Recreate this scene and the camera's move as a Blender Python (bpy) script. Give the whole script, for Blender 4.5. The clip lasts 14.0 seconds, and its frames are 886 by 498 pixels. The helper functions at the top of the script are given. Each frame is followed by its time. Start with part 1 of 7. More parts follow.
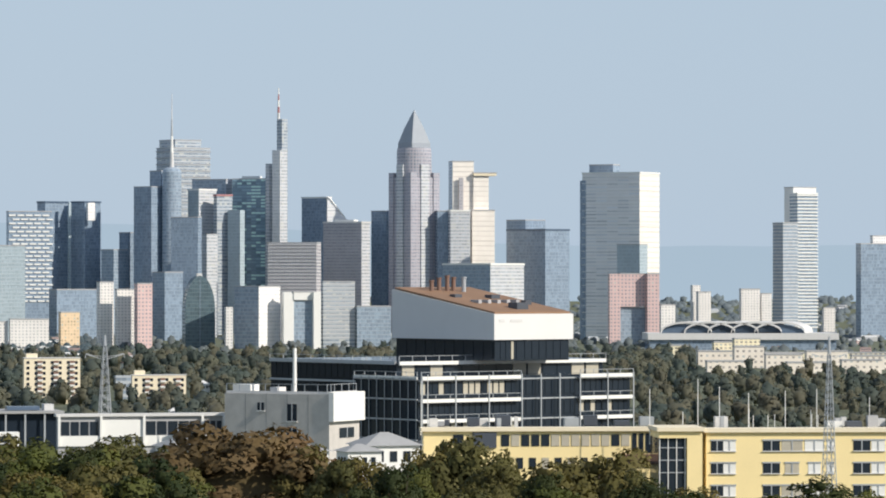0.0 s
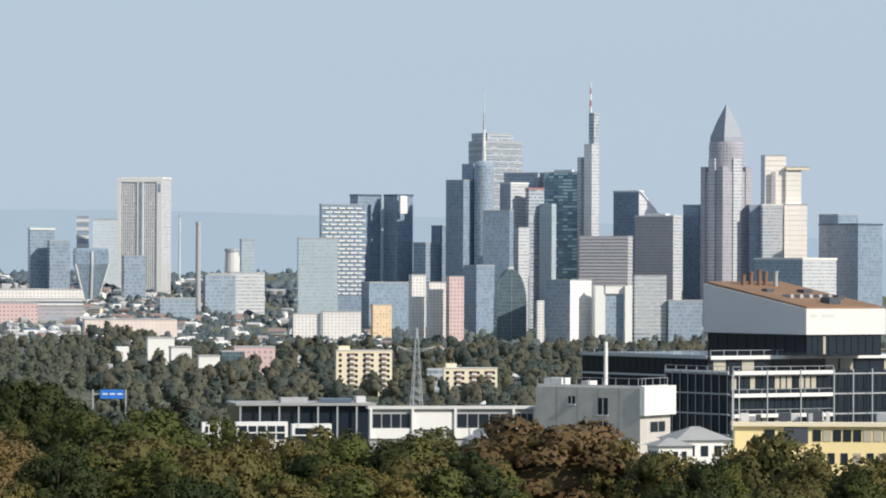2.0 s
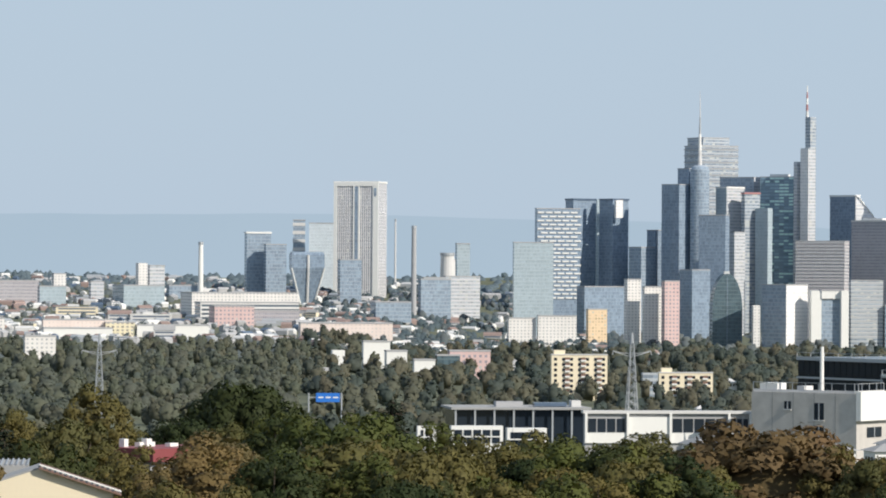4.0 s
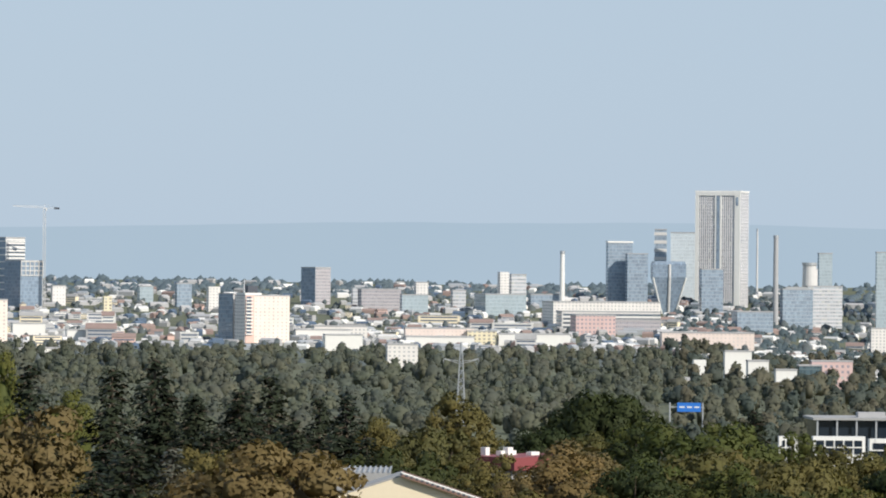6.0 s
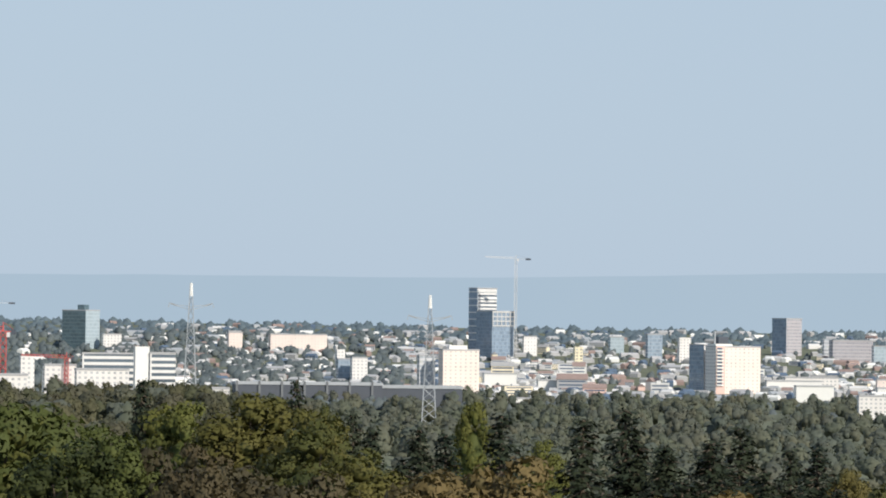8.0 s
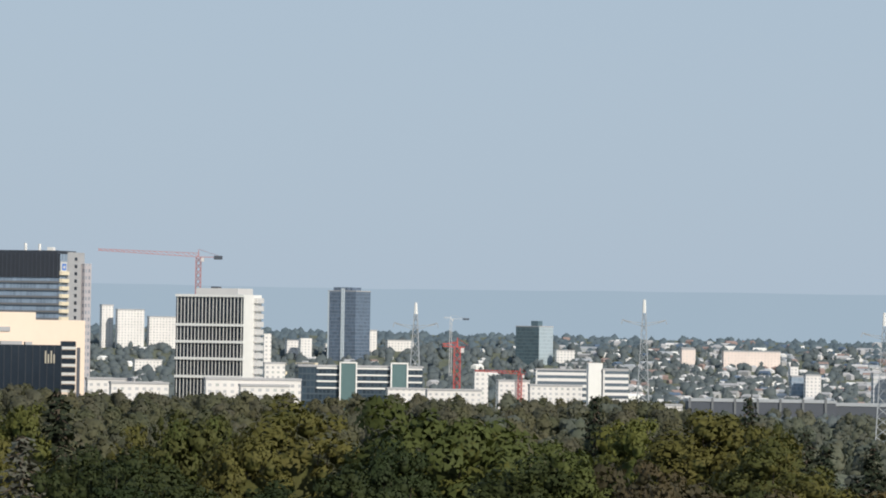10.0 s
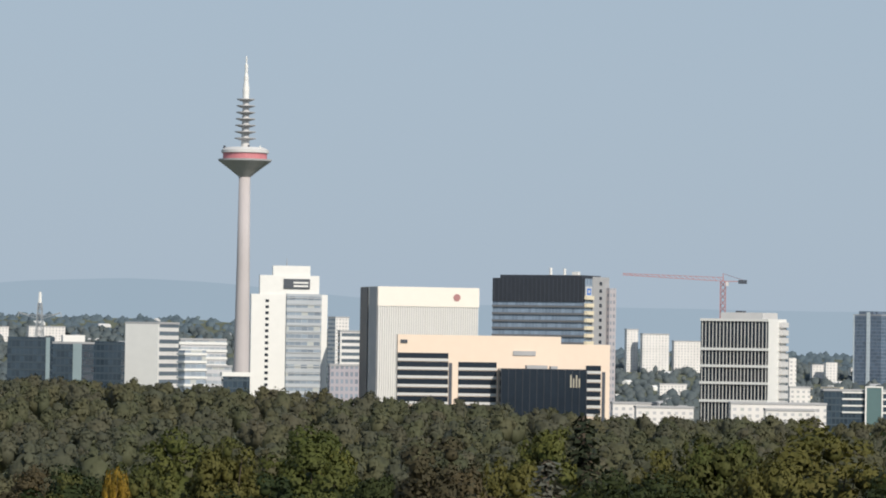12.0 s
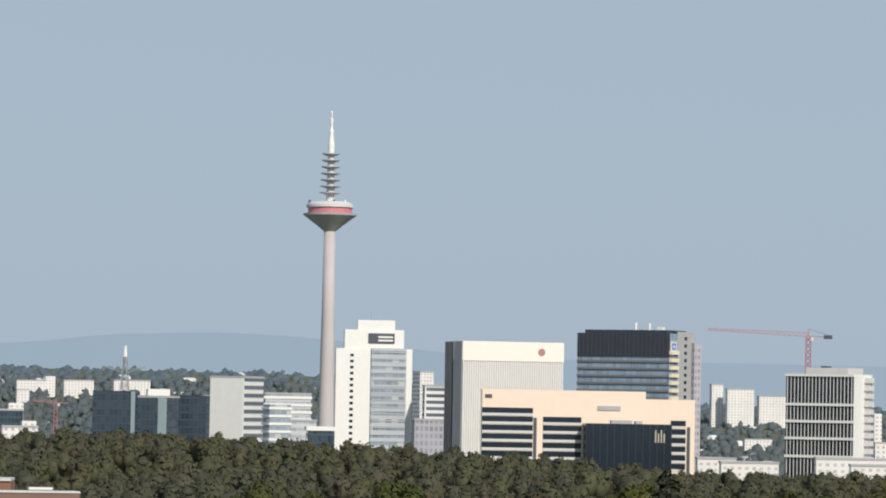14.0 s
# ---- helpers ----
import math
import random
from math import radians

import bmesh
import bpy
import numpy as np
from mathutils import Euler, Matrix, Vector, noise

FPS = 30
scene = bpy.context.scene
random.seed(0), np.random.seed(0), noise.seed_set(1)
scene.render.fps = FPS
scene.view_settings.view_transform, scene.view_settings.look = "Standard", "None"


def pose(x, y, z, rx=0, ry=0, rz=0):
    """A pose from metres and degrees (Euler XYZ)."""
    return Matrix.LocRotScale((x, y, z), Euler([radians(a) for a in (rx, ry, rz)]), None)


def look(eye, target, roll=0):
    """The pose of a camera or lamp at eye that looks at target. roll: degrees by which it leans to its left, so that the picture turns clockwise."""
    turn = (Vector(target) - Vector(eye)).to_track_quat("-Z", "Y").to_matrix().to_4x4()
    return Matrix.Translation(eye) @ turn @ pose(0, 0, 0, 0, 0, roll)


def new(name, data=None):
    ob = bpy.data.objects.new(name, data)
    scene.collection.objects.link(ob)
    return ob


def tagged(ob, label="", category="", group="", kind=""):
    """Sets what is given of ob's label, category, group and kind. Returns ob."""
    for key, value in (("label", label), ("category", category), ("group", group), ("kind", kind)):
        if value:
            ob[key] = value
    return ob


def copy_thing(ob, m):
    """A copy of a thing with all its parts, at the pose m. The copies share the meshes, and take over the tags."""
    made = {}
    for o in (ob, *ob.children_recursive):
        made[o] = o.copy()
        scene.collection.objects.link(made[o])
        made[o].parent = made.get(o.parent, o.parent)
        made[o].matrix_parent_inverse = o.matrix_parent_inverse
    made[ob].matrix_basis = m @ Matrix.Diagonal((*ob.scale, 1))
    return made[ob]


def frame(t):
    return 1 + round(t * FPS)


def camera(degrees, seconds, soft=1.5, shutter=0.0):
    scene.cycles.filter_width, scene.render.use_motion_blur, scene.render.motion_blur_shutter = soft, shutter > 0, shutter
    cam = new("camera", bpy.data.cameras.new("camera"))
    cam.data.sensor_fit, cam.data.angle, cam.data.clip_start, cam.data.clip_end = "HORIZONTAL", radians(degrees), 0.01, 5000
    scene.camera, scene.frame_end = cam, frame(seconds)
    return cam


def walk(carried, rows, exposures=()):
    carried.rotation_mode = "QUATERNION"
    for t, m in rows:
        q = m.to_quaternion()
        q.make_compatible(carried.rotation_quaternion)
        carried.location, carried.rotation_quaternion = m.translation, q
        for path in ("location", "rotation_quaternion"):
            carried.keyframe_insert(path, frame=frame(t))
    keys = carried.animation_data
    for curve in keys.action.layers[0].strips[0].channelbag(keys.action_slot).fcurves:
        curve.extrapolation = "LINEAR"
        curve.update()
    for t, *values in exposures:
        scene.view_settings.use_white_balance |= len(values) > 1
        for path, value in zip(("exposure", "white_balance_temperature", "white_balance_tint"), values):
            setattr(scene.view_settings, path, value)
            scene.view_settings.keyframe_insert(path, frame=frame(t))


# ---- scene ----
cam = camera(12.0, 14.0, soft=1.9)
EYE = 75.0
# seconds, bearing to the left, pitch, roll: the camera turns on its stand
TURNS = [
    (0.0, -0.000, 0.357, -0.025),
    (0.5, 0.949, 0.297, -0.086),
    (1.0, 2.061, 0.269, -0.143),
    (1.5, 3.188, 0.259, -0.196),
    (2.0, 4.232, 0.261, -0.263),
    (2.2, 4.513, 0.258, -0.254),
    (2.9, 5.570, 0.265, -0.309),
    (3.6, 6.483, 0.286, -0.362),
    (4.3, 7.840, 0.320, -0.418),
    (4.5, 8.375, 0.335, -0.455),
    (5.0, 9.616, 0.361, -0.479),
    (5.5, 10.812, 0.361, -0.495),
    (6.0, 12.070, 0.389, -0.552),
    (6.5, 13.569, 0.497, -0.582),
    (7.0, 15.143, 0.668, -0.612),
    (7.5, 16.816, 0.866, -0.671),
    (7.7, 17.500, 0.928, -0.660),
    (8.4, 19.638, 1.102, -0.777),
    (9.1, 21.627, 1.153, -0.935),
    (9.8, 23.906, 1.147, -0.987),
    (10.0, 24.614, 1.154, -0.937),
    (10.5, 26.477, 1.134, -0.937),
    (11.0, 28.404, 1.137, -0.947),
    (11.5, 30.321, 1.196, -0.899),
    (12.0, 31.737, 1.371, -0.896),
    (12.5, 32.689, 1.625, -0.901),
    (13.0, 33.322, 1.882, -0.938),
    (13.5, 33.521, 2.039, -0.987),
    (14.0, 32.887, 2.094, -1.024),
]
walk(cam, [(t, pose(0, 0, EYE, 90 + pitch, roll, yaw)) for t, yaw, pitch, roll in TURNS],
     exposures=[(0.0, 0.0), (7.5, 0.02), (10.0, -0.18), (12.5, -0.29), (14.0, -0.30)])

# ---- daylight ----
HAZE = (0.466, 0.575, 0.700)
SUN_BEARING, SUN_HEIGHT = -120.0, 33.0      # degrees to the left of straight ahead, degrees up
world = bpy.data.worlds.new("sky")
scene.world = world
world.use_nodes = True
wn, wl = world.node_tree.nodes, world.node_tree.links
sky = wn.new("ShaderNodeTexSky")
sky.sky_type = "NISHITA"
sky.sun_disc = False
sky.sun_elevation = radians(SUN_HEIGHT)
sky.sun_rotation = radians(-SUN_BEARING)
sky.altitude, sky.air_density, sky.dust_density, sky.ozone_density = 100, 1.0, 0.6, 2.5
wn["Background"].inputs["Strength"].default_value = 0.115
# haze lies over the whole horizon and thins towards the zenith
where, split = wn.new("ShaderNodeTexCoord"), wn.new("ShaderNodeSeparateXYZ")
wl.new(where.outputs["Generated"], split.inputs[0])
thin = wn.new("ShaderNodeMapRange")
thin.inputs[1].default_value, thin.inputs[2].default_value, thin.inputs[3].default_value, thin.inputs[4].default_value = 0.0, 0.9, 0.96, 0.35
wl.new(split.outputs[2], thin.inputs[0])
veil = wn.new("ShaderNodeMix")
veil.data_type = "RGBA"
veil.inputs[7].default_value = (HAZE[0] / 0.115, HAZE[1] / 0.115, HAZE[2] / 0.115, 1)
wl.new(thin.outputs[0], veil.inputs[0])
wl.new(sky.outputs[0], veil.inputs[6])
wl.new(veil.outputs[2], wn["Background"].inputs[0])
lamp = bpy.data.lights.new("sun", "SUN")
lamp.energy, lamp.angle, lamp.color = 4.7, radians(0.6), (1.0, 0.93, 0.82)
sun = new("sun", lamp)
sb, se = radians(SUN_BEARING), radians(SUN_HEIGHT)
toward = Vector((-math.sin(sb) * math.cos(se), math.cos(sb) * math.cos(se), math.sin(se)))
sun.matrix_world = look(toward * 300 + Vector((0, 0, EYE)), (0, 0, EYE))

# ---- materials ----


class Nodes:
    """A small writer of node materials."""

    def __init__(self, name):
        self.mat = bpy.data.materials.new(name)
        self.mat.use_nodes = True
        self.n, self.l = self.mat.node_tree.nodes, self.mat.node_tree.links
        self.bsdf = self.n["Principled BSDF"]

    def put(self, socket, value):
        if isinstance(value, bpy.types.NodeSocket):
            self.l.new(value, socket)
        elif isinstance(value, (tuple, list)) and len(value) == 3 and socket.type == "RGBA":
            socket.default_value = (*value, 1)
        else:
            socket.default_value = value

    def math(self, op, a, b=0.0):
        nd = self.n.new("ShaderNodeMath")
        nd.operation = op
        self.put(nd.inputs[0], a)
        self.put(nd.inputs[1], b)
        return nd.outputs[0]

    def mix(self, fac, a, b, blend="MIX"):
        nd = self.n.new("ShaderNodeMix")
        nd.data_type, nd.blend_type = "RGBA", blend
        self.put(nd.inputs[0], fac)
        self.put(nd.inputs[6], a)
        self.put(nd.inputs[7], b)
        return nd.outputs[2]

    def noise(self, scale, detail=3.0, where=None):
        nd = self.n.new("ShaderNodeTexNoise")
        nd.inputs["Scale"].default_value, nd.inputs["Detail"].default_value = scale, detail
        self.l.new(where or self.coords("Object"), nd.inputs["Vector"])
        return nd.outputs[0]

    def coords(self, which):
        nd = self.n.get("where") or self.n.new("ShaderNodeTexCoord")
        nd.name = "where"
        return nd.outputs[which]

    def bump(self, height, strength, distance):
        nd = self.n.new("ShaderNodeBump")
        nd.inputs["Strength"].default_value, nd.inputs["Distance"].default_value = strength, distance
        self.l.new(height, nd.inputs["Height"])
        self.l.new(nd.outputs[0], self.bsdf.inputs["Normal"])


def shade(c, k):
    return tuple(min(1.0, v * k) for v in c)


def plain(name, colour, rough=0.7, metal=0.0, scale=0.25, vary=0.25, relief=0.15):
    """A worn surface: broad stains and fine grain over one colour."""
    m = Nodes(name)
    broad, fine = m.noise(scale, 4), m.noise(scale * 14, 3)
    both = m.math("ADD", m.math("MULTIPLY", broad, 0.65), m.math("MULTIPLY", fine, 0.35))
    m.put(m.bsdf.inputs["Base Color"], m.mix(both, shade(colour, 1 - vary), shade(colour, 1 + vary)))
    m.put(m.bsdf.inputs["Roughness"], m.math("ADD", m.math("MULTIPLY", fine, 0.2), rough - 0.1))
    m.put(m.bsdf.inputs["Metallic"], metal)
    m.bump(fine, relief, 0.05)
    return m.mat


def facade(name, wall, glass, bay, storey, wide=0.7, high=0.6, gloss=0.12, vary=0.5, blinds=(0.5, 0.52, 0.5), drawn=0.12):
    """A wall with rows of windows: bays by storeys, each pane with a tone of its own, some with the blinds down."""
    m = Nodes(name)
    xyz = m.n.new("ShaderNodeSeparateXYZ")
    m.l.new(m.coords("Object"), xyz.inputs[0])
    nrm = m.n.new("ShaderNodeSeparateXYZ")
    m.l.new(m.coords("Normal"), nrm.inputs[0])
    side = m.math("GREATER_THAN", m.math("ABSOLUTE", nrm.outputs[0]), 0.6)
    u = m.math("ADD", m.math("MULTIPLY", xyz.outputs[1], side), m.math("MULTIPLY", xyz.outputs[0], m.math("SUBTRACT", 1.0, side)))
    u, v = m.math("DIVIDE", u, bay), m.math("DIVIDE", xyz.outputs[2], storey)
    inside = m.math("LESS_THAN", m.math("ABSOLUTE", m.math("SUBTRACT", m.math("FRACT", u), 0.5)), wide / 2)
    level = m.math("LESS_THAN", m.math("ABSOLUTE", m.math("SUBTRACT", m.math("FRACT", v), 0.5)), high / 2)
    upright = m.math("LESS_THAN", m.math("ABSOLUTE", nrm.outputs[2]), 0.5)
    window = m.math("MULTIPLY", m.math("MULTIPLY", inside, level), upright)
    cell = m.n.new("ShaderNodeCombineXYZ")
    for k, value in enumerate((m.math("FLOOR", u), m.math("FLOOR", v), m.math("MULTIPLY", side, 7.0))):
        m.l.new(value, cell.inputs[k])
    rnd = m.n.new("ShaderNodeTexWhiteNoise")
    m.l.new(cell.outputs[0], rnd.inputs[0])
    tone = m.mix(rnd.outputs[0], shade(glass, 1 - vary), shade(glass, 1 + vary))
    tone = m.mix(m.math("LESS_THAN", rnd.outputs[0], drawn), tone, blinds)
    stains = m.noise(0.06, 4)
    wall_c = m.mix(stains, shade(wall, 0.82), shade(wall, 1.12))
    m.put(m.bsdf.inputs["Base Color"], m.mix(window, wall_c, tone))
    m.put(m.bsdf.inputs["Roughness"], m.math("SUBTRACT", 0.65, m.math("MULTIPLY", window, 0.65 - gloss)))
    m.put(m.bsdf.inputs["Specular IOR Level"], m.math("ADD", 0.3, m.math("MULTIPLY", window, 0.5)))
    m.bump(m.math("SUBTRACT", 1.0, window), 0.6, 0.25)
    return m.mat


def leaves(name, a, b, c, patch=0.35, glow=0.22):
    """Foliage: three tones over whole crowns and single sprays; thin leaves let part of the light through. patch: patches to a metre."""
    m = Nodes(name)
    per = m.n.new("ShaderNodeNewGeometry").outputs["Random Per Island"]
    tone = m.mix(m.math("ADD", 0.25, m.math("MULTIPLY", per, 0.5)), a, b)
    ramp = m.n.new("ShaderNodeMapRange")
    m.l.new(m.noise(patch, 3), ramp.inputs[0])
    ramp.inputs[1].default_value, ramp.inputs[2].default_value = 0.40, 0.66
    tone = m.mix(m.math("MULTIPLY", ramp.outputs[0], 0.6), tone, c)
    fine = m.noise(max(0.7, patch * 9), 4)
    tone = m.mix(1.0, tone, m.mix(fine, (0.75, 0.75, 0.75), (1.25, 1.25, 1.25)), "MULTIPLY")
    info = m.n.new("ShaderNodeObjectInfo").outputs["Random"]
    tone = m.mix(1.0, tone, m.mix(info, (0.78, 0.85, 0.85), (1.25, 1.12, 1.0)), "MULTIPLY")
    m.put(m.bsdf.inputs["Base Color"], tone)
    m.put(m.bsdf.inputs["Roughness"], 0.7)
    m.put(m.bsdf.inputs["Specular IOR Level"], 0.2)
    thin, both = m.n.new("ShaderNodeBsdfTranslucent"), m.n.new("ShaderNodeMixShader")
    m.put(thin.inputs["Color"], m.mix(1.0, tone, (1.3, 1.3, 0.95), "MULTIPLY"))
    both.inputs[0].default_value = glow
    m.l.new(m.bsdf.outputs[0], both.inputs[1])
    m.l.new(thin.outputs[0], both.inputs[2])
    m.l.new(both.outputs[0], m.n["Material Output"].inputs["Surface"])
    return m.mat


M = {
    "grass": plain("meadow", (0.115, 0.125, 0.075), 0.95, scale=0.02, vary=0.45),
    "white": plain("white_paint", (0.78, 0.77, 0.74), 0.6, vary=0.08),
    "cream": plain("cream_plaster", (0.80, 0.70, 0.52), 0.8, vary=0.10),
    "yellow": plain("yellow_render", (0.88, 0.71, 0.37), 0.8, vary=0.10),
    "concrete": plain("concrete", (0.40, 0.40, 0.41), 0.85, vary=0.18),
    "pale": plain("pale_stone", (0.62, 0.61, 0.60), 0.75, vary=0.10),
    "dark": plain("dark_metal", (0.07, 0.08, 0.10), 0.45, vary=0.3),
    "slate": plain("slate_glass", (0.10, 0.14, 0.20), 0.2, vary=0.2),
    "steel": plain("galvanised_steel", (0.42, 0.44, 0.46), 0.5, 0.3, vary=0.15),
    "rust": plain("rusty_roof", (0.25, 0.145, 0.085), 0.8, scale=0.12, vary=0.45),
    "red": plain("red_paint", (0.55, 0.09, 0.08), 0.6, vary=0.2),
    "rose": plain("faded_red_steel", (0.42, 0.20, 0.20), 0.6, vary=0.2),
    "pink": plain("pink_plaster", (0.72, 0.50, 0.44), 0.8, vary=0.1),
    # tile red is greyed to carry the haze over the town
    "tiles": plain("roof_tiles", (0.27, 0.20, 0.18), 0.85, vary=0.3),
    "brown": plain("brown_fascia", (0.20, 0.12, 0.09), 0.7, vary=0.2),
    "gravel": plain("gravel_roof", (0.34, 0.34, 0.34), 0.95, vary=0.3),
    "blue": plain("road_sign_blue", (0.03, 0.18, 0.62), 0.4, vary=0.1),
    "teal": plain("teal_panel", (0.09, 0.16, 0.165), 0.5, vary=0.15),
    "strip": plain("pale_teal_panel", (0.30, 0.38, 0.40), 0.4, vary=0.12),
    "trunk": plain("bark", (0.09, 0.07, 0.05), 0.9, scale=1.5, vary=0.4),
}


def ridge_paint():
    """Far wooded hills in the distance: haze painted as a pale blue glow."""
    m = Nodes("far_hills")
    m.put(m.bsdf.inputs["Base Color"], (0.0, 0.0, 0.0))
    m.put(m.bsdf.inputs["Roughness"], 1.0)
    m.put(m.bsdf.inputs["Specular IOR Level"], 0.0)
    # haze tint goes into the emission, the hills themselves give no light
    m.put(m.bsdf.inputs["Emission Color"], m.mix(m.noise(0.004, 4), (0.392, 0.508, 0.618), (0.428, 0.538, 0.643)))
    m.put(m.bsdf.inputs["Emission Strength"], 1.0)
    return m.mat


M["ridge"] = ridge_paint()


# ---- building blocks ----


def ground(x, y):
    """The height of the land: a hill under the camera that falls to the river plain, with a wooded rise at one side."""
    r = math.hypot(x, y)
    steps = ((0, 72), (40, 70), (120, 61), (300, 50), (750, 40), (1150, 20), (1500, 8), (1800, 6), (2300, 6), (6000, 6))
    z = 0.0
    for (r0, z0), (r1, z1) in zip(steps, steps[1:]):
        if r0 <= r <= r1:
            k = (r - r0) / (r1 - r0)
            z = z0 + (z1 - z0) * k
    bearing = math.degrees(math.atan2(-x, y))
    if abs(bearing) < 70:
        rise = ((-90, 0), (13, 0), (18, 15), (22, 31), (29, 31), (33, 37), (36.5, 41), (90, 41))
        for (b0, z0), (b1, z1) in zip(rise, rise[1:]):
            if b0 <= bearing < b1:
                z += (z0 + (z1 - z0) * (bearing - b0) / (b1 - b0)) * math.exp(-((r - 1500) / 420) ** 2)
        # beyond the river the land climbs slowly, later where the towers stand
        k = min(1.0, max(0.0, (bearing - 5.5) / 3.0))
        start = 4500 - 2200 * k
        far = 40 + 24 * min(1.0, max(0.0, (bearing - 1) / 5.0)) + 0.5 * max(0.0, bearing - 10) + 26 * min(1.0, max(0.0, (bearing - 31) / 4.0))
        if r > start:
            q = (r - start) / (4900 - start)
            z += (far - 6) * min(1.2, q * q)
    return z


def box(bm, x0, x1, y0, y1, z0, z1):
    v = [bm.verts.new((x, y, z)) for z in (z0, z1) for y in (y0, y1) for x in (x0, x1)]
    for q in ((0, 2, 3, 1), (4, 5, 7, 6), (0, 1, 5, 4), (1, 3, 7, 5), (3, 2, 6, 7), (2, 0, 4, 6)):
        bm.faces.new([v[i] for i in q])
    return v


def tube(bm, a, b, r0, r1=None, n=8):
    """A tapered bar from a to b."""
    a, b = Vector(a), Vector(b)
    r1 = r0 if r1 is None else r1
    z = (b - a).normalized()
    x = z.orthogonal().normalized()
    y = z.cross(x)
    rings = []
    for c, r in ((a, r0), (b, r1)):
        rings.append([bm.verts.new(c + (x * math.cos(2 * math.pi * k / n) + y * math.sin(2 * math.pi * k / n)) * r) for k in range(n)])
    for k in range(n):
        bm.faces.new((rings[0][k], rings[0][(k + 1) % n], rings[1][(k + 1) % n], rings[1][k]))
    bm.faces.new(rings[0][::-1])
    bm.faces.new(rings[1])


def lathe(bm, profile, n=24, cx=0.0, cy=0.0):
    """A turned body from (radius, height) pairs."""
    rings = [[bm.verts.new((cx + r * math.cos(2 * math.pi * k / n), cy + r * math.sin(2 * math.pi * k / n), z)) for k in range(n)] for r, z in profile]
    for low, up in zip(rings, rings[1:]):
        for k in range(n):
            bm.faces.new((low[k], low[(k + 1) % n], up[(k + 1) % n], up[k]))
    bm.faces.new(rings[0][::-1])
    bm.faces.new(rings[-1])


def part(name, bm, material, parent, label="", smooth=False):
    me = bpy.data.meshes.new(name)
    bm.to_mesh(me)
    bm.free()
    me.materials.append(material)
    if smooth:
        me.polygons.foreach_set("use_smooth", [True] * len(me.polygons))
    ob = new(name, me)
    ob.parent = parent
    if label:
        tagged(ob, label)
    return ob


def block(name, material, parent, x0, x1, y0, y1, z0, z1, label=""):
    bm = bmesh.new()
    box(bm, x0, x1, y0, y1, z0, z1)
    return part(name, bm, material, parent, label)


def thing(name, m, label, category, group="", kind=""):
    ob = new(name)
    ob.matrix_world = m
    ob.empty_display_size = 1
    return tagged(ob, label, category, group, kind)


def tower(name, label, x, y, turn, right, left, top, wall, category="building", group="", bands=None, cap=None, plant=None, other=None, low=None):
    """A building whose near corner stands at x, y: one face runs right from it, the other runs back at the left.
    bands: (storey, height, proud, material) of the slabs that ring it; cap: material of the parapet; plant: material of the roof box."""
    z0 = (ground(x, y) if low is None else low) - 1.5
    h = top - z0
    ob = thing(name, pose(x, y, z0, 0, 0, turn), label, category, group)
    if other:
        bm = bmesh.new()
        box(bm, 0.06, right, 0.0, left, 0, h)
        part("front_wall", bm, wall, ob)
        block("side_wall", other, ob, -0.25, 0.055, 0.0, left, 0, h)
    else:
        block("body", wall, ob, 0, right, 0, left, 0, h)
    if bands:
        storey, high, proud, mat = bands
        me = None
        z = h - storey * 0.5
        while z > 12:
            if me is None:
                bm = bmesh.new()
                box(bm, -proud - 0.3, right + proud, -proud, left + proud, -high / 2, high / 2)
                slab = part("floor_band", bm, mat, ob)
                me = slab.data
            else:
                slab = new("floor_band", me)
                slab.parent = ob
            slab.location.z = z
            z -= storey
    if not cap and right > 12:
        bm = bmesh.new()
        for q in ((-0.3, right + 0.3, -0.3, 0.3), (-0.3, right + 0.3, left - 0.3, left + 0.3), (-0.3, 0.3, 0.3, left - 0.3), (right - 0.3, right + 0.3, 0.3, left - 0.3)):
            box(bm, *q, h - 0.3, h + 0.7)
        part("parapet", bm, M["concrete"], ob)
    if cap:
        bm = bmesh.new()
        for q in ((-0.6, right + 0.6, -0.6, 0.3), (-0.6, right + 0.6, left - 0.3, left + 0.6), (-0.6, 0.3, 0.3, left - 0.3), (right - 0.3, right + 0.6, 0.3, left - 0.3)):
            box(bm, *q, h - 0.8, h + 1.1)
        part("parapet", bm, cap, ob)
    if plant:
        block("roof_plant", plant, ob, right * 0.2, right * 0.7, left * 0.25, left * 0.75, h + 0.01, h + min(5.0, 2.2 + right * 0.05))
    return ob


def onto(ob, other, name):
    """Makes the meshes of one built block parts of another thing."""
    for ch in list(other.children):
        ch.matrix_basis = ob.matrix_basis.inverted() @ other.matrix_basis @ ch.matrix_basis
        ch.parent = ob
        ch.name = name if ch.name.split(".")[0] in ("body", "front_wall") else ch.name
    bpy.data.objects.remove(other)
    return ob


def lattice(bm, base, top, half, taper, bays, bar):
    """A square lattice mast with crossing braces."""
    zs = [base + (top - base) * k / bays for k in range(bays + 1)]

    def corner(z, k):
        w = half * (1 - (1 - taper) * (z - base) / (top - base))
        return Vector((w * (1, -1, -1, 1)[k], w * (1, 1, -1, -1)[k], z))
    for k in range(4):
        tube(bm, corner(base, k), corner(top, k), bar * 1.6, bar, 4)
        for z0, z1 in zip(zs, zs[1:]):
            tube(bm, corner(z0, k), corner(z1, (k + 1) % 4), bar * 0.8, n=3)
            tube(bm, corner(z0, (k + 1) % 4), corner(z1, k), bar * 0.8, n=3)

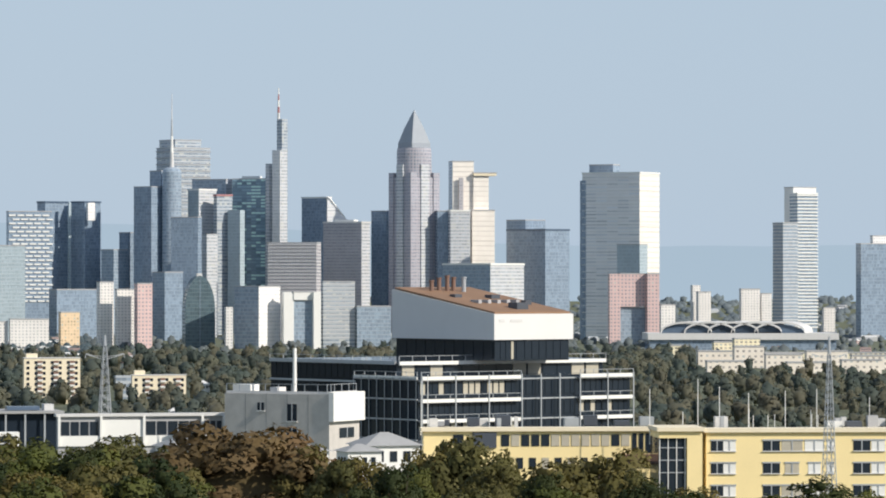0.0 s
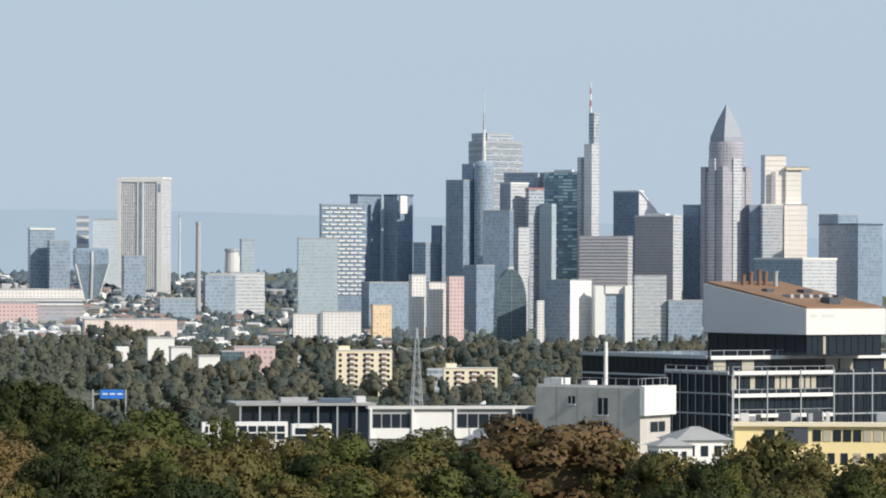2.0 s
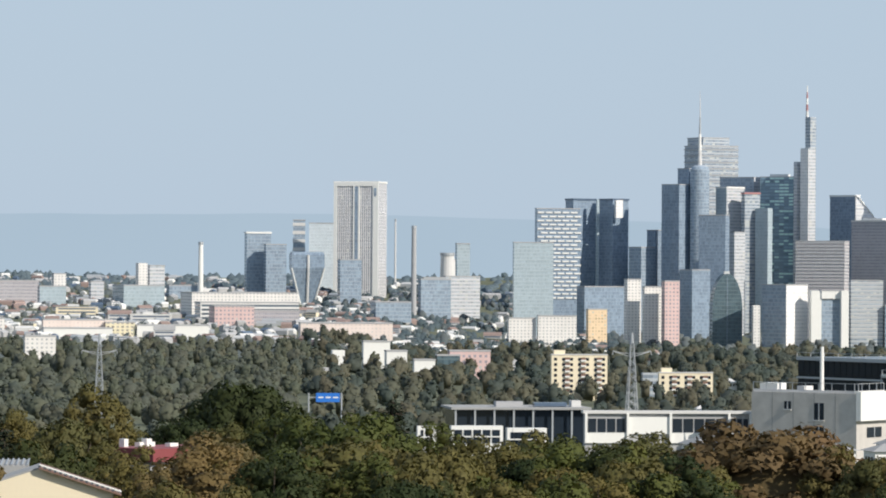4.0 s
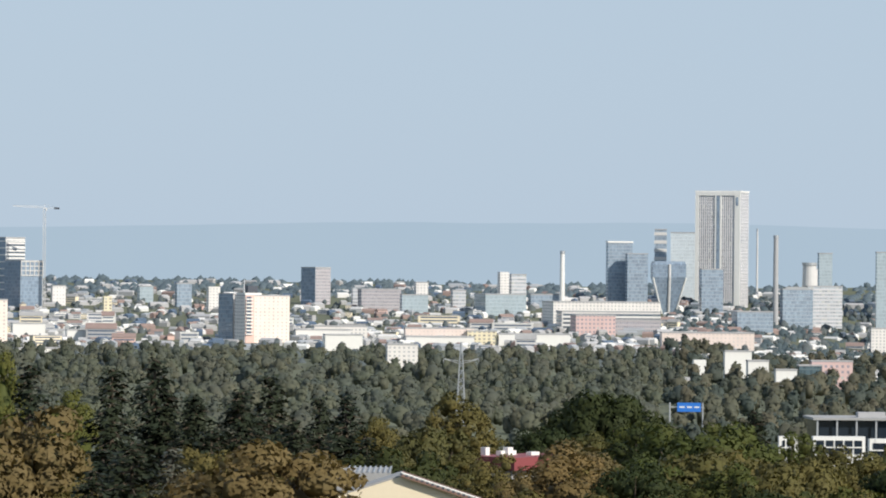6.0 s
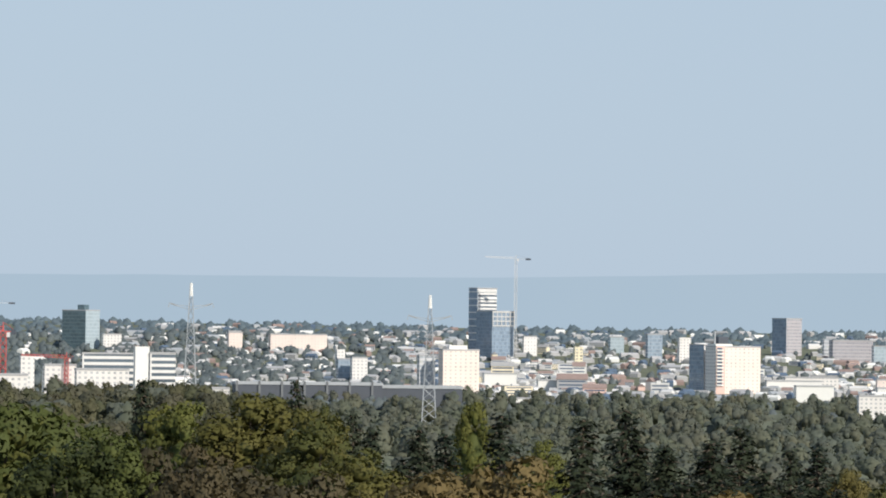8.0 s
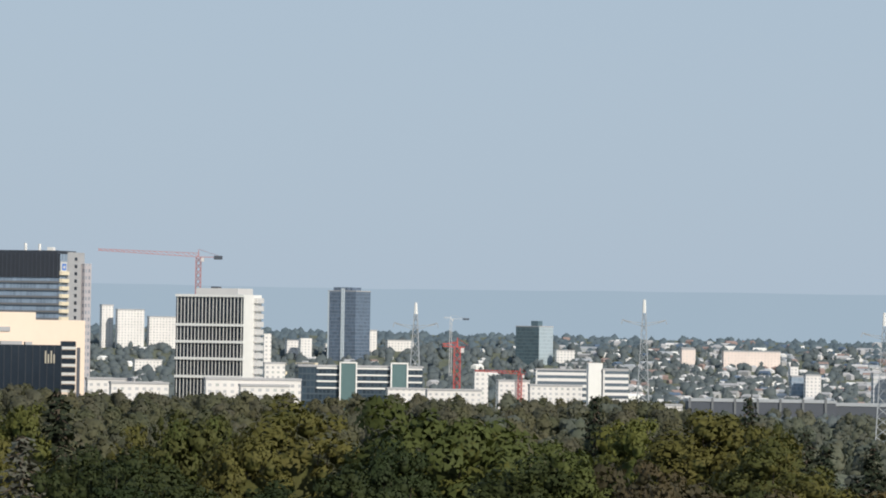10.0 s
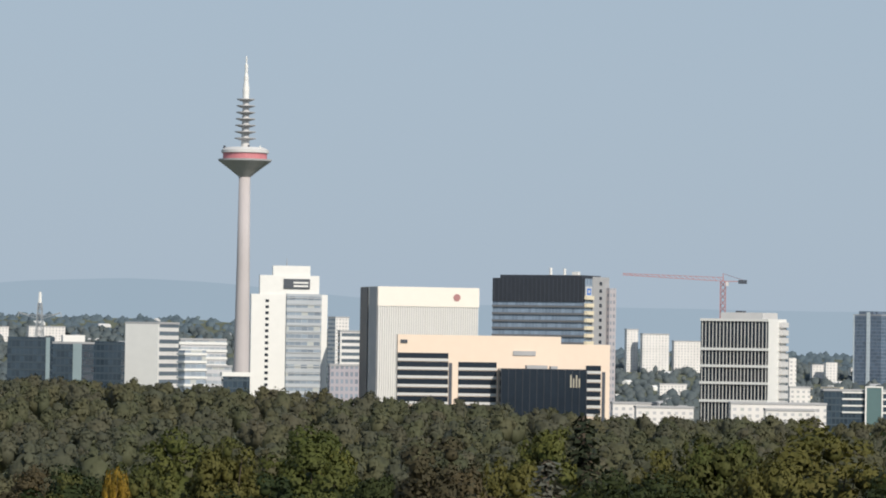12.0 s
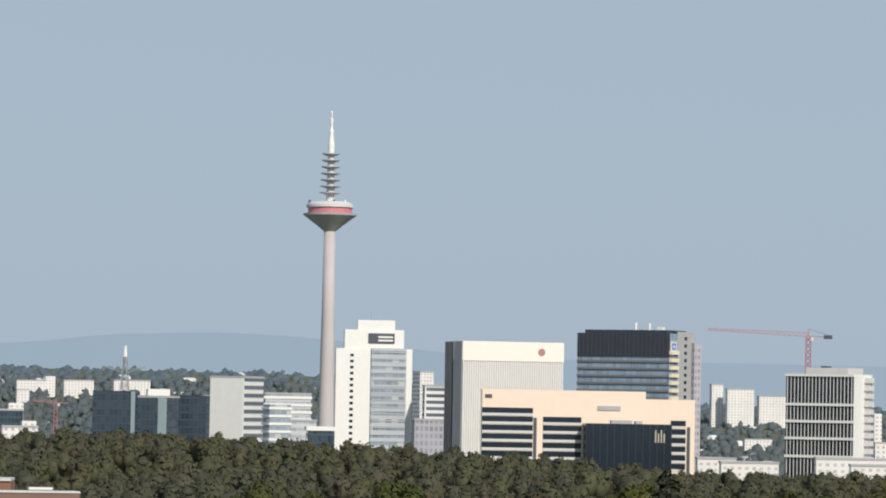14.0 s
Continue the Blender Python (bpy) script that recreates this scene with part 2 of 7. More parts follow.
# ---- facades ----
F = {
    # blue, darkblue, brown and granite are paled: distance haze put into their colour
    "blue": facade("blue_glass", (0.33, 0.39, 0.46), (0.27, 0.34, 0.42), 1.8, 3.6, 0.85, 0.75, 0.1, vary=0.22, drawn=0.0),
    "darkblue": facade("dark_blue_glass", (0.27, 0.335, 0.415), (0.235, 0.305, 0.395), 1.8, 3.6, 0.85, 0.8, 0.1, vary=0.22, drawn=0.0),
    "grid_white": facade("white_grid", (0.70, 0.67, 0.67), (0.26, 0.29, 0.33), 3.4, 3.6, 0.52, 0.62, 0.15, vary=0.2, drawn=0.05),
    "white": facade("white_panels", (0.84, 0.81, 0.79), (0.60, 0.61, 0.63), 3.2, 3.6, 0.45, 0.4, 0.2, vary=0.15),
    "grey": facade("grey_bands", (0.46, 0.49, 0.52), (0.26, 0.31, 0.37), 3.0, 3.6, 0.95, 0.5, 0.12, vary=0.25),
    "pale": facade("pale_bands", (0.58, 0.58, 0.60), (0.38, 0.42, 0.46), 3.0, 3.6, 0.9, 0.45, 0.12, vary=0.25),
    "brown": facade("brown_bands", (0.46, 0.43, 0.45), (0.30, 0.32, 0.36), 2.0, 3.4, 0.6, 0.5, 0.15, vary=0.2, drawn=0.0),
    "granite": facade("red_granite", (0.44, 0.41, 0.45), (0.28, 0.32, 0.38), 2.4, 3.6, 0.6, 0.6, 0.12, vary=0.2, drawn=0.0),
    "pink": facade("pink_grid", (0.66, 0.48, 0.46), (0.33, 0.31, 0.35), 3.6, 3.6, 0.45, 0.45, 0.2, vary=0.2, drawn=0.04),
    "green": facade("green_glass", (0.17, 0.25, 0.32), (0.19, 0.28, 0.34), 5.5, 3.6, 0.96, 0.6, 0.08, vary=0.5, blinds=(0.55, 0.78, 0.74), drawn=0.3),
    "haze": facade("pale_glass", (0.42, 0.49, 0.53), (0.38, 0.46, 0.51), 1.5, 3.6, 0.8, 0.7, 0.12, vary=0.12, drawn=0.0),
    "cream": facade("cream_flats", (0.80, 0.72, 0.52), (0.34, 0.31, 0.27), 4.0, 2.9, 0.5, 0.5, 0.2),
    "orange": facade("orange_flats", (0.76, 0.58, 0.38), (0.55, 0.42, 0.30), 3.0, 2.9, 0.5, 0.5, 0.2),
    "housing": facade("white_flats", (0.78, 0.75, 0.72), (0.48, 0.48, 0.49), 3.4, 2.9, 0.45, 0.45, 0.2, vary=0.2),
    "rosy": facade("rosy_flats", (0.82, 0.70, 0.64), (0.62, 0.54, 0.5), 3.4, 2.9, 0.3, 0.35, 0.3, vary=0.15),
    "grille": facade("grille", (0.66, 0.65, 0.66), (0.40, 0.41, 0.43), 2.6, 60.0, 0.5, 0.98, 0.4, vary=0.1, drawn=0.0),
    "teal": facade("teal_glass", (0.12, 0.17, 0.19), (0.085, 0.13, 0.155), 2.2, 3.6, 0.85, 0.75, 0.1, vary=0.25, drawn=0.0),
    "cream_low": facade("low_cream_wall", (0.86, 0.78, 0.68), (0.36, 0.33, 0.30), 4.5, 4.0, 0.4, 0.4, 0.3, vary=0.25, drawn=0.2),
    "navy": facade("navy_glass", (0.055, 0.078, 0.10), (0.038, 0.058, 0.08), 2.2, 3.6, 0.85, 0.75, 0.1, vary=0.3, drawn=0.0),
    "deep": facade("deep_blue_glass", (0.15, 0.19, 0.25), (0.11, 0.15, 0.21), 1.8, 3.6, 0.85, 0.75, 0.1, vary=0.25, drawn=0.0),
    # near-sky paleness of a hazed tower, put into wall and pane colour
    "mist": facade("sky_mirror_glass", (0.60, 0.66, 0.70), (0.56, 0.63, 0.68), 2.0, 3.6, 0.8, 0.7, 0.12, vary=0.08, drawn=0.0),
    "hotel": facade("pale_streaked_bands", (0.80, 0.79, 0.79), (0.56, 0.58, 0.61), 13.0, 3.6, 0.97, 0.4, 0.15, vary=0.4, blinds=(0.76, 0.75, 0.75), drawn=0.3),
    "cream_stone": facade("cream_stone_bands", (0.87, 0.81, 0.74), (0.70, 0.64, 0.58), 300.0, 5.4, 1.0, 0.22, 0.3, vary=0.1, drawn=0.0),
    "upright": facade("upright_slots", (0.78, 0.75, 0.74), (0.27, 0.29, 0.33), 2.3, 3.6, 0.55, 0.9, 0.15, vary=0.25, drawn=0.04),
    "rosy_windows": facade("rosy_flats_with_windows", (0.86, 0.74, 0.67), (0.52, 0.47, 0.45), 4.2, 2.9, 0.36, 0.42, 0.3, vary=0.25),
    "ribbon": facade("ribbon_windows", (0.74, 0.72, 0.70), (0.11, 0.14, 0.17), 200.0, 3.8, 0.99, 0.5, 0.1, vary=0.2, drawn=0.0),
}

# ---- ground ----


def build_ground():
    bm = bmesh.new()
    rows = []
    radii = [2, 20, 40, 80, 120, 180, 240, 300, 400, 500, 620, 750, 900, 1050, 1200, 1350, 1500, 1700, 2000, 2300, 2700, 3000, 3400, 3800, 4200, 4500, 4650, 4800, 4900, 4960]
    for r in radii:
        ring = []
        for k in range(360):
            a = 2 * math.pi * k / 360
            x, y = -r * math.sin(a), r * math.cos(a)
            ring.append(bm.verts.new((x, y, ground(x, y))))
        rows.append(ring)
    bm.faces.new(rows[0])
    for a, b in zip(rows, rows[1:]):
        for k in range(360):
            bm.faces.new((a[k], b[k], b[(k + 1) % 360], a[(k + 1) % 360]))
    bmesh.ops.recalc_face_normals(bm, faces=bm.faces)
    ob = part("ground", bm, M["grass"], None, smooth=True)
    tagged(ob, "dry green meadow falling to the river plain", "ground", kind="structure")


def build_hills():
    """Two ridges at the edge of sight, one behind the towers and one further round."""
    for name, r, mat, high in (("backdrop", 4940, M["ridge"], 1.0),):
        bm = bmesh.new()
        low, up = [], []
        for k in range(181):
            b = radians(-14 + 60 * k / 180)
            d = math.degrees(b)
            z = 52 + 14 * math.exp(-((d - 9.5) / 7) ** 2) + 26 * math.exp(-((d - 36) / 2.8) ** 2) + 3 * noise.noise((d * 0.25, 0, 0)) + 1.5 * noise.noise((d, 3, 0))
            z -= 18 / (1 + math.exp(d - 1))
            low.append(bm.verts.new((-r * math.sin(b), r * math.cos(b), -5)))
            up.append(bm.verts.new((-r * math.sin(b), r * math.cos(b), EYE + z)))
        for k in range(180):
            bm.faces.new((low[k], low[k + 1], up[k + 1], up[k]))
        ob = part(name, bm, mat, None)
        tagged(ob, "far wooded hills, glowing in a pale blue haze colour", "hills", kind="structure")


build_ground()
build_hills()

# ---- the skyline ----
T_ = "skyline towers"
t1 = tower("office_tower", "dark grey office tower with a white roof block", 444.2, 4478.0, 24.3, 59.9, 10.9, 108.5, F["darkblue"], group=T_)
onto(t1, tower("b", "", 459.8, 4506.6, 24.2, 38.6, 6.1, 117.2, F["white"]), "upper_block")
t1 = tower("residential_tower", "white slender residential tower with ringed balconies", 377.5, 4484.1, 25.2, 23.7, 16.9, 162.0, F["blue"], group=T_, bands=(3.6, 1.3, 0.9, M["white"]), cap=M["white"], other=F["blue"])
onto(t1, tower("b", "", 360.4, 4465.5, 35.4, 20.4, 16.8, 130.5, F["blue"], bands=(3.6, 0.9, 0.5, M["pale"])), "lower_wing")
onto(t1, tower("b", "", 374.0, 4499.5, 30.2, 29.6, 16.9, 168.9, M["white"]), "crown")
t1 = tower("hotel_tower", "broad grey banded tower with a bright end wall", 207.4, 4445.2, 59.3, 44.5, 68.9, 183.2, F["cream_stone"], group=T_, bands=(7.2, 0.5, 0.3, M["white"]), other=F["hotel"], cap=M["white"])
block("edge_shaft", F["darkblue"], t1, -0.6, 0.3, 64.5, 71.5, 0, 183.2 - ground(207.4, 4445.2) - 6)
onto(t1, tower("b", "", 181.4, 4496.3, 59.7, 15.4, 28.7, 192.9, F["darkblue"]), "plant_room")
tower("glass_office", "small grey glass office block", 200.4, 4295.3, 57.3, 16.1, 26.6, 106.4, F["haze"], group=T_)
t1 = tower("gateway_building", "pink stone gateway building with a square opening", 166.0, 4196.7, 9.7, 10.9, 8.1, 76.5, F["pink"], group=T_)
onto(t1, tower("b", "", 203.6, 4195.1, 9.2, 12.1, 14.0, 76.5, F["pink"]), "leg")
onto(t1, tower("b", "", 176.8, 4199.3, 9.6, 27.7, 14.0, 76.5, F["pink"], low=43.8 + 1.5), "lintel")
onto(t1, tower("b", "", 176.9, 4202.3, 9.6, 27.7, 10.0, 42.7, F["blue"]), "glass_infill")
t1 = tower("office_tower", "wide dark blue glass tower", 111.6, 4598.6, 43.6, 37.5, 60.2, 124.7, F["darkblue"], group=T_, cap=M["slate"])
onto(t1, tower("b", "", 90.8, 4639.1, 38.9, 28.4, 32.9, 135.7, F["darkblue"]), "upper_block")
# dark blue left wall stands for the shaded side of the cream stone
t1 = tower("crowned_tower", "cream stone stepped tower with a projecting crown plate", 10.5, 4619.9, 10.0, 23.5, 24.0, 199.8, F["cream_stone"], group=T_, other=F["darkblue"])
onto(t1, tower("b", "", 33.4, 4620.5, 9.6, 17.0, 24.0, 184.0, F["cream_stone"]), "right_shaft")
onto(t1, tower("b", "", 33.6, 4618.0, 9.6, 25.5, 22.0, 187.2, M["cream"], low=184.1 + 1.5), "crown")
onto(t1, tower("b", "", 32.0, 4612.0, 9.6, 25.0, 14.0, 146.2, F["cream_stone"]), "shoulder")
# brown strip painted for the shade in a notch
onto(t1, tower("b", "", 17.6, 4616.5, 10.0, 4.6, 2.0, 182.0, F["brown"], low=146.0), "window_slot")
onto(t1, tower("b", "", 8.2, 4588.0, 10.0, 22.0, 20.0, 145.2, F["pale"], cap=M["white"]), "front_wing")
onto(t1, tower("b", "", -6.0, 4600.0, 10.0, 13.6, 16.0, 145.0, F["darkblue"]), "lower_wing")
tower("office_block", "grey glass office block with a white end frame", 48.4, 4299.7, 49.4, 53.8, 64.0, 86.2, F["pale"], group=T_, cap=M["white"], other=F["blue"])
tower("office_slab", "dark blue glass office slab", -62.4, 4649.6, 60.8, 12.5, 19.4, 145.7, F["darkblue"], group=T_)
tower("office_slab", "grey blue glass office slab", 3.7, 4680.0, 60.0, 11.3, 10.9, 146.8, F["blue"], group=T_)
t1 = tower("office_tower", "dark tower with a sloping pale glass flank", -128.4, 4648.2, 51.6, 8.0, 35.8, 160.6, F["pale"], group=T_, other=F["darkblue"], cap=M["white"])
bm = bmesh.new()
wedge = [bm.verts.new((x, y, z)) for y in (0.0, 18.0) for x, z in ((0, 0), (28, 0), (28, 22), (20, 26), (3, 47), (0, 49))]
bm.faces.new(wedge[:6])
bm.faces.new(wedge[:5:-1])
for k in range(6):
    bm.faces.new((wedge[k], wedge[k + 6], wedge[(k + 1) % 6 + 6], wedge[(k + 1) % 6]))
bmesh.ops.recalc_face_normals(bm, faces=bm.faces)
part("sloping_flank", bm, F["hotel"], t1).matrix_basis = t1.matrix_basis.inverted() @ pose(-127.6, 4646.0, 112.0, 0, 0, 14)
bm = bmesh.new()
tube(bm, (0, -0.4, 49.3), (3, -0.4, 47.3), 0.9, n=6)
tube(bm, (3, -0.4, 47.3), (20, -0.4, 26.3), 0.9, n=6)
part("white_rim", bm, M["white"], t1).matrix_basis = t1.matrix_basis.inverted() @ pose(-127.6, 4646.0, 112.0, 0, 0, 14)
# pale facade on the right face stands for sunlight on the stone
tower("office_tower", "brown stone tower with its lit edge painted paler", -88.8, 4599.1, 61.1, 18.5, 48.4, 132.6, F["pale"], group=T_, other=F["brown"], cap=M["pale"], plant=M["white"])
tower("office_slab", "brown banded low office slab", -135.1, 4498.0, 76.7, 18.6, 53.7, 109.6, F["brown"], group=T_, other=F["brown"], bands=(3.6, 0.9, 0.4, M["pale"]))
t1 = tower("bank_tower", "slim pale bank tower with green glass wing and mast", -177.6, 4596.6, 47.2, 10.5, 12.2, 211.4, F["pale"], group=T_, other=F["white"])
onto(t1, tower("b", "", -194.4, 4615.9, 72.4, 21.7, 38.9, 180.4, F["darkblue"], other=F["green"], plant=M["white"]), "glass_wing")
onto(t1, tower("b", "", -175.9, 4601.6, 47.2, 8.7, 7.9, 245.5, F["grey"]), "mast_base")
onto(t1, tower("b", "", -190.3, 4606.1, 47.4, 5.2, 5.2, 196.9, F["pale"]), "stair_core")


def mast(parent, x, y, z0, z1, r, mats, label):
    """A thin tapering mast in bands of colour."""
    inv = parent.matrix_basis.inverted()
    n = len(mats)
    for k, mat in enumerate(mats):
        bm = bmesh.new()
        a, b = z0 + (z1 - z0) * k / n, z0 + (z1 - z0) * (k + 1) / n
        tube(bm, inv @ Vector((x, y, a)), inv @ Vector((x, y, b)), r * (1 - 0.7 * k / n), r * (1 - 0.7 * (k + 1) / n), 8)
        part("mast", bm, mat, parent, label)


mast(t1, -179.9, 4608.5, 245.8, 279.8, 1.6, [M["pale"], M["rose"], M["white"], M["rose"], M["white"]], "red and white aerial")
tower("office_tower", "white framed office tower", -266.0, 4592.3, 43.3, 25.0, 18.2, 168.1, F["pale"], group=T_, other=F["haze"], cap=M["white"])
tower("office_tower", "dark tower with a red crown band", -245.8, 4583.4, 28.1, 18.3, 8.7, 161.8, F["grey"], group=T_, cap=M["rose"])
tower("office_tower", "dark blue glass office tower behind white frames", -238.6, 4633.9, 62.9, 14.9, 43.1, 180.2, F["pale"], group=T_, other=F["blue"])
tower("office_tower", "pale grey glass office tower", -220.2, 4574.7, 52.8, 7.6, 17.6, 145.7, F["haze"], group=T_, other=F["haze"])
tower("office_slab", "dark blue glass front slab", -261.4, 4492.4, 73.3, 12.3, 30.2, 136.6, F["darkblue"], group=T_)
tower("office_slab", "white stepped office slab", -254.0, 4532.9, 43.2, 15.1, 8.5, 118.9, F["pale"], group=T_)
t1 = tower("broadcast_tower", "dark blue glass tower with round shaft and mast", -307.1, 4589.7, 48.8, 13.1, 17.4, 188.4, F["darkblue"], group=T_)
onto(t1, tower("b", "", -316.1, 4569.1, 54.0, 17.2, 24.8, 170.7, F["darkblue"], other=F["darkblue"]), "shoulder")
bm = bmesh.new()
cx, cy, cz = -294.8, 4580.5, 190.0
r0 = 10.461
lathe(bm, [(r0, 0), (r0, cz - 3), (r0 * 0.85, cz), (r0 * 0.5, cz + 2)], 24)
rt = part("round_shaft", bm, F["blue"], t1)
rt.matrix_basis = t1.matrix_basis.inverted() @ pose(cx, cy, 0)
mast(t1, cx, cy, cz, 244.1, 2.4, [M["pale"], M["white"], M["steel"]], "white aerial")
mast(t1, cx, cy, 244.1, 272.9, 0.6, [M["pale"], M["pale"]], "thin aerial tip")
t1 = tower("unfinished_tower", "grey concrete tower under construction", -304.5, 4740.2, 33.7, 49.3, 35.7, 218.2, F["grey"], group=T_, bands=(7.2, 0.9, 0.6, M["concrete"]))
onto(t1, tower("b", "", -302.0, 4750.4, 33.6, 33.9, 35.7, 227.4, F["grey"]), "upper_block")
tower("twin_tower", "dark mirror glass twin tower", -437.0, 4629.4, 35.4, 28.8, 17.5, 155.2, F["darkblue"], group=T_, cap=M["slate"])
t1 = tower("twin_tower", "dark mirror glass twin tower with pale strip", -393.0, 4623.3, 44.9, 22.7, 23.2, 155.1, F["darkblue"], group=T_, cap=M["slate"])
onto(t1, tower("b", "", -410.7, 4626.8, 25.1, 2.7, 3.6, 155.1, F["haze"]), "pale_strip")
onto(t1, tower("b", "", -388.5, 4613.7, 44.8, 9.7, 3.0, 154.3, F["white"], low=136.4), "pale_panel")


def woven():
    """Short white parapets staggered over a dark front, like a brick bond."""
    x, y, turn, right, left, top = -467.5, 4536.0, 17.9, 47.5, 11.8, 143.4
    ob = tower("woven_tower", "tower with staggered white parapets like brickwork", x, y, turn, right, left, top, F["darkblue"], group=T_)
    h = top - ground(x, y) + 1.5
    bm = bmesh.new()
    box(bm, -3.6, 3.6, -0.6, 0.6, -0.85, 0.85)
    me = None
    row = 0
    z = h - 4.0
    while z > h * 0.22:
        u = 1.0 + (4.6 if row % 2 else 0.5)
        while u < right - 2:
            if me is None:
                first = part("parapet", bm, M["white"], ob)
                me = first.data
            else:
                first = new("parapet", me)
                first.parent = ob
            first.location = (u + 2.5, -0.4, z)
            u += 9.2
        z -= 4.4
        row += 1


woven()
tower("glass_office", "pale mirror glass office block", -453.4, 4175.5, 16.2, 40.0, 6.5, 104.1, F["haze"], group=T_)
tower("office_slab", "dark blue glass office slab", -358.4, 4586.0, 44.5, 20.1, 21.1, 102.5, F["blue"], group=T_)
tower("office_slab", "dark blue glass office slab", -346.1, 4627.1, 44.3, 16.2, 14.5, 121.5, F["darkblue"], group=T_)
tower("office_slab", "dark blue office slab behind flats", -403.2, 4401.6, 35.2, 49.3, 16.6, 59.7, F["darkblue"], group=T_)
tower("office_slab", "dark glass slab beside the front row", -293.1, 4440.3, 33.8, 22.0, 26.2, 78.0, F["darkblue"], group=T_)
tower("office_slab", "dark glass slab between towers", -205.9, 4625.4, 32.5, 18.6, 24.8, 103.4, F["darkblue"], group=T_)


def obelisk_tower():
    """A square granite tower with a round glass body at its head and a pyramid on top."""
    cx, cy, top = -31.7, 4619.9, 256.8
    z0 = ground(cx, cy) - 1.5
    ob = thing("pyramid_tower", pose(cx, cy, z0, 0, 0, 38), "grey granite tower with a pointed pyramid roof", "building", T_)
    half = 24.775 / 1.32
    eave = 214.6 - z0
    shoulder = 196.1 - z0
    tip = top - z0
    block("shaft", F["granite"], ob, -half, half, -half, half, 0, shoulder - 14)
    for sx in (-1, 1):
        for sy in (-1, 1):
            block("corner_pier", F["granite"], ob, *sorted((sx * half * 1.06, sx * half * 0.62)), *sorted((sy * half * 1.06, sy * half * 0.62)), 0, shoulder - 9)
    for sx in (-1, 1):
        block("face_pier", F["pale"], ob, sx * half * 1.03 - 0.8, sx * half * 1.03 + 0.8, -half * 0.3, half * 0.3, 0, shoulder)
        block("face_pier", F["pale"], ob, -half * 0.3, half * 0.3, sx * half * 1.03 - 0.8, sx * half * 1.03 + 0.8, 0, shoulder)
    bm = bmesh.new()
    lathe(bm, [(half * 1.02, shoulder - 16), (half * 1.02, eave - 6), (half * 0.98, eave)], 32)
    part("round_body", bm, F["granite"], ob)
    w = 12.6
    bm = bmesh.new()
    base = [bm.verts.new((x * w, y * w, z)) for z in (eave, eave + 5) for x, y in ((-1, -1), (1, -1), (1, 1), (-1, 1))]
    mid = [bm.verts.new((x * w * 0.6, y * w * 0.6, eave + (tip - eave) * 0.52)) for x, y in ((-1, -1), (1, -1), (1, 1), (-1, 1))]
    apex = bm.verts.new((0, 0, tip))
    for k in range(4):
        j = (k + 1) % 4
        bm.faces.new((base[k], base[j], base[4 + j], base[4 + k]))
        bm.faces.new((base[4 + k], base[4 + j], mid[j], mid[k]))
        bm.faces.new((mid[k], mid[j], apex))
    bm.faces.new(base[3::-1])
    part("pyramid_roof", bm, plain("pyramid_metal", (0.30, 0.33, 0.37), 0.65, vary=0.12), ob, "grey metal pyramid roof")


obelisk_tower()


def arched_hall():
    """A long dark hall under a row of pale shell arches."""
    x, y, turn, right, left, top = 191.1, 3895.3, 2.2, 173.2, 30.0, 21.5
    z0 = ground(x, y) - 1.5
    h = top - z0
    ob = thing("exhibition_hall", pose(x, y, z0, 0, 0, turn), "long dark hall under five pale arched roof shells", "hall")
    block("body", F["darkblue"], ob, 0, right, 0, 60, 0, h - 6)
    block("eaves", M["pale"], ob, -2, right + 2, -3, 60, h - 6, h)
    n, span = 5, right * 0.27
    for k in range(n):
        bm = bmesh.new()
        x0 = right * 0.06 + k * right * 0.125
        ring = []
        for i in range(13):
            a = math.pi * i / 12
            ring.append([bm.verts.new((x0 + span * (0.5 - 0.5 * math.cos(a)) + dx, dy, h + 0.1 + 9 * math.sin(a) + dz)) for dx, dy, dz in ((0, 0, 0), (0, 0, 1.8), (14, 50, 1.8), (14, 50, 0))])
        for p, q in zip(ring, ring[1:]):
            for j in range(4):
                bm.faces.new((p[j], q[j], q[(j + 1) % 4], p[(j + 1) % 4]))
        part("roof_shell", bm, M["pale"], ob)
        bm = bmesh.new()
        pts = [bm.verts.new((x0 + span * (0.5 - 0.5 * math.cos(math.pi * i / 12)), 3, h + 0.05 + 8 * math.sin(math.pi * i / 12))) for i in range(13)]
        bm.faces.new(pts)
        part("gable_glass", bm, M["slate"], ob)


arched_hall()
# front row
G_ = "front row buildings"
tower("flats", "orange plaster apartment block", -352.1, 3884.1, 25.2, 18.4, 6.1, 40.6, F["orange"], group=G_)
tower("flats", "pale weathered apartment tower", -324.4, 3986.8, 24.7, 13.7, 9.4, 68.3, F["housing"], group=G_)
tower("flats", "white banded apartment tower", -306.7, 3968.2, 24.4, 17.0, 6.2, 61.5, F["housing"], group=G_)
tower("flats", "pink plaster apartment tower", -286.2, 3949.6, 24.1, 14.7, 9.3, 67.0, F["pink"], group=G_)


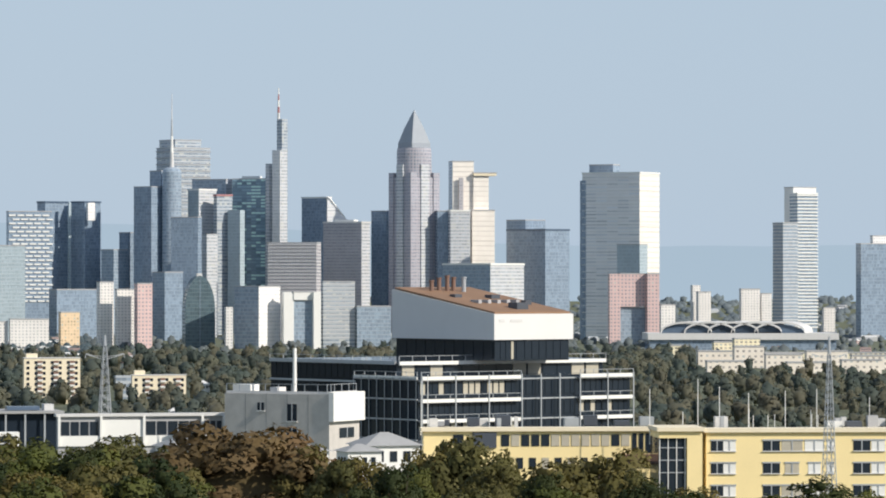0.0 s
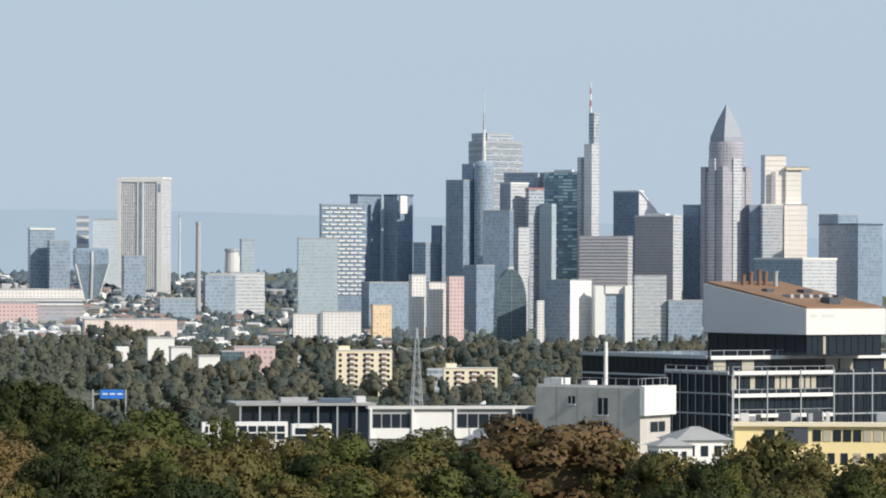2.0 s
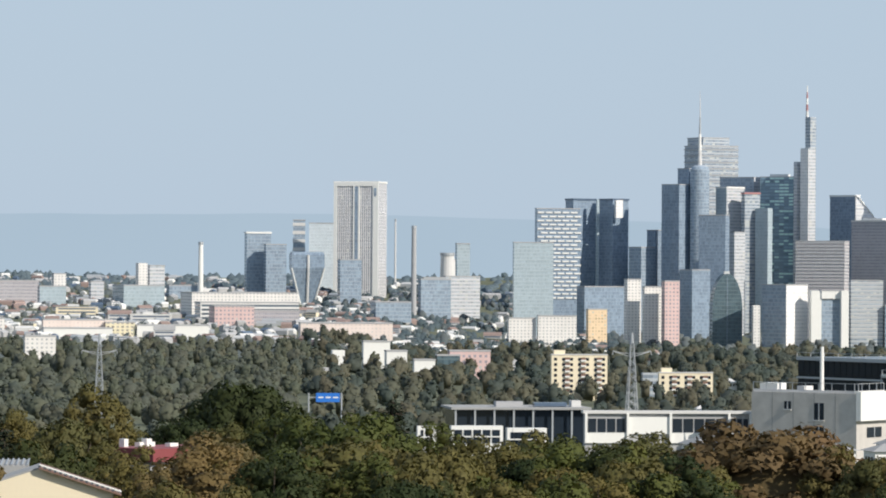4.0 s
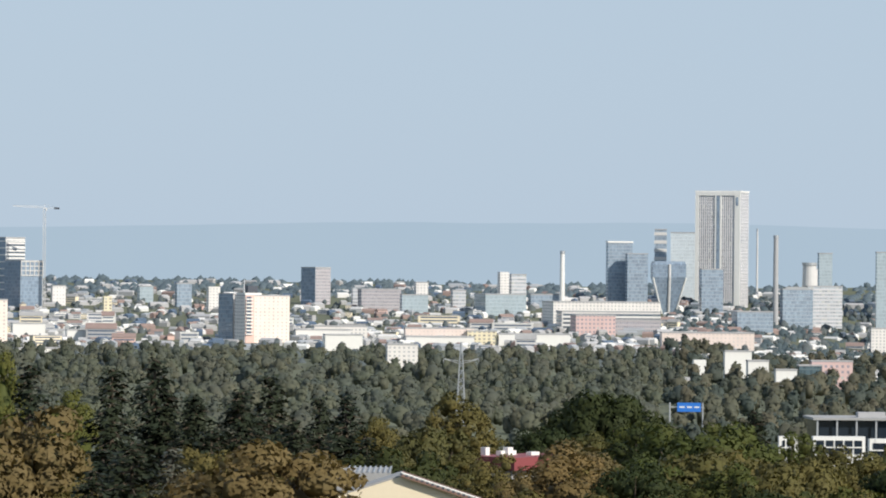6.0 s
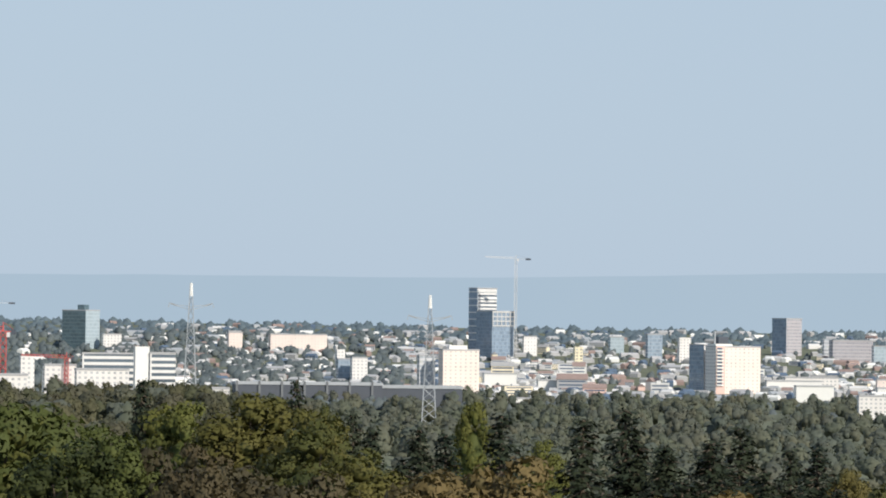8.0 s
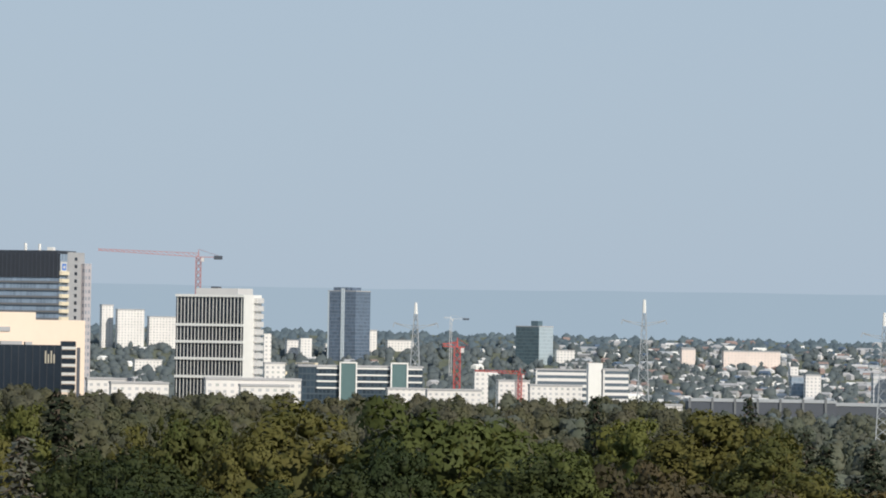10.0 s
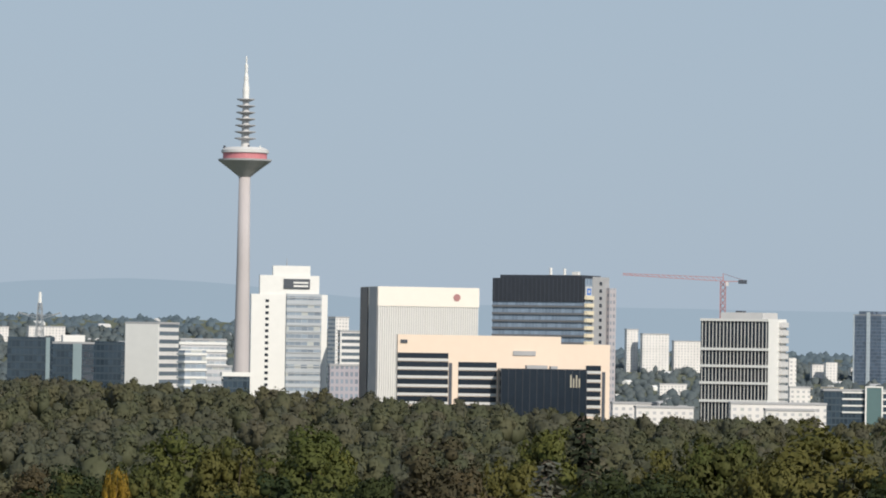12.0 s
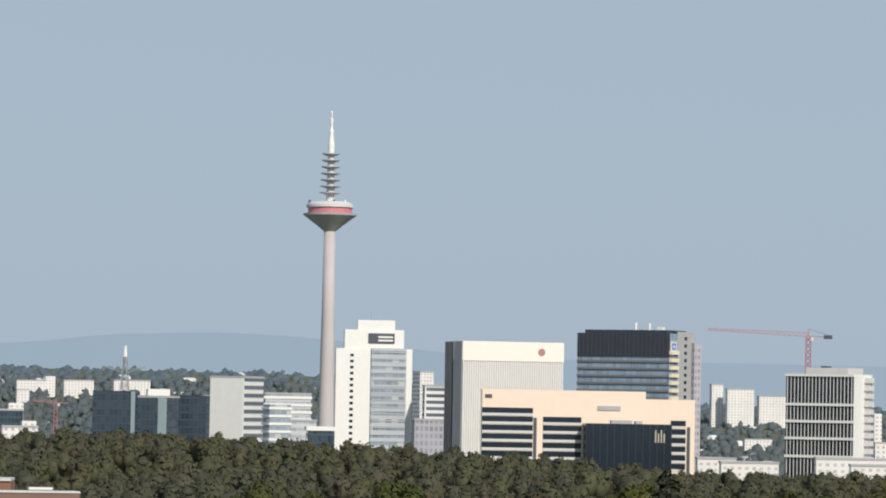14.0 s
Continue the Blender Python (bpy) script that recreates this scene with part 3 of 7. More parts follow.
def arched_office():
    """A dark glass block that narrows to a rounded head between two curved flanks."""
    x, y, top = -244.0, 3993.2, 74.5
    z0 = ground(x, y) - 1.5
    ob = thing("arched_office", pose(x, y, z0, 0, 0, 12), "dark teal glass office with a rounded head", "building", G_)
    w, h = 28.5, top - z0
    bm = bmesh.new()
    rim = [(0, 0), (w, 0)] + [(w / 2 + w / 2 * math.cos(math.pi * k / 14) ** 1.0, h * 0.52 + h * 0.48 * math.sin(math.pi * k / 14)) for k in range(15)]
    rows = [[bm.verts.new((u, v, z)) for u, z in rim] for v in (0, 22)]
    n = len(rim)
    for k in range(n):
        bm.faces.new((rows[0][k], rows[0][(k + 1) % n], rows[1][(k + 1) % n], rows[1][k]))
    bm.faces.new(rows[0])
    bm.faces.new(rows[1][::-1])
    bmesh.ops.recalc_face_normals(bm, faces=bm.faces)
    part("body", bm, F["teal"], ob)
    block("roof_plant", M["pale"], ob, w * 0.42, w * 0.6, 6, 12, h - 0.6, h + 2.2)
    for sx in (0.5, 1.0):
        block("edge_strip", F["blue"], ob, w * sx - 0.5, w * sx, -0.35, -0.02, 0, h * (0.96 if sx < 1 else 0.5))


arched_office()
tower("striped_office", "white office with dark glass stripes", -172.4, 3946.2, 52.5, 31.3, 29.7, 64.3, F["white"], group=G_, other=F["blue"])
t1 = tower("gateway_building", "white framed office gateway with glass infill", -149.1, 3947.2, 14.2, 9.7, 10.2, 59.1, M["white"], group=G_)
onto(t1, tower("b", "", -121.1, 3948.1, 13.8, 7.0, 12.0, 59.3, M["white"]), "leg")
onto(t1, tower("b", "", -139.6, 3948.5, 14.0, 19.0, 12.0, 59.2, M["white"], low=51.8 + 1.5), "lintel")
onto(t1, tower("b", "", -139.7, 3950.5, 14.0, 19.0, 9.0, 51.2, F["blue"]), "glass_infill")
tower("striped_office", "grey striped office block", -113.0, 3978.4, 11.6, 30.3, 12.3, 68.8, F["grey"], group=G_, bands=(3.6, 0.8, 0.3, M["pale"]))
tower("low_office", "low blue glass office", -81.0, 3979.2, 11.2, 32.5, 12.3, 45.5, F["blue"], group=G_)
tower("office_block", "white low office block", -425.3, 3876.7, 16.3, 25.5, 9.0, 32.0, F["housing"], group=G_)
tower("office_block", "white low office block", -398.3, 3879.6, 15.9, 36.1, 6.0, 34.2, F["housing"], group=G_)
tower("office_block", "small white block by the forest", -202.4, 3934.8, 12.9, 6.4, 9.1, 45.2, F["housing"], group=G_)
for row in ((224.8, 3492.8, 16.3, 18.0, 5.5, 19.6), (238.1, 3441.8, 16.0, 22.1, 5.4, 23.2), (259.0, 3390.1, 3.6, 46.5, 13.1, 12.6), (317.7, 3385.1, 2.6, 53.4, 13.1, 12.7), (187.4, 3495.0, 6.9, 16.2, 10.8, 16.7), (224.3, 3372.6, 8.2, 17.6, 10.9, 12.9)):
    tower("flats", "cream low apartment block in the trees", *row, F["cream"], group="low blocks by the hall")
for row in ((284.3, 4691.4, 16.5, 14.8, 7.4, 56.5), (331.9, 4688.3, 16.0, 22.1, 7.4, 59.7), (279.2, 4711.7, 16.6, 9.4, 7.4, 64.0), (413.9, 4581.3, 14.8, 13.1, 5.4, 39.8), (214.5, 4144.5, 17.0, 14.8, 4.9, 45.9), (355.1, 4696.6, 15.7, 12.1, 5.5, 54.7)):
    tower("flats", "pale distant apartment block", *row, F["housing"], group="distant blocks")

# ---- the lower town ----
H_ = "high-rises"
t1 = tower("opera_tower", "tall white stone grid tower with a dark central slot", -629.7, 4455.7, 83.0, 35.0, 49.3, 169.5, F["upright"], group=T_, other=F["upright"], cap=M["white"])
oh = 169.5 - ground(-629.7, 4455.7) + 1.5
for y0, y1, mat, name in ((0.0, 6.0, M["white"], "corner_pier"), (45.5, 49.3, M["white"], "corner_pier"), (20.5, 22.2, M["white"], "middle_pier"), (26.2, 27.9, M["white"], "middle_pier"), (22.3, 26.1, F["darkblue"], "dark_slot")):
    block(name, mat, t1, -1.1, -0.27, y0, y1, 0, oh - 4.2)
block("head_band", M["white"], t1, -1.1, -0.27, 0, 49.3, oh - 4.1, oh)
block("head_window", F["darkblue"], t1, -1.3, -1.12, 2.0, 4.6, oh - 15, oh - 6)
tower("glass_office", "small dark glass block", -639.8, 4252.1, 18.6, 22.2, 13.3, 86.0, F["blue"], group=T_)
tower("office_tower", "dark glass block with a white frame", -751.0, 4335.4, 19.8, 25.8, 13.6, 113.8, F["blue"], group=T_, cap=M["white"])
tower("office_tower", "dark blue glass block", -727.8, 4319.1, 19.6, 21.5, 13.5, 101.5, F["blue"], group=T_)
tower("office_tower", "grey tower banded with pale panels", -735.5, 4541.5, 9.1, 13.0, 7.1, 129.6, F["blue"], group=T_, bands=(9.0, 3.4, 0.3, M["pale"]))
tower("glass_tower", "very pale glass tower in haze colour", -719.5, 4552.0, 9.0, 26.5, 12.0, 126.5, F["mist"], group=T_)


def folded_office():
    """A glass block whose flanks narrow towards the foot."""
    x, y, z = -673.5, 4246.9, 93.8
    z0 = ground(x, y) - 1.5
    w, h = 16.717, z - z0
    ob = thing("folded_office", pose(x, y, z0, 0, 0, 14), "blue glass block narrowing towards its foot", "building", T_)
    bm = bmesh.new()
    rows = [[bm.verts.new((sx * a, sy * a, c)) for sx, sy in ((-1, -1), (1, -1), (1, 1), (-1, 1))] for a, c in ((w * 0.35, 0), (w, h * 0.7), (w, h - 3), (w * 0.92, h))]
    for a, b in zip(rows, rows[1:]):
        for k in range(4):
            bm.faces.new((a[k], a[(k + 1) % 4], b[(k + 1) % 4], b[k]))
    bm.faces.new(rows[0][::-1])
    bm.faces.new(rows[-1])
    part("body", bm, F["darkblue"], ob)
    for sx in (-1, 1):
        bm = bmesh.new()
        tube(bm, (sx * w * 0.38, -w * 0.38, 0), (sx * w, -w, h * 0.7), 0.8, n=6)
        part("edge_frame", bm, M["white"], ob)
    bm = bmesh.new()
    tube(bm, (0, -w * 0.36, 0), (0, -w - 0.2, h * 0.7), 1.3, n=6)
    tube(bm, (0, -w - 0.2, h * 0.7), (0, -w - 0.2, h - 3), 1.3, n=6)
    part("middle_frame", bm, M["pale"], ob)


folded_office()


def chimney(x, y, z, r, mat, label):
    z0 = ground(x, y) - 1
    ob = thing("chimney", pose(x, y, z0), label, "chimney", "chimneys")
    h = z - z0
    bm = bmesh.new()
    lathe(bm, [(r * 1.25, 0), (r, h - 4), (r, h - 3)], 16)
    part("shaft", bm, mat, ob, smooth=False)
    bm = bmesh.new()
    lathe(bm, [(r * 1.12, h - 3), (r * 1.12, h)], 16)
    part("rim", bm, M["steel"], ob)


chimney(-552.3, 4163.5, 120.2, 2.365, M["concrete"], "tall grey concrete chimney")
chimney(-798.0, 4327.0, 104.0, 2.359, M["white"], "tall white painted chimney")
chimney(-652.2, 4755.5, 134.2, 0.965, M["pale"], "thin pale concrete chimney far off")
chimney(-556.2, 4465.5, 94.7, 7.239, M["pale"], "stout pale cooling tower")
tower("highrise", "dark high-rise with a brick flank", -1049.8, 4272.9, 58.8, 22.5, 20.9, 84.1, F["brown"], group=H_, other=F["darkblue"])
t1 = tower("highrise_flats", "white and rosy high-rise flats with balconies", -891.3, 3384.6, 44.8, 42.8, 16.9, 58.4, F["rosy_windows"], group=H_, other=F["housing"])
fh = 58.4 - ground(-891.3, 3384.6) + 1.5
block("balcony_column", M["pink"], t1, 0.2, 8.5, -0.6, -0.02, 0, fh + 0.6, "faded red balcony column")
for k in range(11):
    block("balcony", M["white"], t1, 0.0, 6.4, -2.0, -0.62, fh - 3.4 - 2.9 * k, fh - 2.3 - 2.9 * k)
    # dark panel painted for the shade inside each balcony opening
    block("balcony_door", M["slate"], t1, 1.0, 5.6, -0.75, -0.61, fh - 2.2 - 2.9 * k, fh - 0.7 - 2.9 * k)
block("parapet_step", M["white"], t1, 0.0, 16.0, 0.4, 14.0, fh, fh + 2.4)
block("roof_mast", M["steel"], t1, 2.0, 3.0, 6.0, 7.0, fh + 2.4, fh + 13.0)
onto(t1, tower("b", "", -905.9, 3401.4, 54.9, 12.3, 19.1, 59.6, F["housing"], other=F["blue"]), "stair_block")
onto(t1, tower("b", "", -896.8, 3414.2, 44.7, 9.3, 5.7, 66.7, M["dark"]), "roof_plant")
for row, f in (((-567.8, 4514.4, 22.2, 14.5, 7.1, 87.6), "housing"), ((-570.4, 4665.3, 22.0, 15.0, 7.3, 105.8), "haze"), ((-545.1, 4164.5, 27.5, 31.8, 8.2, 66.8), "blue"), ((-533.0, 4266.8, 27.1, 37.4, 6.7, 69.7), "pale"),
               ((-548.8, 4214.4, 27.4, 23.0, 8.3, 68.4), "haze"), ((-724.3, 3883.0, 22.6, 102.9, 50.9, 53.3), "housing"), ((-698.3, 3786.1, 18.4, 91.2, 37.1, 45.1), "ribbon"), ((-552.8, 3456.1, 13.1, 76.7, 26.9, 31.2), "rosy"),
               ((-836.5, 4115.9, 23.5, 41.4, 54.2, 58.7), "haze"), ((-841.9, 4216.8, 26.3, 9.5, 11.1, 81.4), "housing"), ((-832.5, 4228.8, 26.1, 15.6, 8.9, 78.7), "pale"), ((-968.6, 4138.1, 23.2, 40.5, 23.0, 62.6), "brown"),
               ((-917.8, 4098.5, 22.6, 26.3, 13.0, 57.4), "haze"), ((-925.7, 4199.2, 22.4, 12.3, 13.3, 69.8), "housing"), ((-889.1, 4207.1, 21.9, 13.5, 13.3, 62.0), "pale"), ((-644.0, 3745.0, 15.8, 43.5, 24.4, 38.2), "brown"),
               ((-667.7, 3690.1, 18.3, 35.5, 36.1, 42.5), "pink"), ((-561.5, 3960.4, 23.1, 35.0, 20.7, 45.3), "blue"), ((-830.0, 4321.0, 22.9, 36.2, 14.2, 58.3), "blue"), ((-665.4, 2925.3, 18.8, 21.8, 11.5, 27.0), "housing"),
               ((-761.9, 3416.1, 18.6, 57.6, 13.5, 32.7), "rosy"), ((-859.4, 3495.9, 19.8, 45.6, 18.5, 32.4), "housing"), ((-711.5, 3426.9, 17.7, 24.5, 13.5, 30.8), "cream")):
    tower("office_block", "pale office block in the town", *row, F[f], group="town blocks")
# flank shade is put into a dark blue facade
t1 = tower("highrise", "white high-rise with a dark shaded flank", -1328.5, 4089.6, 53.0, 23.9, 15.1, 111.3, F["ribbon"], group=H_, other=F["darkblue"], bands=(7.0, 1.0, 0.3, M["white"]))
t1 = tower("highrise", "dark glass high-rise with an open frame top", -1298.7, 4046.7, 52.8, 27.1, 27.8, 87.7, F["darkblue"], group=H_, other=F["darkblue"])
fh = 87.7 - ground(-1298.7, 4046.7) + 1.5
for k in range(4):
    block("frame_beam", M["pale"], t1, 0.0, 27.1, -0.7, -0.02, fh - 1.0 - 4.6 * k, fh - 4.6 * k)
for k in range(6):
    block("frame_post", M["pale"], t1, 5.3 * k, 5.3 * k + 0.8, -0.95, -0.72, fh - 14.8, fh)
tower("flats", "bright cream apartment block", -1044.6, 3130.3, 38.5, 30.1, 10.3, 54.3, F["rosy_windows"], group=H_, plant=M["white"])
tower("flats", "pale apartment block with dark strip", -1068.6, 3143.3, 38.8, 13.3, 5.2, 49.5, F["pale"], group=H_)
for row, f in (((-1327.2, 3667.2, 31.9, 7.5, 10.1, 50.0), "housing"), ((-1118.5, 3736.2, 28.7, 7.5, 7.5, 55.1), "cream"), ((-1162.0, 4140.0, 30.7, 15.5, 8.9, 66.6), "blue"), ((-1104.6, 4052.2, 30.2, 11.7, 8.7, 63.8), "housing"),
               ((-1283.0, 4104.1, 27.4, 13.5, 10.0, 62.8), "white"), ((-1226.4, 4225.6, 26.2, 14.4, 13.6, 63.0), "haze"), ((-1527.0, 4019.7, 28.8, 58.2, 16.6, 62.1), "rosy"), ((-1573.9, 4023.1, 29.4, 14.0, 12.5, 63.3), "rosy"),
               ((-1212.8, 3389.6, 29.7, 13.2, 11.1, 44.8), "housing"), ((-1230.9, 3404.3, 29.9, 13.8, 11.2, 43.5), "blue"), ((-988.7, 4184.8, 23.3, 7.6, 10.0, 64.1), "pale")):
    tower("office_block", "small pale block among roofs", *row, F[f], group="town blocks")
CHARCOAL_STEEL = plain("grey_pillar", (0.16, 0.17, 0.18), 0.6)
# sheet colour darkened to stand for a front in shade
SHADE_SHEET = plain("dark_sheet_wall", (0.075, 0.085, 0.105), 0.6, vary=0.2)
# long shade-dark warehouse and the white sheds in front of the town
x0, y0, tw, rw, lw, tp = -1124.4, 2888.9, 25.3, 108.3, 35.7, 29.4
w1 = tower("warehouse", "long warehouse in painted shade with upright pillars", x0, y0, tw, rw, lw, tp, SHADE_SHEET, group="sheds", cap=M["steel"])
for k in range(7):
    block("pillar", CHARCOAL_STEEL, w1, rw * k / 6.5, rw * k / 6.5 + 1.6, -1.2, -0.05, 0, tp - ground(x0, y0) + 3.5)
tower("warehouse", "low warehouse in painted shade", -1030.0, 2945.1, 23.3, 59.5, 42.0, 27.4, SHADE_SHEET, group="sheds", cap=M["steel"])
for row in ((-1149.9, 2824.9, 27.1, 43.5, 18.8, 22.7), (-973.8, 3027.2, 22.8, 21.4, 19.6, 18.8), (-967.7, 3050.2, 22.6, 31.0, 19.7, 18.6), (-852.6, 3084.3, 20.5, 17.2, 24.6, 20.0), (-721.0, 3169.0, 17.8, 23.6, 20.0, 21.9), (-791.2, 3255.2, 18.7, 29.8, 20.6, 28.6), (-1032.7, 3344.2, 22.2, 33.9, 16.2, 28.7), (-1090.6, 3378.3, 22.9, 27.2, 16.4, 33.2), (-750.5, 3367.4, 17.6, 56.2, 21.2, 26.4), (-686.2, 3432.1, 16.3, 59.8, 16.2, 28.6), (-862.6, 3443.6, 19.1, 46.3, 16.4, 30.0), (-341.2, 2577.5, 15.5, 13.0, 7.5, 20.1), (-421.3, 2768.1, 16.7, 8.3, 8.1, 22.1), (-415.3, 2870.1, 16.2, 18.5, 8.4, 26.2), (-371.9, 2674.3, 15.9, 13.2, 10.4, 23.6)):
    tower("shed", "white flat roofed commercial shed", *row, M["white"], group="sheds")
tower("flats", "pale pink low block in trees", -331.8, 2679.5, 15.1, 26.3, 10.4, 23.9, F["pink"], group="low blocks")
tower("flats", "dark grey low block in trees", -338.4, 2668.6, 15.2, 14.6, 10.4, 21.2, F["teal"], group="low blocks")
x0, y0, tw, rw, lw, tp = -992.0, 2403.3, 32.4, 15.9, 6.0, 54.6
tower("striped_office", "dark ribbon window office with a white stair tower", x0, y0, tw, rw, lw, tp, F["ribbon"], group="town blocks")
tower("stair_tower", "white stair tower of an office", -1000.4, 2399.8, 32.6, 8.8, 6.0, 58.6, M["white"], group="town blocks")
tower("office_block", "dark ribbon window office wing", -1046.1, 2423.9, 31.3, 32.2, 10.2, 53.6, F["ribbon"], group="town blocks")
tower("hall", "white low hall with square windows", -973.7, 2248.2, 28.4, 30.3, 15.1, 45.9, F["housing"], group="sheds")

# ---- the office park ----
O_ = "park offices"
t1 = tower("highrise", "dark blue glass high-rise with a pale middle strip", -1871.9, 3871.2, 85.8, 30.0, 32.6, 117.0, F["deep"], group=H_, other=F["deep"], plant=F["deep"])
fh = 117.0 - ground(-1871.9, 3871.2) + 1.5
block("pale_strip", F["mist"], t1, -0.9, -0.27, 13.0, 17.0, 0, fh + 3)
block("upper_block", F["deep"], t1, 1.0, 28.0, 10.0, 27.0, fh, fh + 4.0)
block("edge_strip", F["mist"], t1, -0.6, -0.27, 31.2, 32.6, 0, fh)
t1 = tower("highrise", "grey green tower block with a stepped roof", -1701.4, 3949.1, 78.3, 25.1, 28.9, 84.0, F["haze"], group=H_, other=F["teal"])
onto(t1, tower("b", "", -1706.6, 3957.7, 78.3, 8.1, 8.5, 89.8, F["teal"]), "stair_head")
for row in ((-2198.3, 3926.5, 44.2, 12.5, 9.3, 99.8), (-2173.9, 3917.2, 44.0, 29.2, 9.3, 95.2), (-2154.1, 3951.0, 40.6, 30.8, 11.6, 88.1), (-1318.5, 2582.9, 42.0, 5.2, 4.5, 73.2), (-1921.6, 3846.7, 41.5, 11.9, 8.9, 68.3), (-1942.9, 3858.4, 41.7, 18.0, 9.0, 65.7), (-1957.1, 4052.1, 40.8, 21.9, 9.3, 77.5), (-1926.2, 3505.7, 40.8, 26.3, 10.3, 45.8), (-1949.0, 4111.4, 35.4, 28.5, 14.1, 67.1), (-1965.1, 3992.6, 36.2, 21.8, 13.7, 62.6), (-1684.7, 3956.3, 33.1, 18.7, 10.0, 60.1), (-1639.8, 4190.6, 31.4, 13.5, 13.9, 64.1), (-1158.8, 2271.5, 39.0, 12.6, 6.6, 55.6)):
    tower("flats", "white distant apartment block", *row, F["housing"], group="blocks beyond the park")
for row in ((192.3, 3174.2, 4.5, 27.6, 12.3, 17.8), (217.4, 3142.5, 4.0, 22.2, 12.1, 21.8), (238.5, 3110.9, 3.6, 27.0, 12.0, 16.5), (271.8, 3148.3, 3.1, 30.8, 12.2, 18.3), (299.5, 3085.5, 2.5, 28.1, 11.9, 16.2), (185.3, 2954.2, 4.4, 31.3, 11.4, 14.7), (240.4, 2940.2, 3.3, 30.4, 11.4, 14.2), (280.8, 2966.7, 2.6, 28.2, 11.5, 15.3)):
    tower("flats", "low cream building before the exhibition hall", *row, F["cream_low"], group="low cream buildings")


def pieces(name, parent, mat, size, places, label=""):
    """Alike pieces of one thing, each an object on one shared mesh. size: half extents; places: centres."""
    me = None
    for p in places:
        if me is None:
            bm = bmesh.new()
            box(bm, -size[0], size[0], -size[1], size[1], -size[2], size[2])
            ob = part(name, bm, mat, parent, label)
            me = ob.data
        else:
            ob = new(name, me)
            ob.parent = parent
        ob.location = p


GLASS_DARK = plain("dark_pane", (0.018, 0.026, 0.038), 0.1, vary=0.35, scale=0.4, relief=0.02)
GLASS_PALE = plain("pane_with_blind", (0.46, 0.42, 0.34), 0.3, vary=0.4, scale=0.5, relief=0.02)
PEACH = plain("peach_stone", (0.84, 0.68, 0.55), 0.75, vary=0.07)
CHARCOAL = plain("charcoal_cladding", (0.038, 0.043, 0.054), 0.45, vary=0.3)


def cream_office():
    """A long peach block: dark window bands, a black glass annex and a slot."""
    x, y, tw, rw, lw, tp = -990.0, 1562.8, 38.4, 94.3, 4.7, 81.3
    z0 = ground(x, y) - 1.5
    h = tp - z0
    u = rw / 378.0
    ob = thing("cream_office", pose(x, y, z0, 0, 0, tw), "long peach stone office with dark window bands", "building", O_)
    block("body", PEACH, ob, 0, rw, 0, lw, 0, h - 12 * u)
    block("upper_wall", PEACH, ob, 0, 290 * u, 0, lw, h - 12 * u, h + 1 * u)
    for x0, x1, first, n in ((0, 90, 32, 6), (108, 176, 47, 6), (335, 362, 50, 6)):
        for k in range(n):
            zc = h - (first + 15.2 * k) * u
            block("window_band", GLASS_DARK, ob, x0 * u, x1 * u, -0.12, -0.01, zc - 8.4 * u, zc + 1 * u)
            block("spandrel", M["pale"], ob, x0 * u, x1 * u, -0.3, -0.02, zc - 13 * u, zc - 8.6 * u)
    block("slot", M["dark"], ob, 91 * u, 97 * u, -0.1, -0.01, 0, h - 48 * u)
    block("slot", M["dark"], ob, 364 * u, 370 * u, -0.1, -0.01, 0, h - 60 * u)
    annex = block("glass_annex", GLASS_DARK, ob, 179 * u, 332 * u, -9, -0.2, 0, h - 56 * u)
    bm = bmesh.new()
    for k in range(13):
        box(bm, (180 + 12.6 * k) * u - 0.1, (180 + 12.6 * k) * u + 0.1, -9.15, -9.0, 0, h - 56 * u)
    part("mullion", bm, CHARCOAL, ob)
    for k in range(4):
        block("logo_bar", GLASS_PALE, annex, (302 + 5 * k) * u, (304.5 + 5 * k) * u, -9.3, -9.16, h - 88 * u, h - (66 + 6 * (k % 2)) * u)
    block("roof_unit", M["concrete"], ob, 225 * u, 262 * u, -8, -3, h - 56 * u, h - 50 * u)
    block("roof_unit", M["concrete"], ob, 268 * u, 280 * u, -8, -3, h - 56 * u, h - 51 * u)
    block("terrace_screen", M["concrete"], ob, 205 * u, 245 * u, -0.5, -0.02, h - 33 * u, h - 25 * u)
    block("sign", M["dark"], ob, 5 * u, 17 * u, -0.4, -0.02, h - 14 * u, h - 8 * u, "dark sign panel")


cream_office()


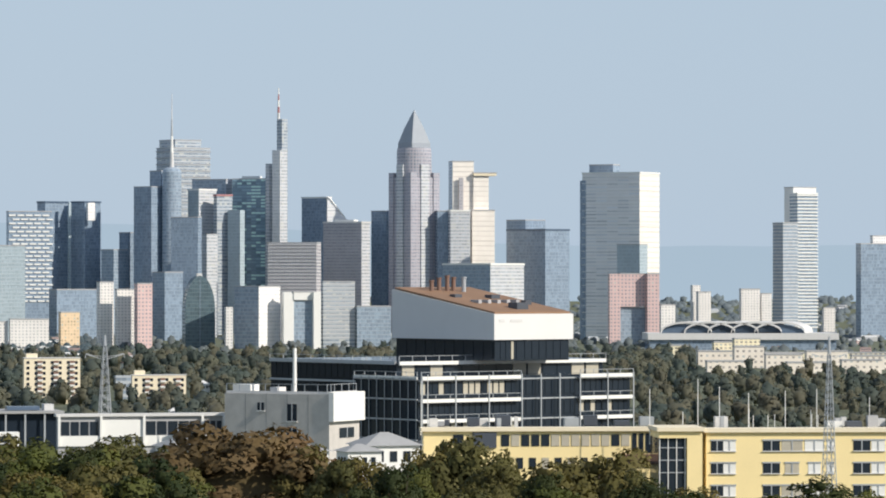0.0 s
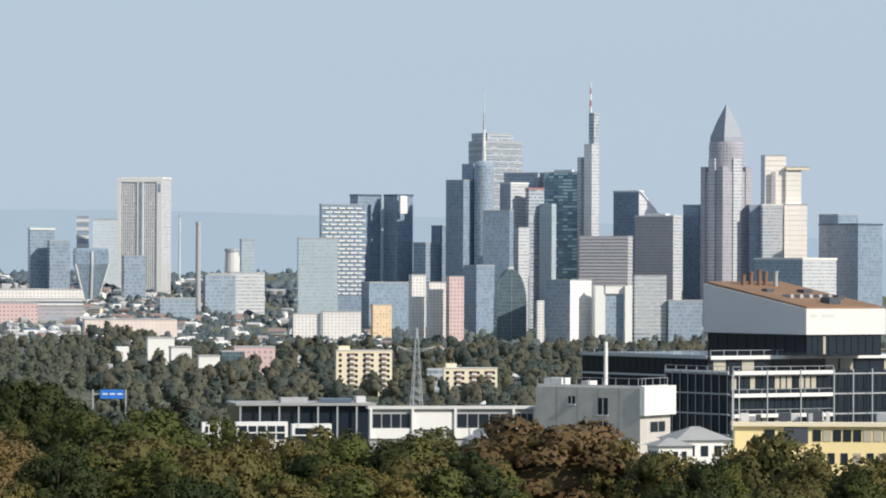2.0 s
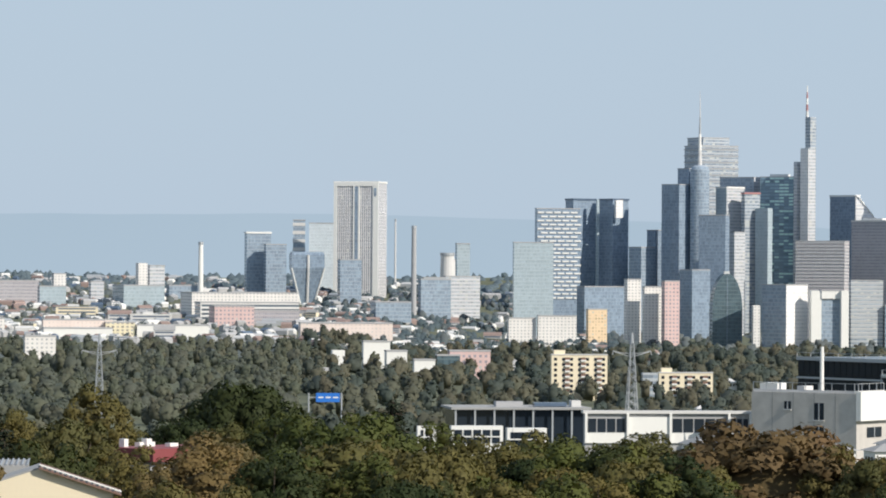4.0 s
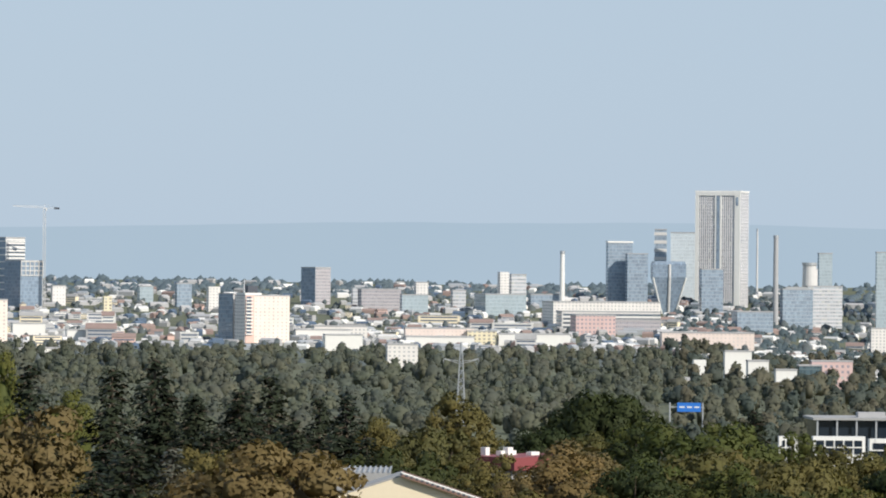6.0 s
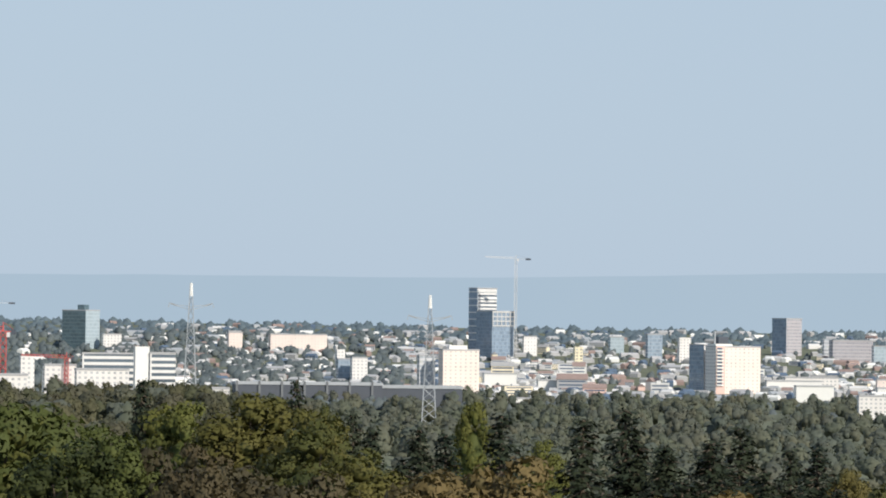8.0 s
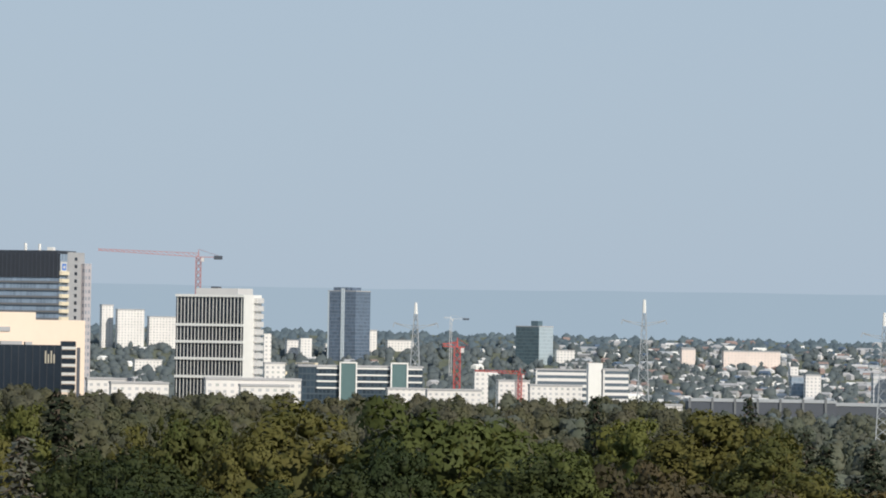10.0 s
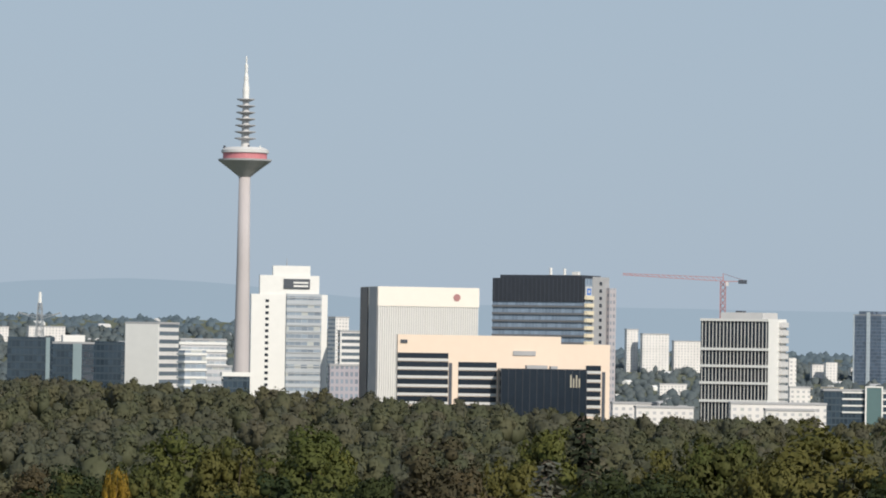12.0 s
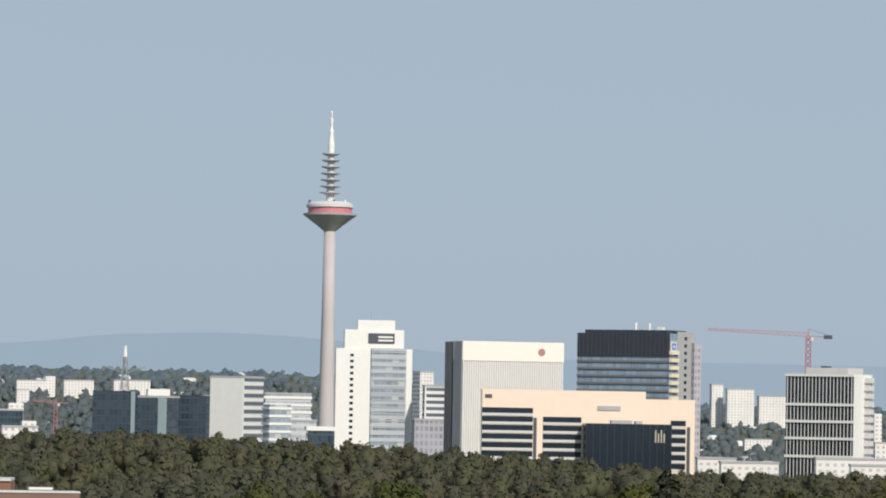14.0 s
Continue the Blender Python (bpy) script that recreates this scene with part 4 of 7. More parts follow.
def dark_office():
    x, y, tw, rw, lw, tp = -1019.4, 1778.6, 94.8, 28.0, 50.0, 110.8
    z0 = ground(x, y) - 1.5
    h = tp - z0
    u = 0.275
    ob = thing("dark_office", pose(x, y, z0, 0, 0, tw), "dark charcoal office tower with pale balcony stacks", "building", O_)
    block("body", F["darkblue"], ob, 0, rw, 0.1, lw, 0, h)
    block("side_cladding", CHARCOAL, ob, -0.4, -0.02, 0, lw, h - 42 * u, h)
    pieces("cladding_rib", ob, M["dark"], (0.12, 0.12, 21 * u), [(-0.5, lw * (k + 0.5) / 22, h - 21 * u) for k in range(22)])
    pieces("floor_band", ob, plain("grey_band", (0.17, 0.175, 0.185), 0.5), (0.3, lw / 2, 0.5), [(-0.4, lw / 2, h - (50 + 13 * k) * u) for k in range(9)])
    block("end_cladding", M["concrete"], ob, rw * 0.3, rw * 0.98, -0.3, 0.08, 0, h + 1)
    pieces("end_window", ob, GLASS_DARK, (rw * 0.05, 0.1, 0.8), [(rw * 0.62, -0.36, h - (8 + 13 * k) * u) for k in range(15)])
    pieces("balcony", ob, M["cream"], (rw * 0.15, 0.7, 0.9), [(rw * 0.13, -0.7, h - (34 + 13.4 * k) * u) for k in range(12)])
    onto(ob, tower("b", "", -1018.9, 1801.9, 69.5, 4.3, 3.0, 106.6, F["brown"]), "rear_wing")
    pieces("rear_balcony", ob, M["cream"], (2.4, 1.6, 0.9), [(rw + 2.2, 4, h - (26 + 13.4 * k) * u) for k in range(13)])
    block("roof_screen", CHARCOAL, ob, 1, rw * 0.8, 2, lw * 0.93, h + 0.02, h + 1.6)
    for yy, hh in ((0.25, 3.2), (0.4, 3.6)):
        bm = bmesh.new()
        tube(bm, (3, lw * yy, h + 1.61), (3, lw * yy, h + 1.6 + hh), 0.7, n=8)
        part("roof_flue", bm, M["white"], ob)
    block("roof_unit", M["white"], ob, 2, 5, lw * 0.1, lw * 0.16, h + 1.61, h + 3.2)
    logo = block("logo_panel", M["pale"], ob, rw * 0.02, rw * 0.26, -0.35, 0.09, h - 32 * u, h - 14 * u, "square pale panel with a blue square")
    block("logo_square", M["blue"], logo, rw * 0.06, rw * 0.22, -0.42, -0.36, h - 29 * u, h - 17.5 * u)
    block("logo_centre", M["pale"], logo, rw * 0.10, rw * 0.18, -0.48, -0.43, h - 26 * u, h - 20.5 * u)


dark_office()


def grille_office():
    x, y, tw, rw, lw, tp = -1053.1, 1644.7, 47.6, 48.5, 30.3, 104.0
    z0 = ground(x, y) - 1.5
    h = tp - z0
    ob = thing("grille_office", pose(x, y, z0, 0, 0, tw), "white topped office block with fine upright ribs", "building", O_)
    block("body", M["pale"], ob, 0, rw, 0, lw, 0, h - 9)
    block("crown_wall", plain("ivory_panel", (0.84, 0.78, 0.70), 0.6, vary=0.05), ob, -0.2, rw + 0.2, -0.7, lw, h - 9, h)
    pieces("rib", ob, M["white"], (0.24, 0.3, (h - 9) / 2), [(0.4 + (rw - 0.8) * k / 44, -0.32, (h - 9) / 2) for k in range(45)])
    block("side_shaft", M["concrete"], ob, -0.5, -0.25, 0, lw * 0.45, 0, h - 0.2)
    block("side_shaft", CHARCOAL, ob, -0.5, -0.25, lw * 0.55, lw, 0, h - 0.2)
    bm = bmesh.new()
    tube(bm, (rw * 0.78, -0.72, h - 4.6), (rw * 0.78, -0.95, h - 4.6), 1.7, n=20)
    part("logo_disc", bm, M["rose"], ob, "round red logo disc")


grille_office()


def white_tower():
    x, y, tw, rw, lw, tp = -1128.5, 1651.2, 42.4, 36.6, 3.9, 100.8
    z0 = ground(x, y) - 1.5
    h = tp - z0
    u = rw / 135.0
    ob = thing("white_tower", pose(x, y, z0, 0, 0, tw), "white stepped office tower with a mirror glass front", "building", O_)
    block("body", M["white"], ob, 0, rw, 0, lw, 0, h - 2 * u)
    block("step", M["white"], ob, 15 * u, 120 * u, 0.4, lw * 0.9, h - 2 * u, h + 31 * u)
    block("step", M["white"], ob, 38 * u, 104 * u, 0.8, lw * 0.8, h + 31 * u, h + 48 * u)
    block("glass_front", F["grey"], ob, 62 * u, 124 * u, -0.9, -0.02, 0, h - 1 * u, "pale mirror glass front")
    pieces("floor_band", ob, M["steel"], (31 * u, 0.2, 0.25), [(93 * u, -1.0, h - (8 + 12 * k) * u) for k in range(18)])
    pieces("stair_window", ob, GLASS_DARK, (3 * u, 0.1, 2.4 * u), [(28 * u, -0.06, h - (14 + 10.5 * k) * u) for k in range(16)])
    sign = block("sign", M["dark"], ob, 57 * u, 103 * u, -0.3, 0.75, h + 8 * u, h + 25 * u, "dark banner with pale bars")
    for k in range(2):
        block("sign_bar", M["white"], sign, 74 * u, 100 * u, -0.36, -0.31, h + (11 + 6 * k) * u, h + (14 + 6 * k) * u)
    bm = bmesh.new()
    tube(bm, (64 * u, 4, h + 48 * u), (64 * u, 4, h + 62 * u), 0.3, 0.1, 6)
    part("aerial", bm, M["steel"], ob)


white_tower()


def ribbed_office():
    """A white frame of four tall tiers filled with dark upright slats, a pale end wall and plant on its roof."""
    x, y, tw, rw, lw, tp = -895.2, 1732.4, 92.3, 19.2, 34.6, 91.6
    z0 = ground(x, y) - 1.5
    h = tp - z0
    u = 0.261
    ob = thing("ribbed_office", pose(x, y, z0, 0, 0, tw), "white framed office with dark upright slats", "building", O_)
    block("body", GLASS_DARK, ob, 0, rw, 0.1, lw, 0, h - 0.5)
    block("end_wall", M["white"], ob, 0, rw, -0.3, 0.09, 0, h)
    pieces("end_bay", ob, M["pale"], (rw * 0.2, 0.8, 1.2), [(rw * 0.75, -1.1, h - (10 + 14 * k) * u) for k in range(13)])
    for d in (0, 52, 82, 112, 144):
        block("tier_beam", M["white"], ob, -1.0, -0.02, -0.4, lw, h - (d + 4.6) * u, h - d * u)
    n = 19
    pieces("slat", ob, M["white"], (0.14, 0.12, h / 2), [(-0.3, lw * (k + 0.5) / n, h / 2 - 1) for k in range(n)])
    block("plant_room", M["pale"], ob, 1, rw * 0.9, lw * 0.1, lw * 0.72, h + 0.02, h + 11 * u)
    block("roof_unit", M["dark"], ob, 1, 5, lw * 0.4, lw * 0.5, h + 11.1 * u, h + 14 * u)


ribbed_office()


def tv_tower():
    """A tapering concrete shaft, a saucer with a red window ring and a mast carrying seven platforms."""
    x, y, top = -1641.3, 2390.8, 275.0
    z0 = ground(x, y) - 1.5
    u = 0.389
    ob = thing("television_tower", pose(x, y, z0), "pale concrete television tower with a red banded saucer", "tower")
    h = top - z0
    d = lambda px: h - (px - 135) * u
    bm = bmesh.new()
    lathe(bm, [(19 * u, 0), (15 * u, d(720)), (13.5 * u, d(640)), (11.5 * u, d(500)), (10 * u, d(345))], 32)
    part("shaft", bm, plain("shaft_concrete", (0.50, 0.46, 0.46), 0.8, vary=0.12, scale=0.08), ob, smooth=True)
    bm = bmesh.new()
    lathe(bm, [(10.5 * u, d(349)), (24 * u, d(338)), (47 * u, d(321)), (47.5 * u, d(318)), (40 * u, d(317.5))], 40)
    part("saucer", bm, M["concrete"], ob, smooth=False)
    bm = bmesh.new()
    lathe(bm, [(39 * u, d(317.4)), (39 * u, d(307))], 40)
    part("window_ring", bm, plain("faded_red_ring", (0.56, 0.20, 0.22), 0.6, vary=0.2), ob, "faded red window ring")
    bm = bmesh.new()
    lathe(bm, [(42 * u, d(306.9)), (42 * u, d(302)), (34 * u, d(297)), (12 * u, d(296))], 40)
    lid = part("saucer_roof", bm, M["pale"], ob)
    bm = bmesh.new()
    lathe(bm, [(7.5 * u, d(296)), (5.5 * u, d(212))], 16)
    base = part("mast_base", bm, M["pale"], ob)
    for k in range(7):
        bm = bmesh.new()
        r = (19 - 0.55 * k) * u
        lathe(bm, [(8 * u, d(284.5 - 11.5 * k)), (r, d(281.5 - 11.5 * k)), (r, d(280 - 11.5 * k)), (6 * u, d(280 - 11.5 * k))], 20)
        part("platform", bm, M["concrete"], base)
    bm = bmesh.new()
    lathe(bm, [(5.5 * u, d(212)), (6 * u, d(195)), (4 * u, d(180)), (4 * u, d(172)), (2.5 * u, d(165)), (3 * u, d(150)), (1.2 * u, d(148)), (1.5 * u, d(138)), (0.5 * u, h)], 12)
    part("aerial", bm, M["white"], ob)
    for sx, r in ((-40, 3), (36, 2.2), (12, 3)):
        bm = bmesh.new()
        tube(bm, (sx * u, -6 * u, d(299)), (sx * u, -6 * u, d(299) + r * 2 * u), r * u, r * 0.6 * u, 8)
        part("dish", bm, M["dark"] if sx != 36 else M["white"], lid)


tv_tower()


def tower_crane(x, y, z_top, back, front, az, half, mat, label, hide=0.0):
    """A slewing crane: lattice mast, long jib, short counter jib with its weight, cab and tie bars."""
    z0 = ground(x, y)
    h = z_top - z0
    ob = thing("tower_crane", pose(x, y, z0, 0, 0, az), label, "crane", "cranes")
    bm = bmesh.new()
    lattice(bm, 0, h, half, 1.0, max(6, int(h / (half * 2.4))), half * 0.16)
    part("mast", bm, mat, ob)
    bm = bmesh.new()
    n = int(front / (half * 2.2)) + 1
    for k in range(n):
        a, b = -front * k / n, -front * (k + 1) / n
        lift = 0.05 * front * (k + 0.5) / n
        for yy, zz in ((-half * 0.6, 0), (half * 0.6, 0), (0, half * 1.5 * (1 - 0.6 * k / n))):
            tube(bm, (a, yy, h + zz + 0.05 * front * k / n), (b, yy, h + zz * 0.96 + 0.05 * front * (k + 1) / n), half * 0.15, n=4)
        tube(bm, (a, -half * 0.6, h + 0.05 * front * k / n), (b, 0, h + half * 1.4 * (1 - 0.6 * k / n) + lift), half * 0.1, n=3)
        tube(bm, (a, half * 0.6, h + 0.05 * front * k / n), (b, 0, h + half * 1.4 * (1 - 0.6 * k / n) + lift), half * 0.1, n=3)
    part("jib", bm, mat, ob)
    bm = bmesh.new()
    tube(bm, (0, -half * 0.6, h), (back, -half * 0.6, h), half * 0.2, n=4)
    tube(bm, (0, half * 0.6, h), (back, half * 0.6, h), half * 0.2, n=4)
    arm = part("counter_jib", bm, mat, ob)
    block("counterweight", M["dark"], arm, back * 0.65, back, -half, half, h - half * 0.9, h + half * 0.6)
    bm = bmesh.new()
    tube(bm, (0, 0, h), (0, 0, h + half * 3), half * 0.35, half * 0.15, 4)
    tube(bm, (0, 0, h + half * 3), (back * 0.9, 0, h + half * 0.4), half * 0.08, n=3)
    part("head", bm, mat, ob)
    block("cab", M["pale"], ob, half * 0.9, half * 2.2, -half, half, h - half * 1.8, h - half * 0.3)


tower_crane(-928.0, 1749.0, 109.2, 11.149, 47.249, 24, 1.194, M["rose"], "faded red tower crane behind the ribbed office")
tower_crane(-1033.4, 2276.4, 67.3, 7.373, 8.714, 24, 1.843, M["red"], "bright red tower crane with a short jib")
tower_crane(-1019.2, 2337.5, 51.4, 4.786, 27.349, 24, 1.196, M["red"], "low red building site crane")
tower_crane(-1279.5, 4063.3, 141.1, 14.849, 31.411, 17, 1.256, M["pale"], "pale tower crane beside the high-rise")
tower_crane(-1617.8, 3548.6, 89.1, 16.731, 6.274, 24, 1.046, M["pale"], "pale far crane beside the pylon")
tower_crane(-1605.4, 2045.2, 70.9, 12.548, 13.942, 33, 1.046, M["rose"], "faded red crane over the building site")


def pylon(x, y, z, d, cap, label):
    """A lattice power pylon: tapered legs, one wide cross arm with curved ends and a painted head."""
    z0 = ground(x, y)
    h = z - z0
    u = d
    ob = thing("pylon", pose(x, y, z0, 0, 0, 20), label, "pylon", "power pylons")
    bm = bmesh.new()
    lattice(bm, 0, h * 0.9, 13 * u, 0.22, 12, 0.7 * u)
    part("lattice_mast", bm, M["steel"], ob)
    bm = bmesh.new()
    for sx in (-1, 1):
        tube(bm, (0, 0, h - 42 * u), (sx * 36 * u, 0, h - 38 * u), 0.7 * u, n=4)
        tube(bm, (0, 0, h - 48 * u), (sx * 36 * u, 0, h - 38 * u), 0.7 * u, n=4)
        tube(bm, (sx * 24 * u, 0, h - 40 * u), (sx * 38 * u, 0, h - 36 * u), 1.2 * u, n=4)
        tube(bm, (sx * 38 * u, 0, h - 36 * u), (sx * 40 * u, 0, h - 44 * u), 0.8 * u, n=4)
    part("cross_arm", bm, M["steel"], ob)
    bm = bmesh.new()
    tube(bm, (0, 0, h * 0.9), (0, 0, h), 3.6 * u, 2.4 * u, 6)
    part("head", bm, cap, ob)


for row in ((-1081.0, 2691.0, 100.9, 0.389), (-863.0, 2558.4, 93.1, 0.362), (-1309.5, 2809.8, 97.8, 0.416)):
    pylon(*row, M["white"], "grey lattice power pylon with a white head")
pylon(-2116.5, 2787.6, 117.7, 0.469, M["white"], "grey lattice power pylon with a white head")
pylon(-348.0, 1664.0, 49.0, 0.182, M["steel"], "thin grey lattice pylon above the woods")
pylon(-139.9, 1744.4, 50.1, 0.211, M["steel"], "thin grey lattice pylon above the woods")
pylon(51.1, 557.7, 66.9, 0.064, M["steel"], "slim lattice pylon beside the yellow building")

# teal framed office and the blocks round it
t1 = tower("framed_office", "dark green glass office with pale frames", -1028.7, 2057.1, 32.6, 68.5, 17.7, 56.3, F["navy"], group=O_)
tx, ty, tt, trw, tlw, ttop = -1028.7, 2057.1, 32.6, 68.5, 17.7, 56.3
th_ = ttop - ground(tx, ty) + 1.5
for k, (a, b, up) in enumerate(((0.33, 0.46, 2.6), (0.74, 0.87, 2.6))):
    block("frame_bay", M["teal"], t1, trw * a, trw * b, -2.5, -0.05, 0, th_ + up)
    for c in (a, b):
        block("frame_post", M["white"], t1, trw * c - 0.4, trw * c + 0.4, -2.9, -2.55, 0, th_ + up)
    block("frame_top", M["white"], t1, trw * a, trw * b, -2.9, -2.55, th_ + up - 0.8, th_ + up)
for a, b in ((0.14, 0.33), (0.46, 0.74), (0.87, 1.0)):
    for k in range(4):
        block("floor_band", M["white"], t1, trw * a + 0.5, trw * b - 0.5, -0.5, -0.05, th_ - 1.4 - 3.6 * k, th_ - 0.5 - 3.6 * k)
S_ = "white sheds by the woods"
for row in ((-982.4, 1742.1, 35.4, 21.0, 10.3, 51.0), (-953.2, 1712.6, 35.1, 26.7, 10.1, 49.8), (-886.7, 1680.4, 32.8, 43.0, 11.7, 53.0), (-863.6, 1669.9, 32.3, 21.8, 11.6, 50.5), (-986.2, 2133.0, 29.8, 30.4, 14.5, 43.6), (-976.2, 2060.4, 30.4, 20.3, 14.0, 44.8), (-1064.7, 2372.0, 34.2, 8.5, 6.0, 51.9), (-1031.0, 2332.3, 29.8, 18.9, 16.4, 47.1), (-876.3, 2180.5, 26.9, 22.5, 14.5, 37.2), (-1343.9, 1613.7, 47.8, 25.6, 8.1, 66.2), (-1304.5, 1620.1, 44.8, 17.4, 8.0, 59.6), (-1307.6, 1578.9, 45.6, 26.5, 10.5, 58.9), (-1671.5, 2056.3, 49.1, 7.6, 8.2, 70.4), (-1627.9, 2027.3, 48.8, 9.2, 6.0, 70.4), (-1309.5, 1641.7, 48.6, 7.1, 4.9, 62.5)):
    tower("shed", "white low commercial building by the woods", *row, F["housing"], group=S_)
tower("office_block", "dark glass office behind sheds", -1513.3, 1862.8, 47.1, 22.1, 9.2, 66.7, F["navy"], group=S_)
# teal glass blocks, white slab and the banded offices
t1 = tower("teal_office", "dark teal glass office with pale edge strips", -1235.4, 1635.9, 107.1, 6.4, 21.9, 78.2, F["navy"], group=O_, other=F["navy"])
block("edge_strip", M["strip"], t1, -0.7, -0.27, 0, 2.0, 0, 78.0 - ground(-1235.4, 1635.9) + 1.5, "pale teal edge strip")
t1 = tower("teal_office", "dark teal glass office with pale edge strips", -1193.3, 1605.0, 101.6, 13.3, 15.1, 75.4, F["navy"], group=O_, other=F["navy"])
block("edge_strip", M["strip"], t1, -0.7, -0.27, 0, 4.4, 0, 75.2 - ground(-1193.3, 1605.0) + 1.5, "pale teal edge strip")
tower("teal_office", "dark teal glass office in shade", -1225.4, 1680.7, 106.1, 5.7, 14.5, 76.6, F["navy"], group=O_, other=F["navy"])
tower("office_block", "small white roof block", -1272.6, 1695.5, 56.9, 11.8, 2.5, 79.5, M["white"], group=O_)
t1 = tower("panel_block", "pale grey panelled block with a banded end", -1164.3, 1626.2, 95.6, 19.3, 18.0, 85.4, F["ribbon"], group=O_, other=M["white"])
tower("office_block", "white banded wide office", -1271.3, 1795.5, 41.3, 24.0, 8.5, 78.3, F["pale"], group=O_, bands=(3.8, 1.4, 0.5, M["white"]))
tower("office_block", "pale office with a white stair mast", -1125.0, 1592.7, 65.2, 11.2, 6.3, 73.0, F["grey"], group=O_, bands=(3.6, 1.0, 0.4, M["white"]))
tower("office_block", "white low wide office", -1231.4, 1762.4, 40.9, 13.0, 8.3, 64.7, F["pale"], group=O_)
tower("office_block", "dark green glass office with pale frame", -1082.1, 1561.8, 40.7, 12.0, 7.3, 62.4, F["navy"], group=O_, cap=M["white"])
tower("office_block", "grey office with square windows in shade", -1141.0, 1739.1, 39.3, 33.1, 10.7, 66.5, F["granite"], group=O_)
tower("flats", "pale block with stair heads", -1971.4, 3012.3, 73.2, 15.1, 9.8, 101.3, F["housing"], group=H_, other=F["grey"])
tower("office_block", "white banded office wing", -1366.6, 2093.4, 41.1, 12.9, 9.6, 85.0, F["ribbon"], group=O_)
for row in ((-2780.0, 3474.8, 46.7, 31.3, 17.1, 91.2), (-2762.7, 3501.3, 58.3, 10.8, 5.2, 95.9), (-2741.1, 3505.6, 46.0, 31.3, 17.1, 92.0), (-2687.7, 3521.5, 43.4, 38.2, 22.7, 92.8), (-2623.7, 3279.7, 44.7, 12.5, 21.5, 80.8)):
    tower("flats", "white far buildings on the ridge", *row, F["housing"], group="ridge buildings")

# ---- the near offices ----


def panes(ob, mat, side, u0, u1, n, z0, z1, off=0.08, gap=0.12, label="", at=0.0):
    """A row of n panes on one face of a block: side 'x' runs along the sunny face, 'y' along the shaded one. at: depth of that face."""
    w = (u1 - u0) / n
    half = (w / 2 - gap / 2, 0.04, (z1 - z0) / 2) if side == "x" else (0.04, w / 2 - gap / 2, (z1 - z0) / 2)
    spots = [((u0 + w * (k + 0.5), at - off, (z0 + z1) / 2) if side == "x" else (at - off, u0 + w * (k + 0.5), (z0 + z1) / 2)) for k in range(n)]
    if mat is not GLASS_PALE:
        pieces("window_pane", ob, mat, half, spots, label)
        return
    # bright rows: blinds down behind about half of the panes
    drawn = [BLINDS.random() < 0.55 for k in spots]
    pieces("window_pane", ob, GLASS_PALE, half, [p for p, d in zip(spots, drawn) if d], label)
    pieces("window_pane", ob, GLASS_DARK, half, [p for p, d in zip(spots, drawn) if not d], label)


BLINDS = random.Random(17)


def rail(ob, side, u0, u1, z, off, mat, high=1.0, step=3.0, at=0.0):
    """A terrace parapet: a pale fascia, posts and a handrail."""
    d = at - off
    if side == "x":
        block("fascia", mat, ob, u0, u1, d - 0.15, d + 0.15, z - 0.55, z + 0.1)
        block("handrail", M["steel"], ob, u0, u1, d - 0.06, d + 0.06, z + high - 0.08, z + high)
    else:
        block("fascia", mat, ob, d - 0.15, d + 0.15, u0, u1, z - 0.55, z + 0.1)
        block("handrail", M["steel"], ob, d - 0.06, d + 0.06, u0, u1, z + high - 0.08, z + high)
    n = max(2, int((u1 - u0) / step))
    pieces("rail_post", ob, M["steel"], (0.05, 0.05, high / 2), [((u0 + (u1 - u0) * k / n, d, z + high / 2) if side == "x" else (d, u0 + (u1 - u0) * k / n, z + high / 2)) for k in range(n + 1)])


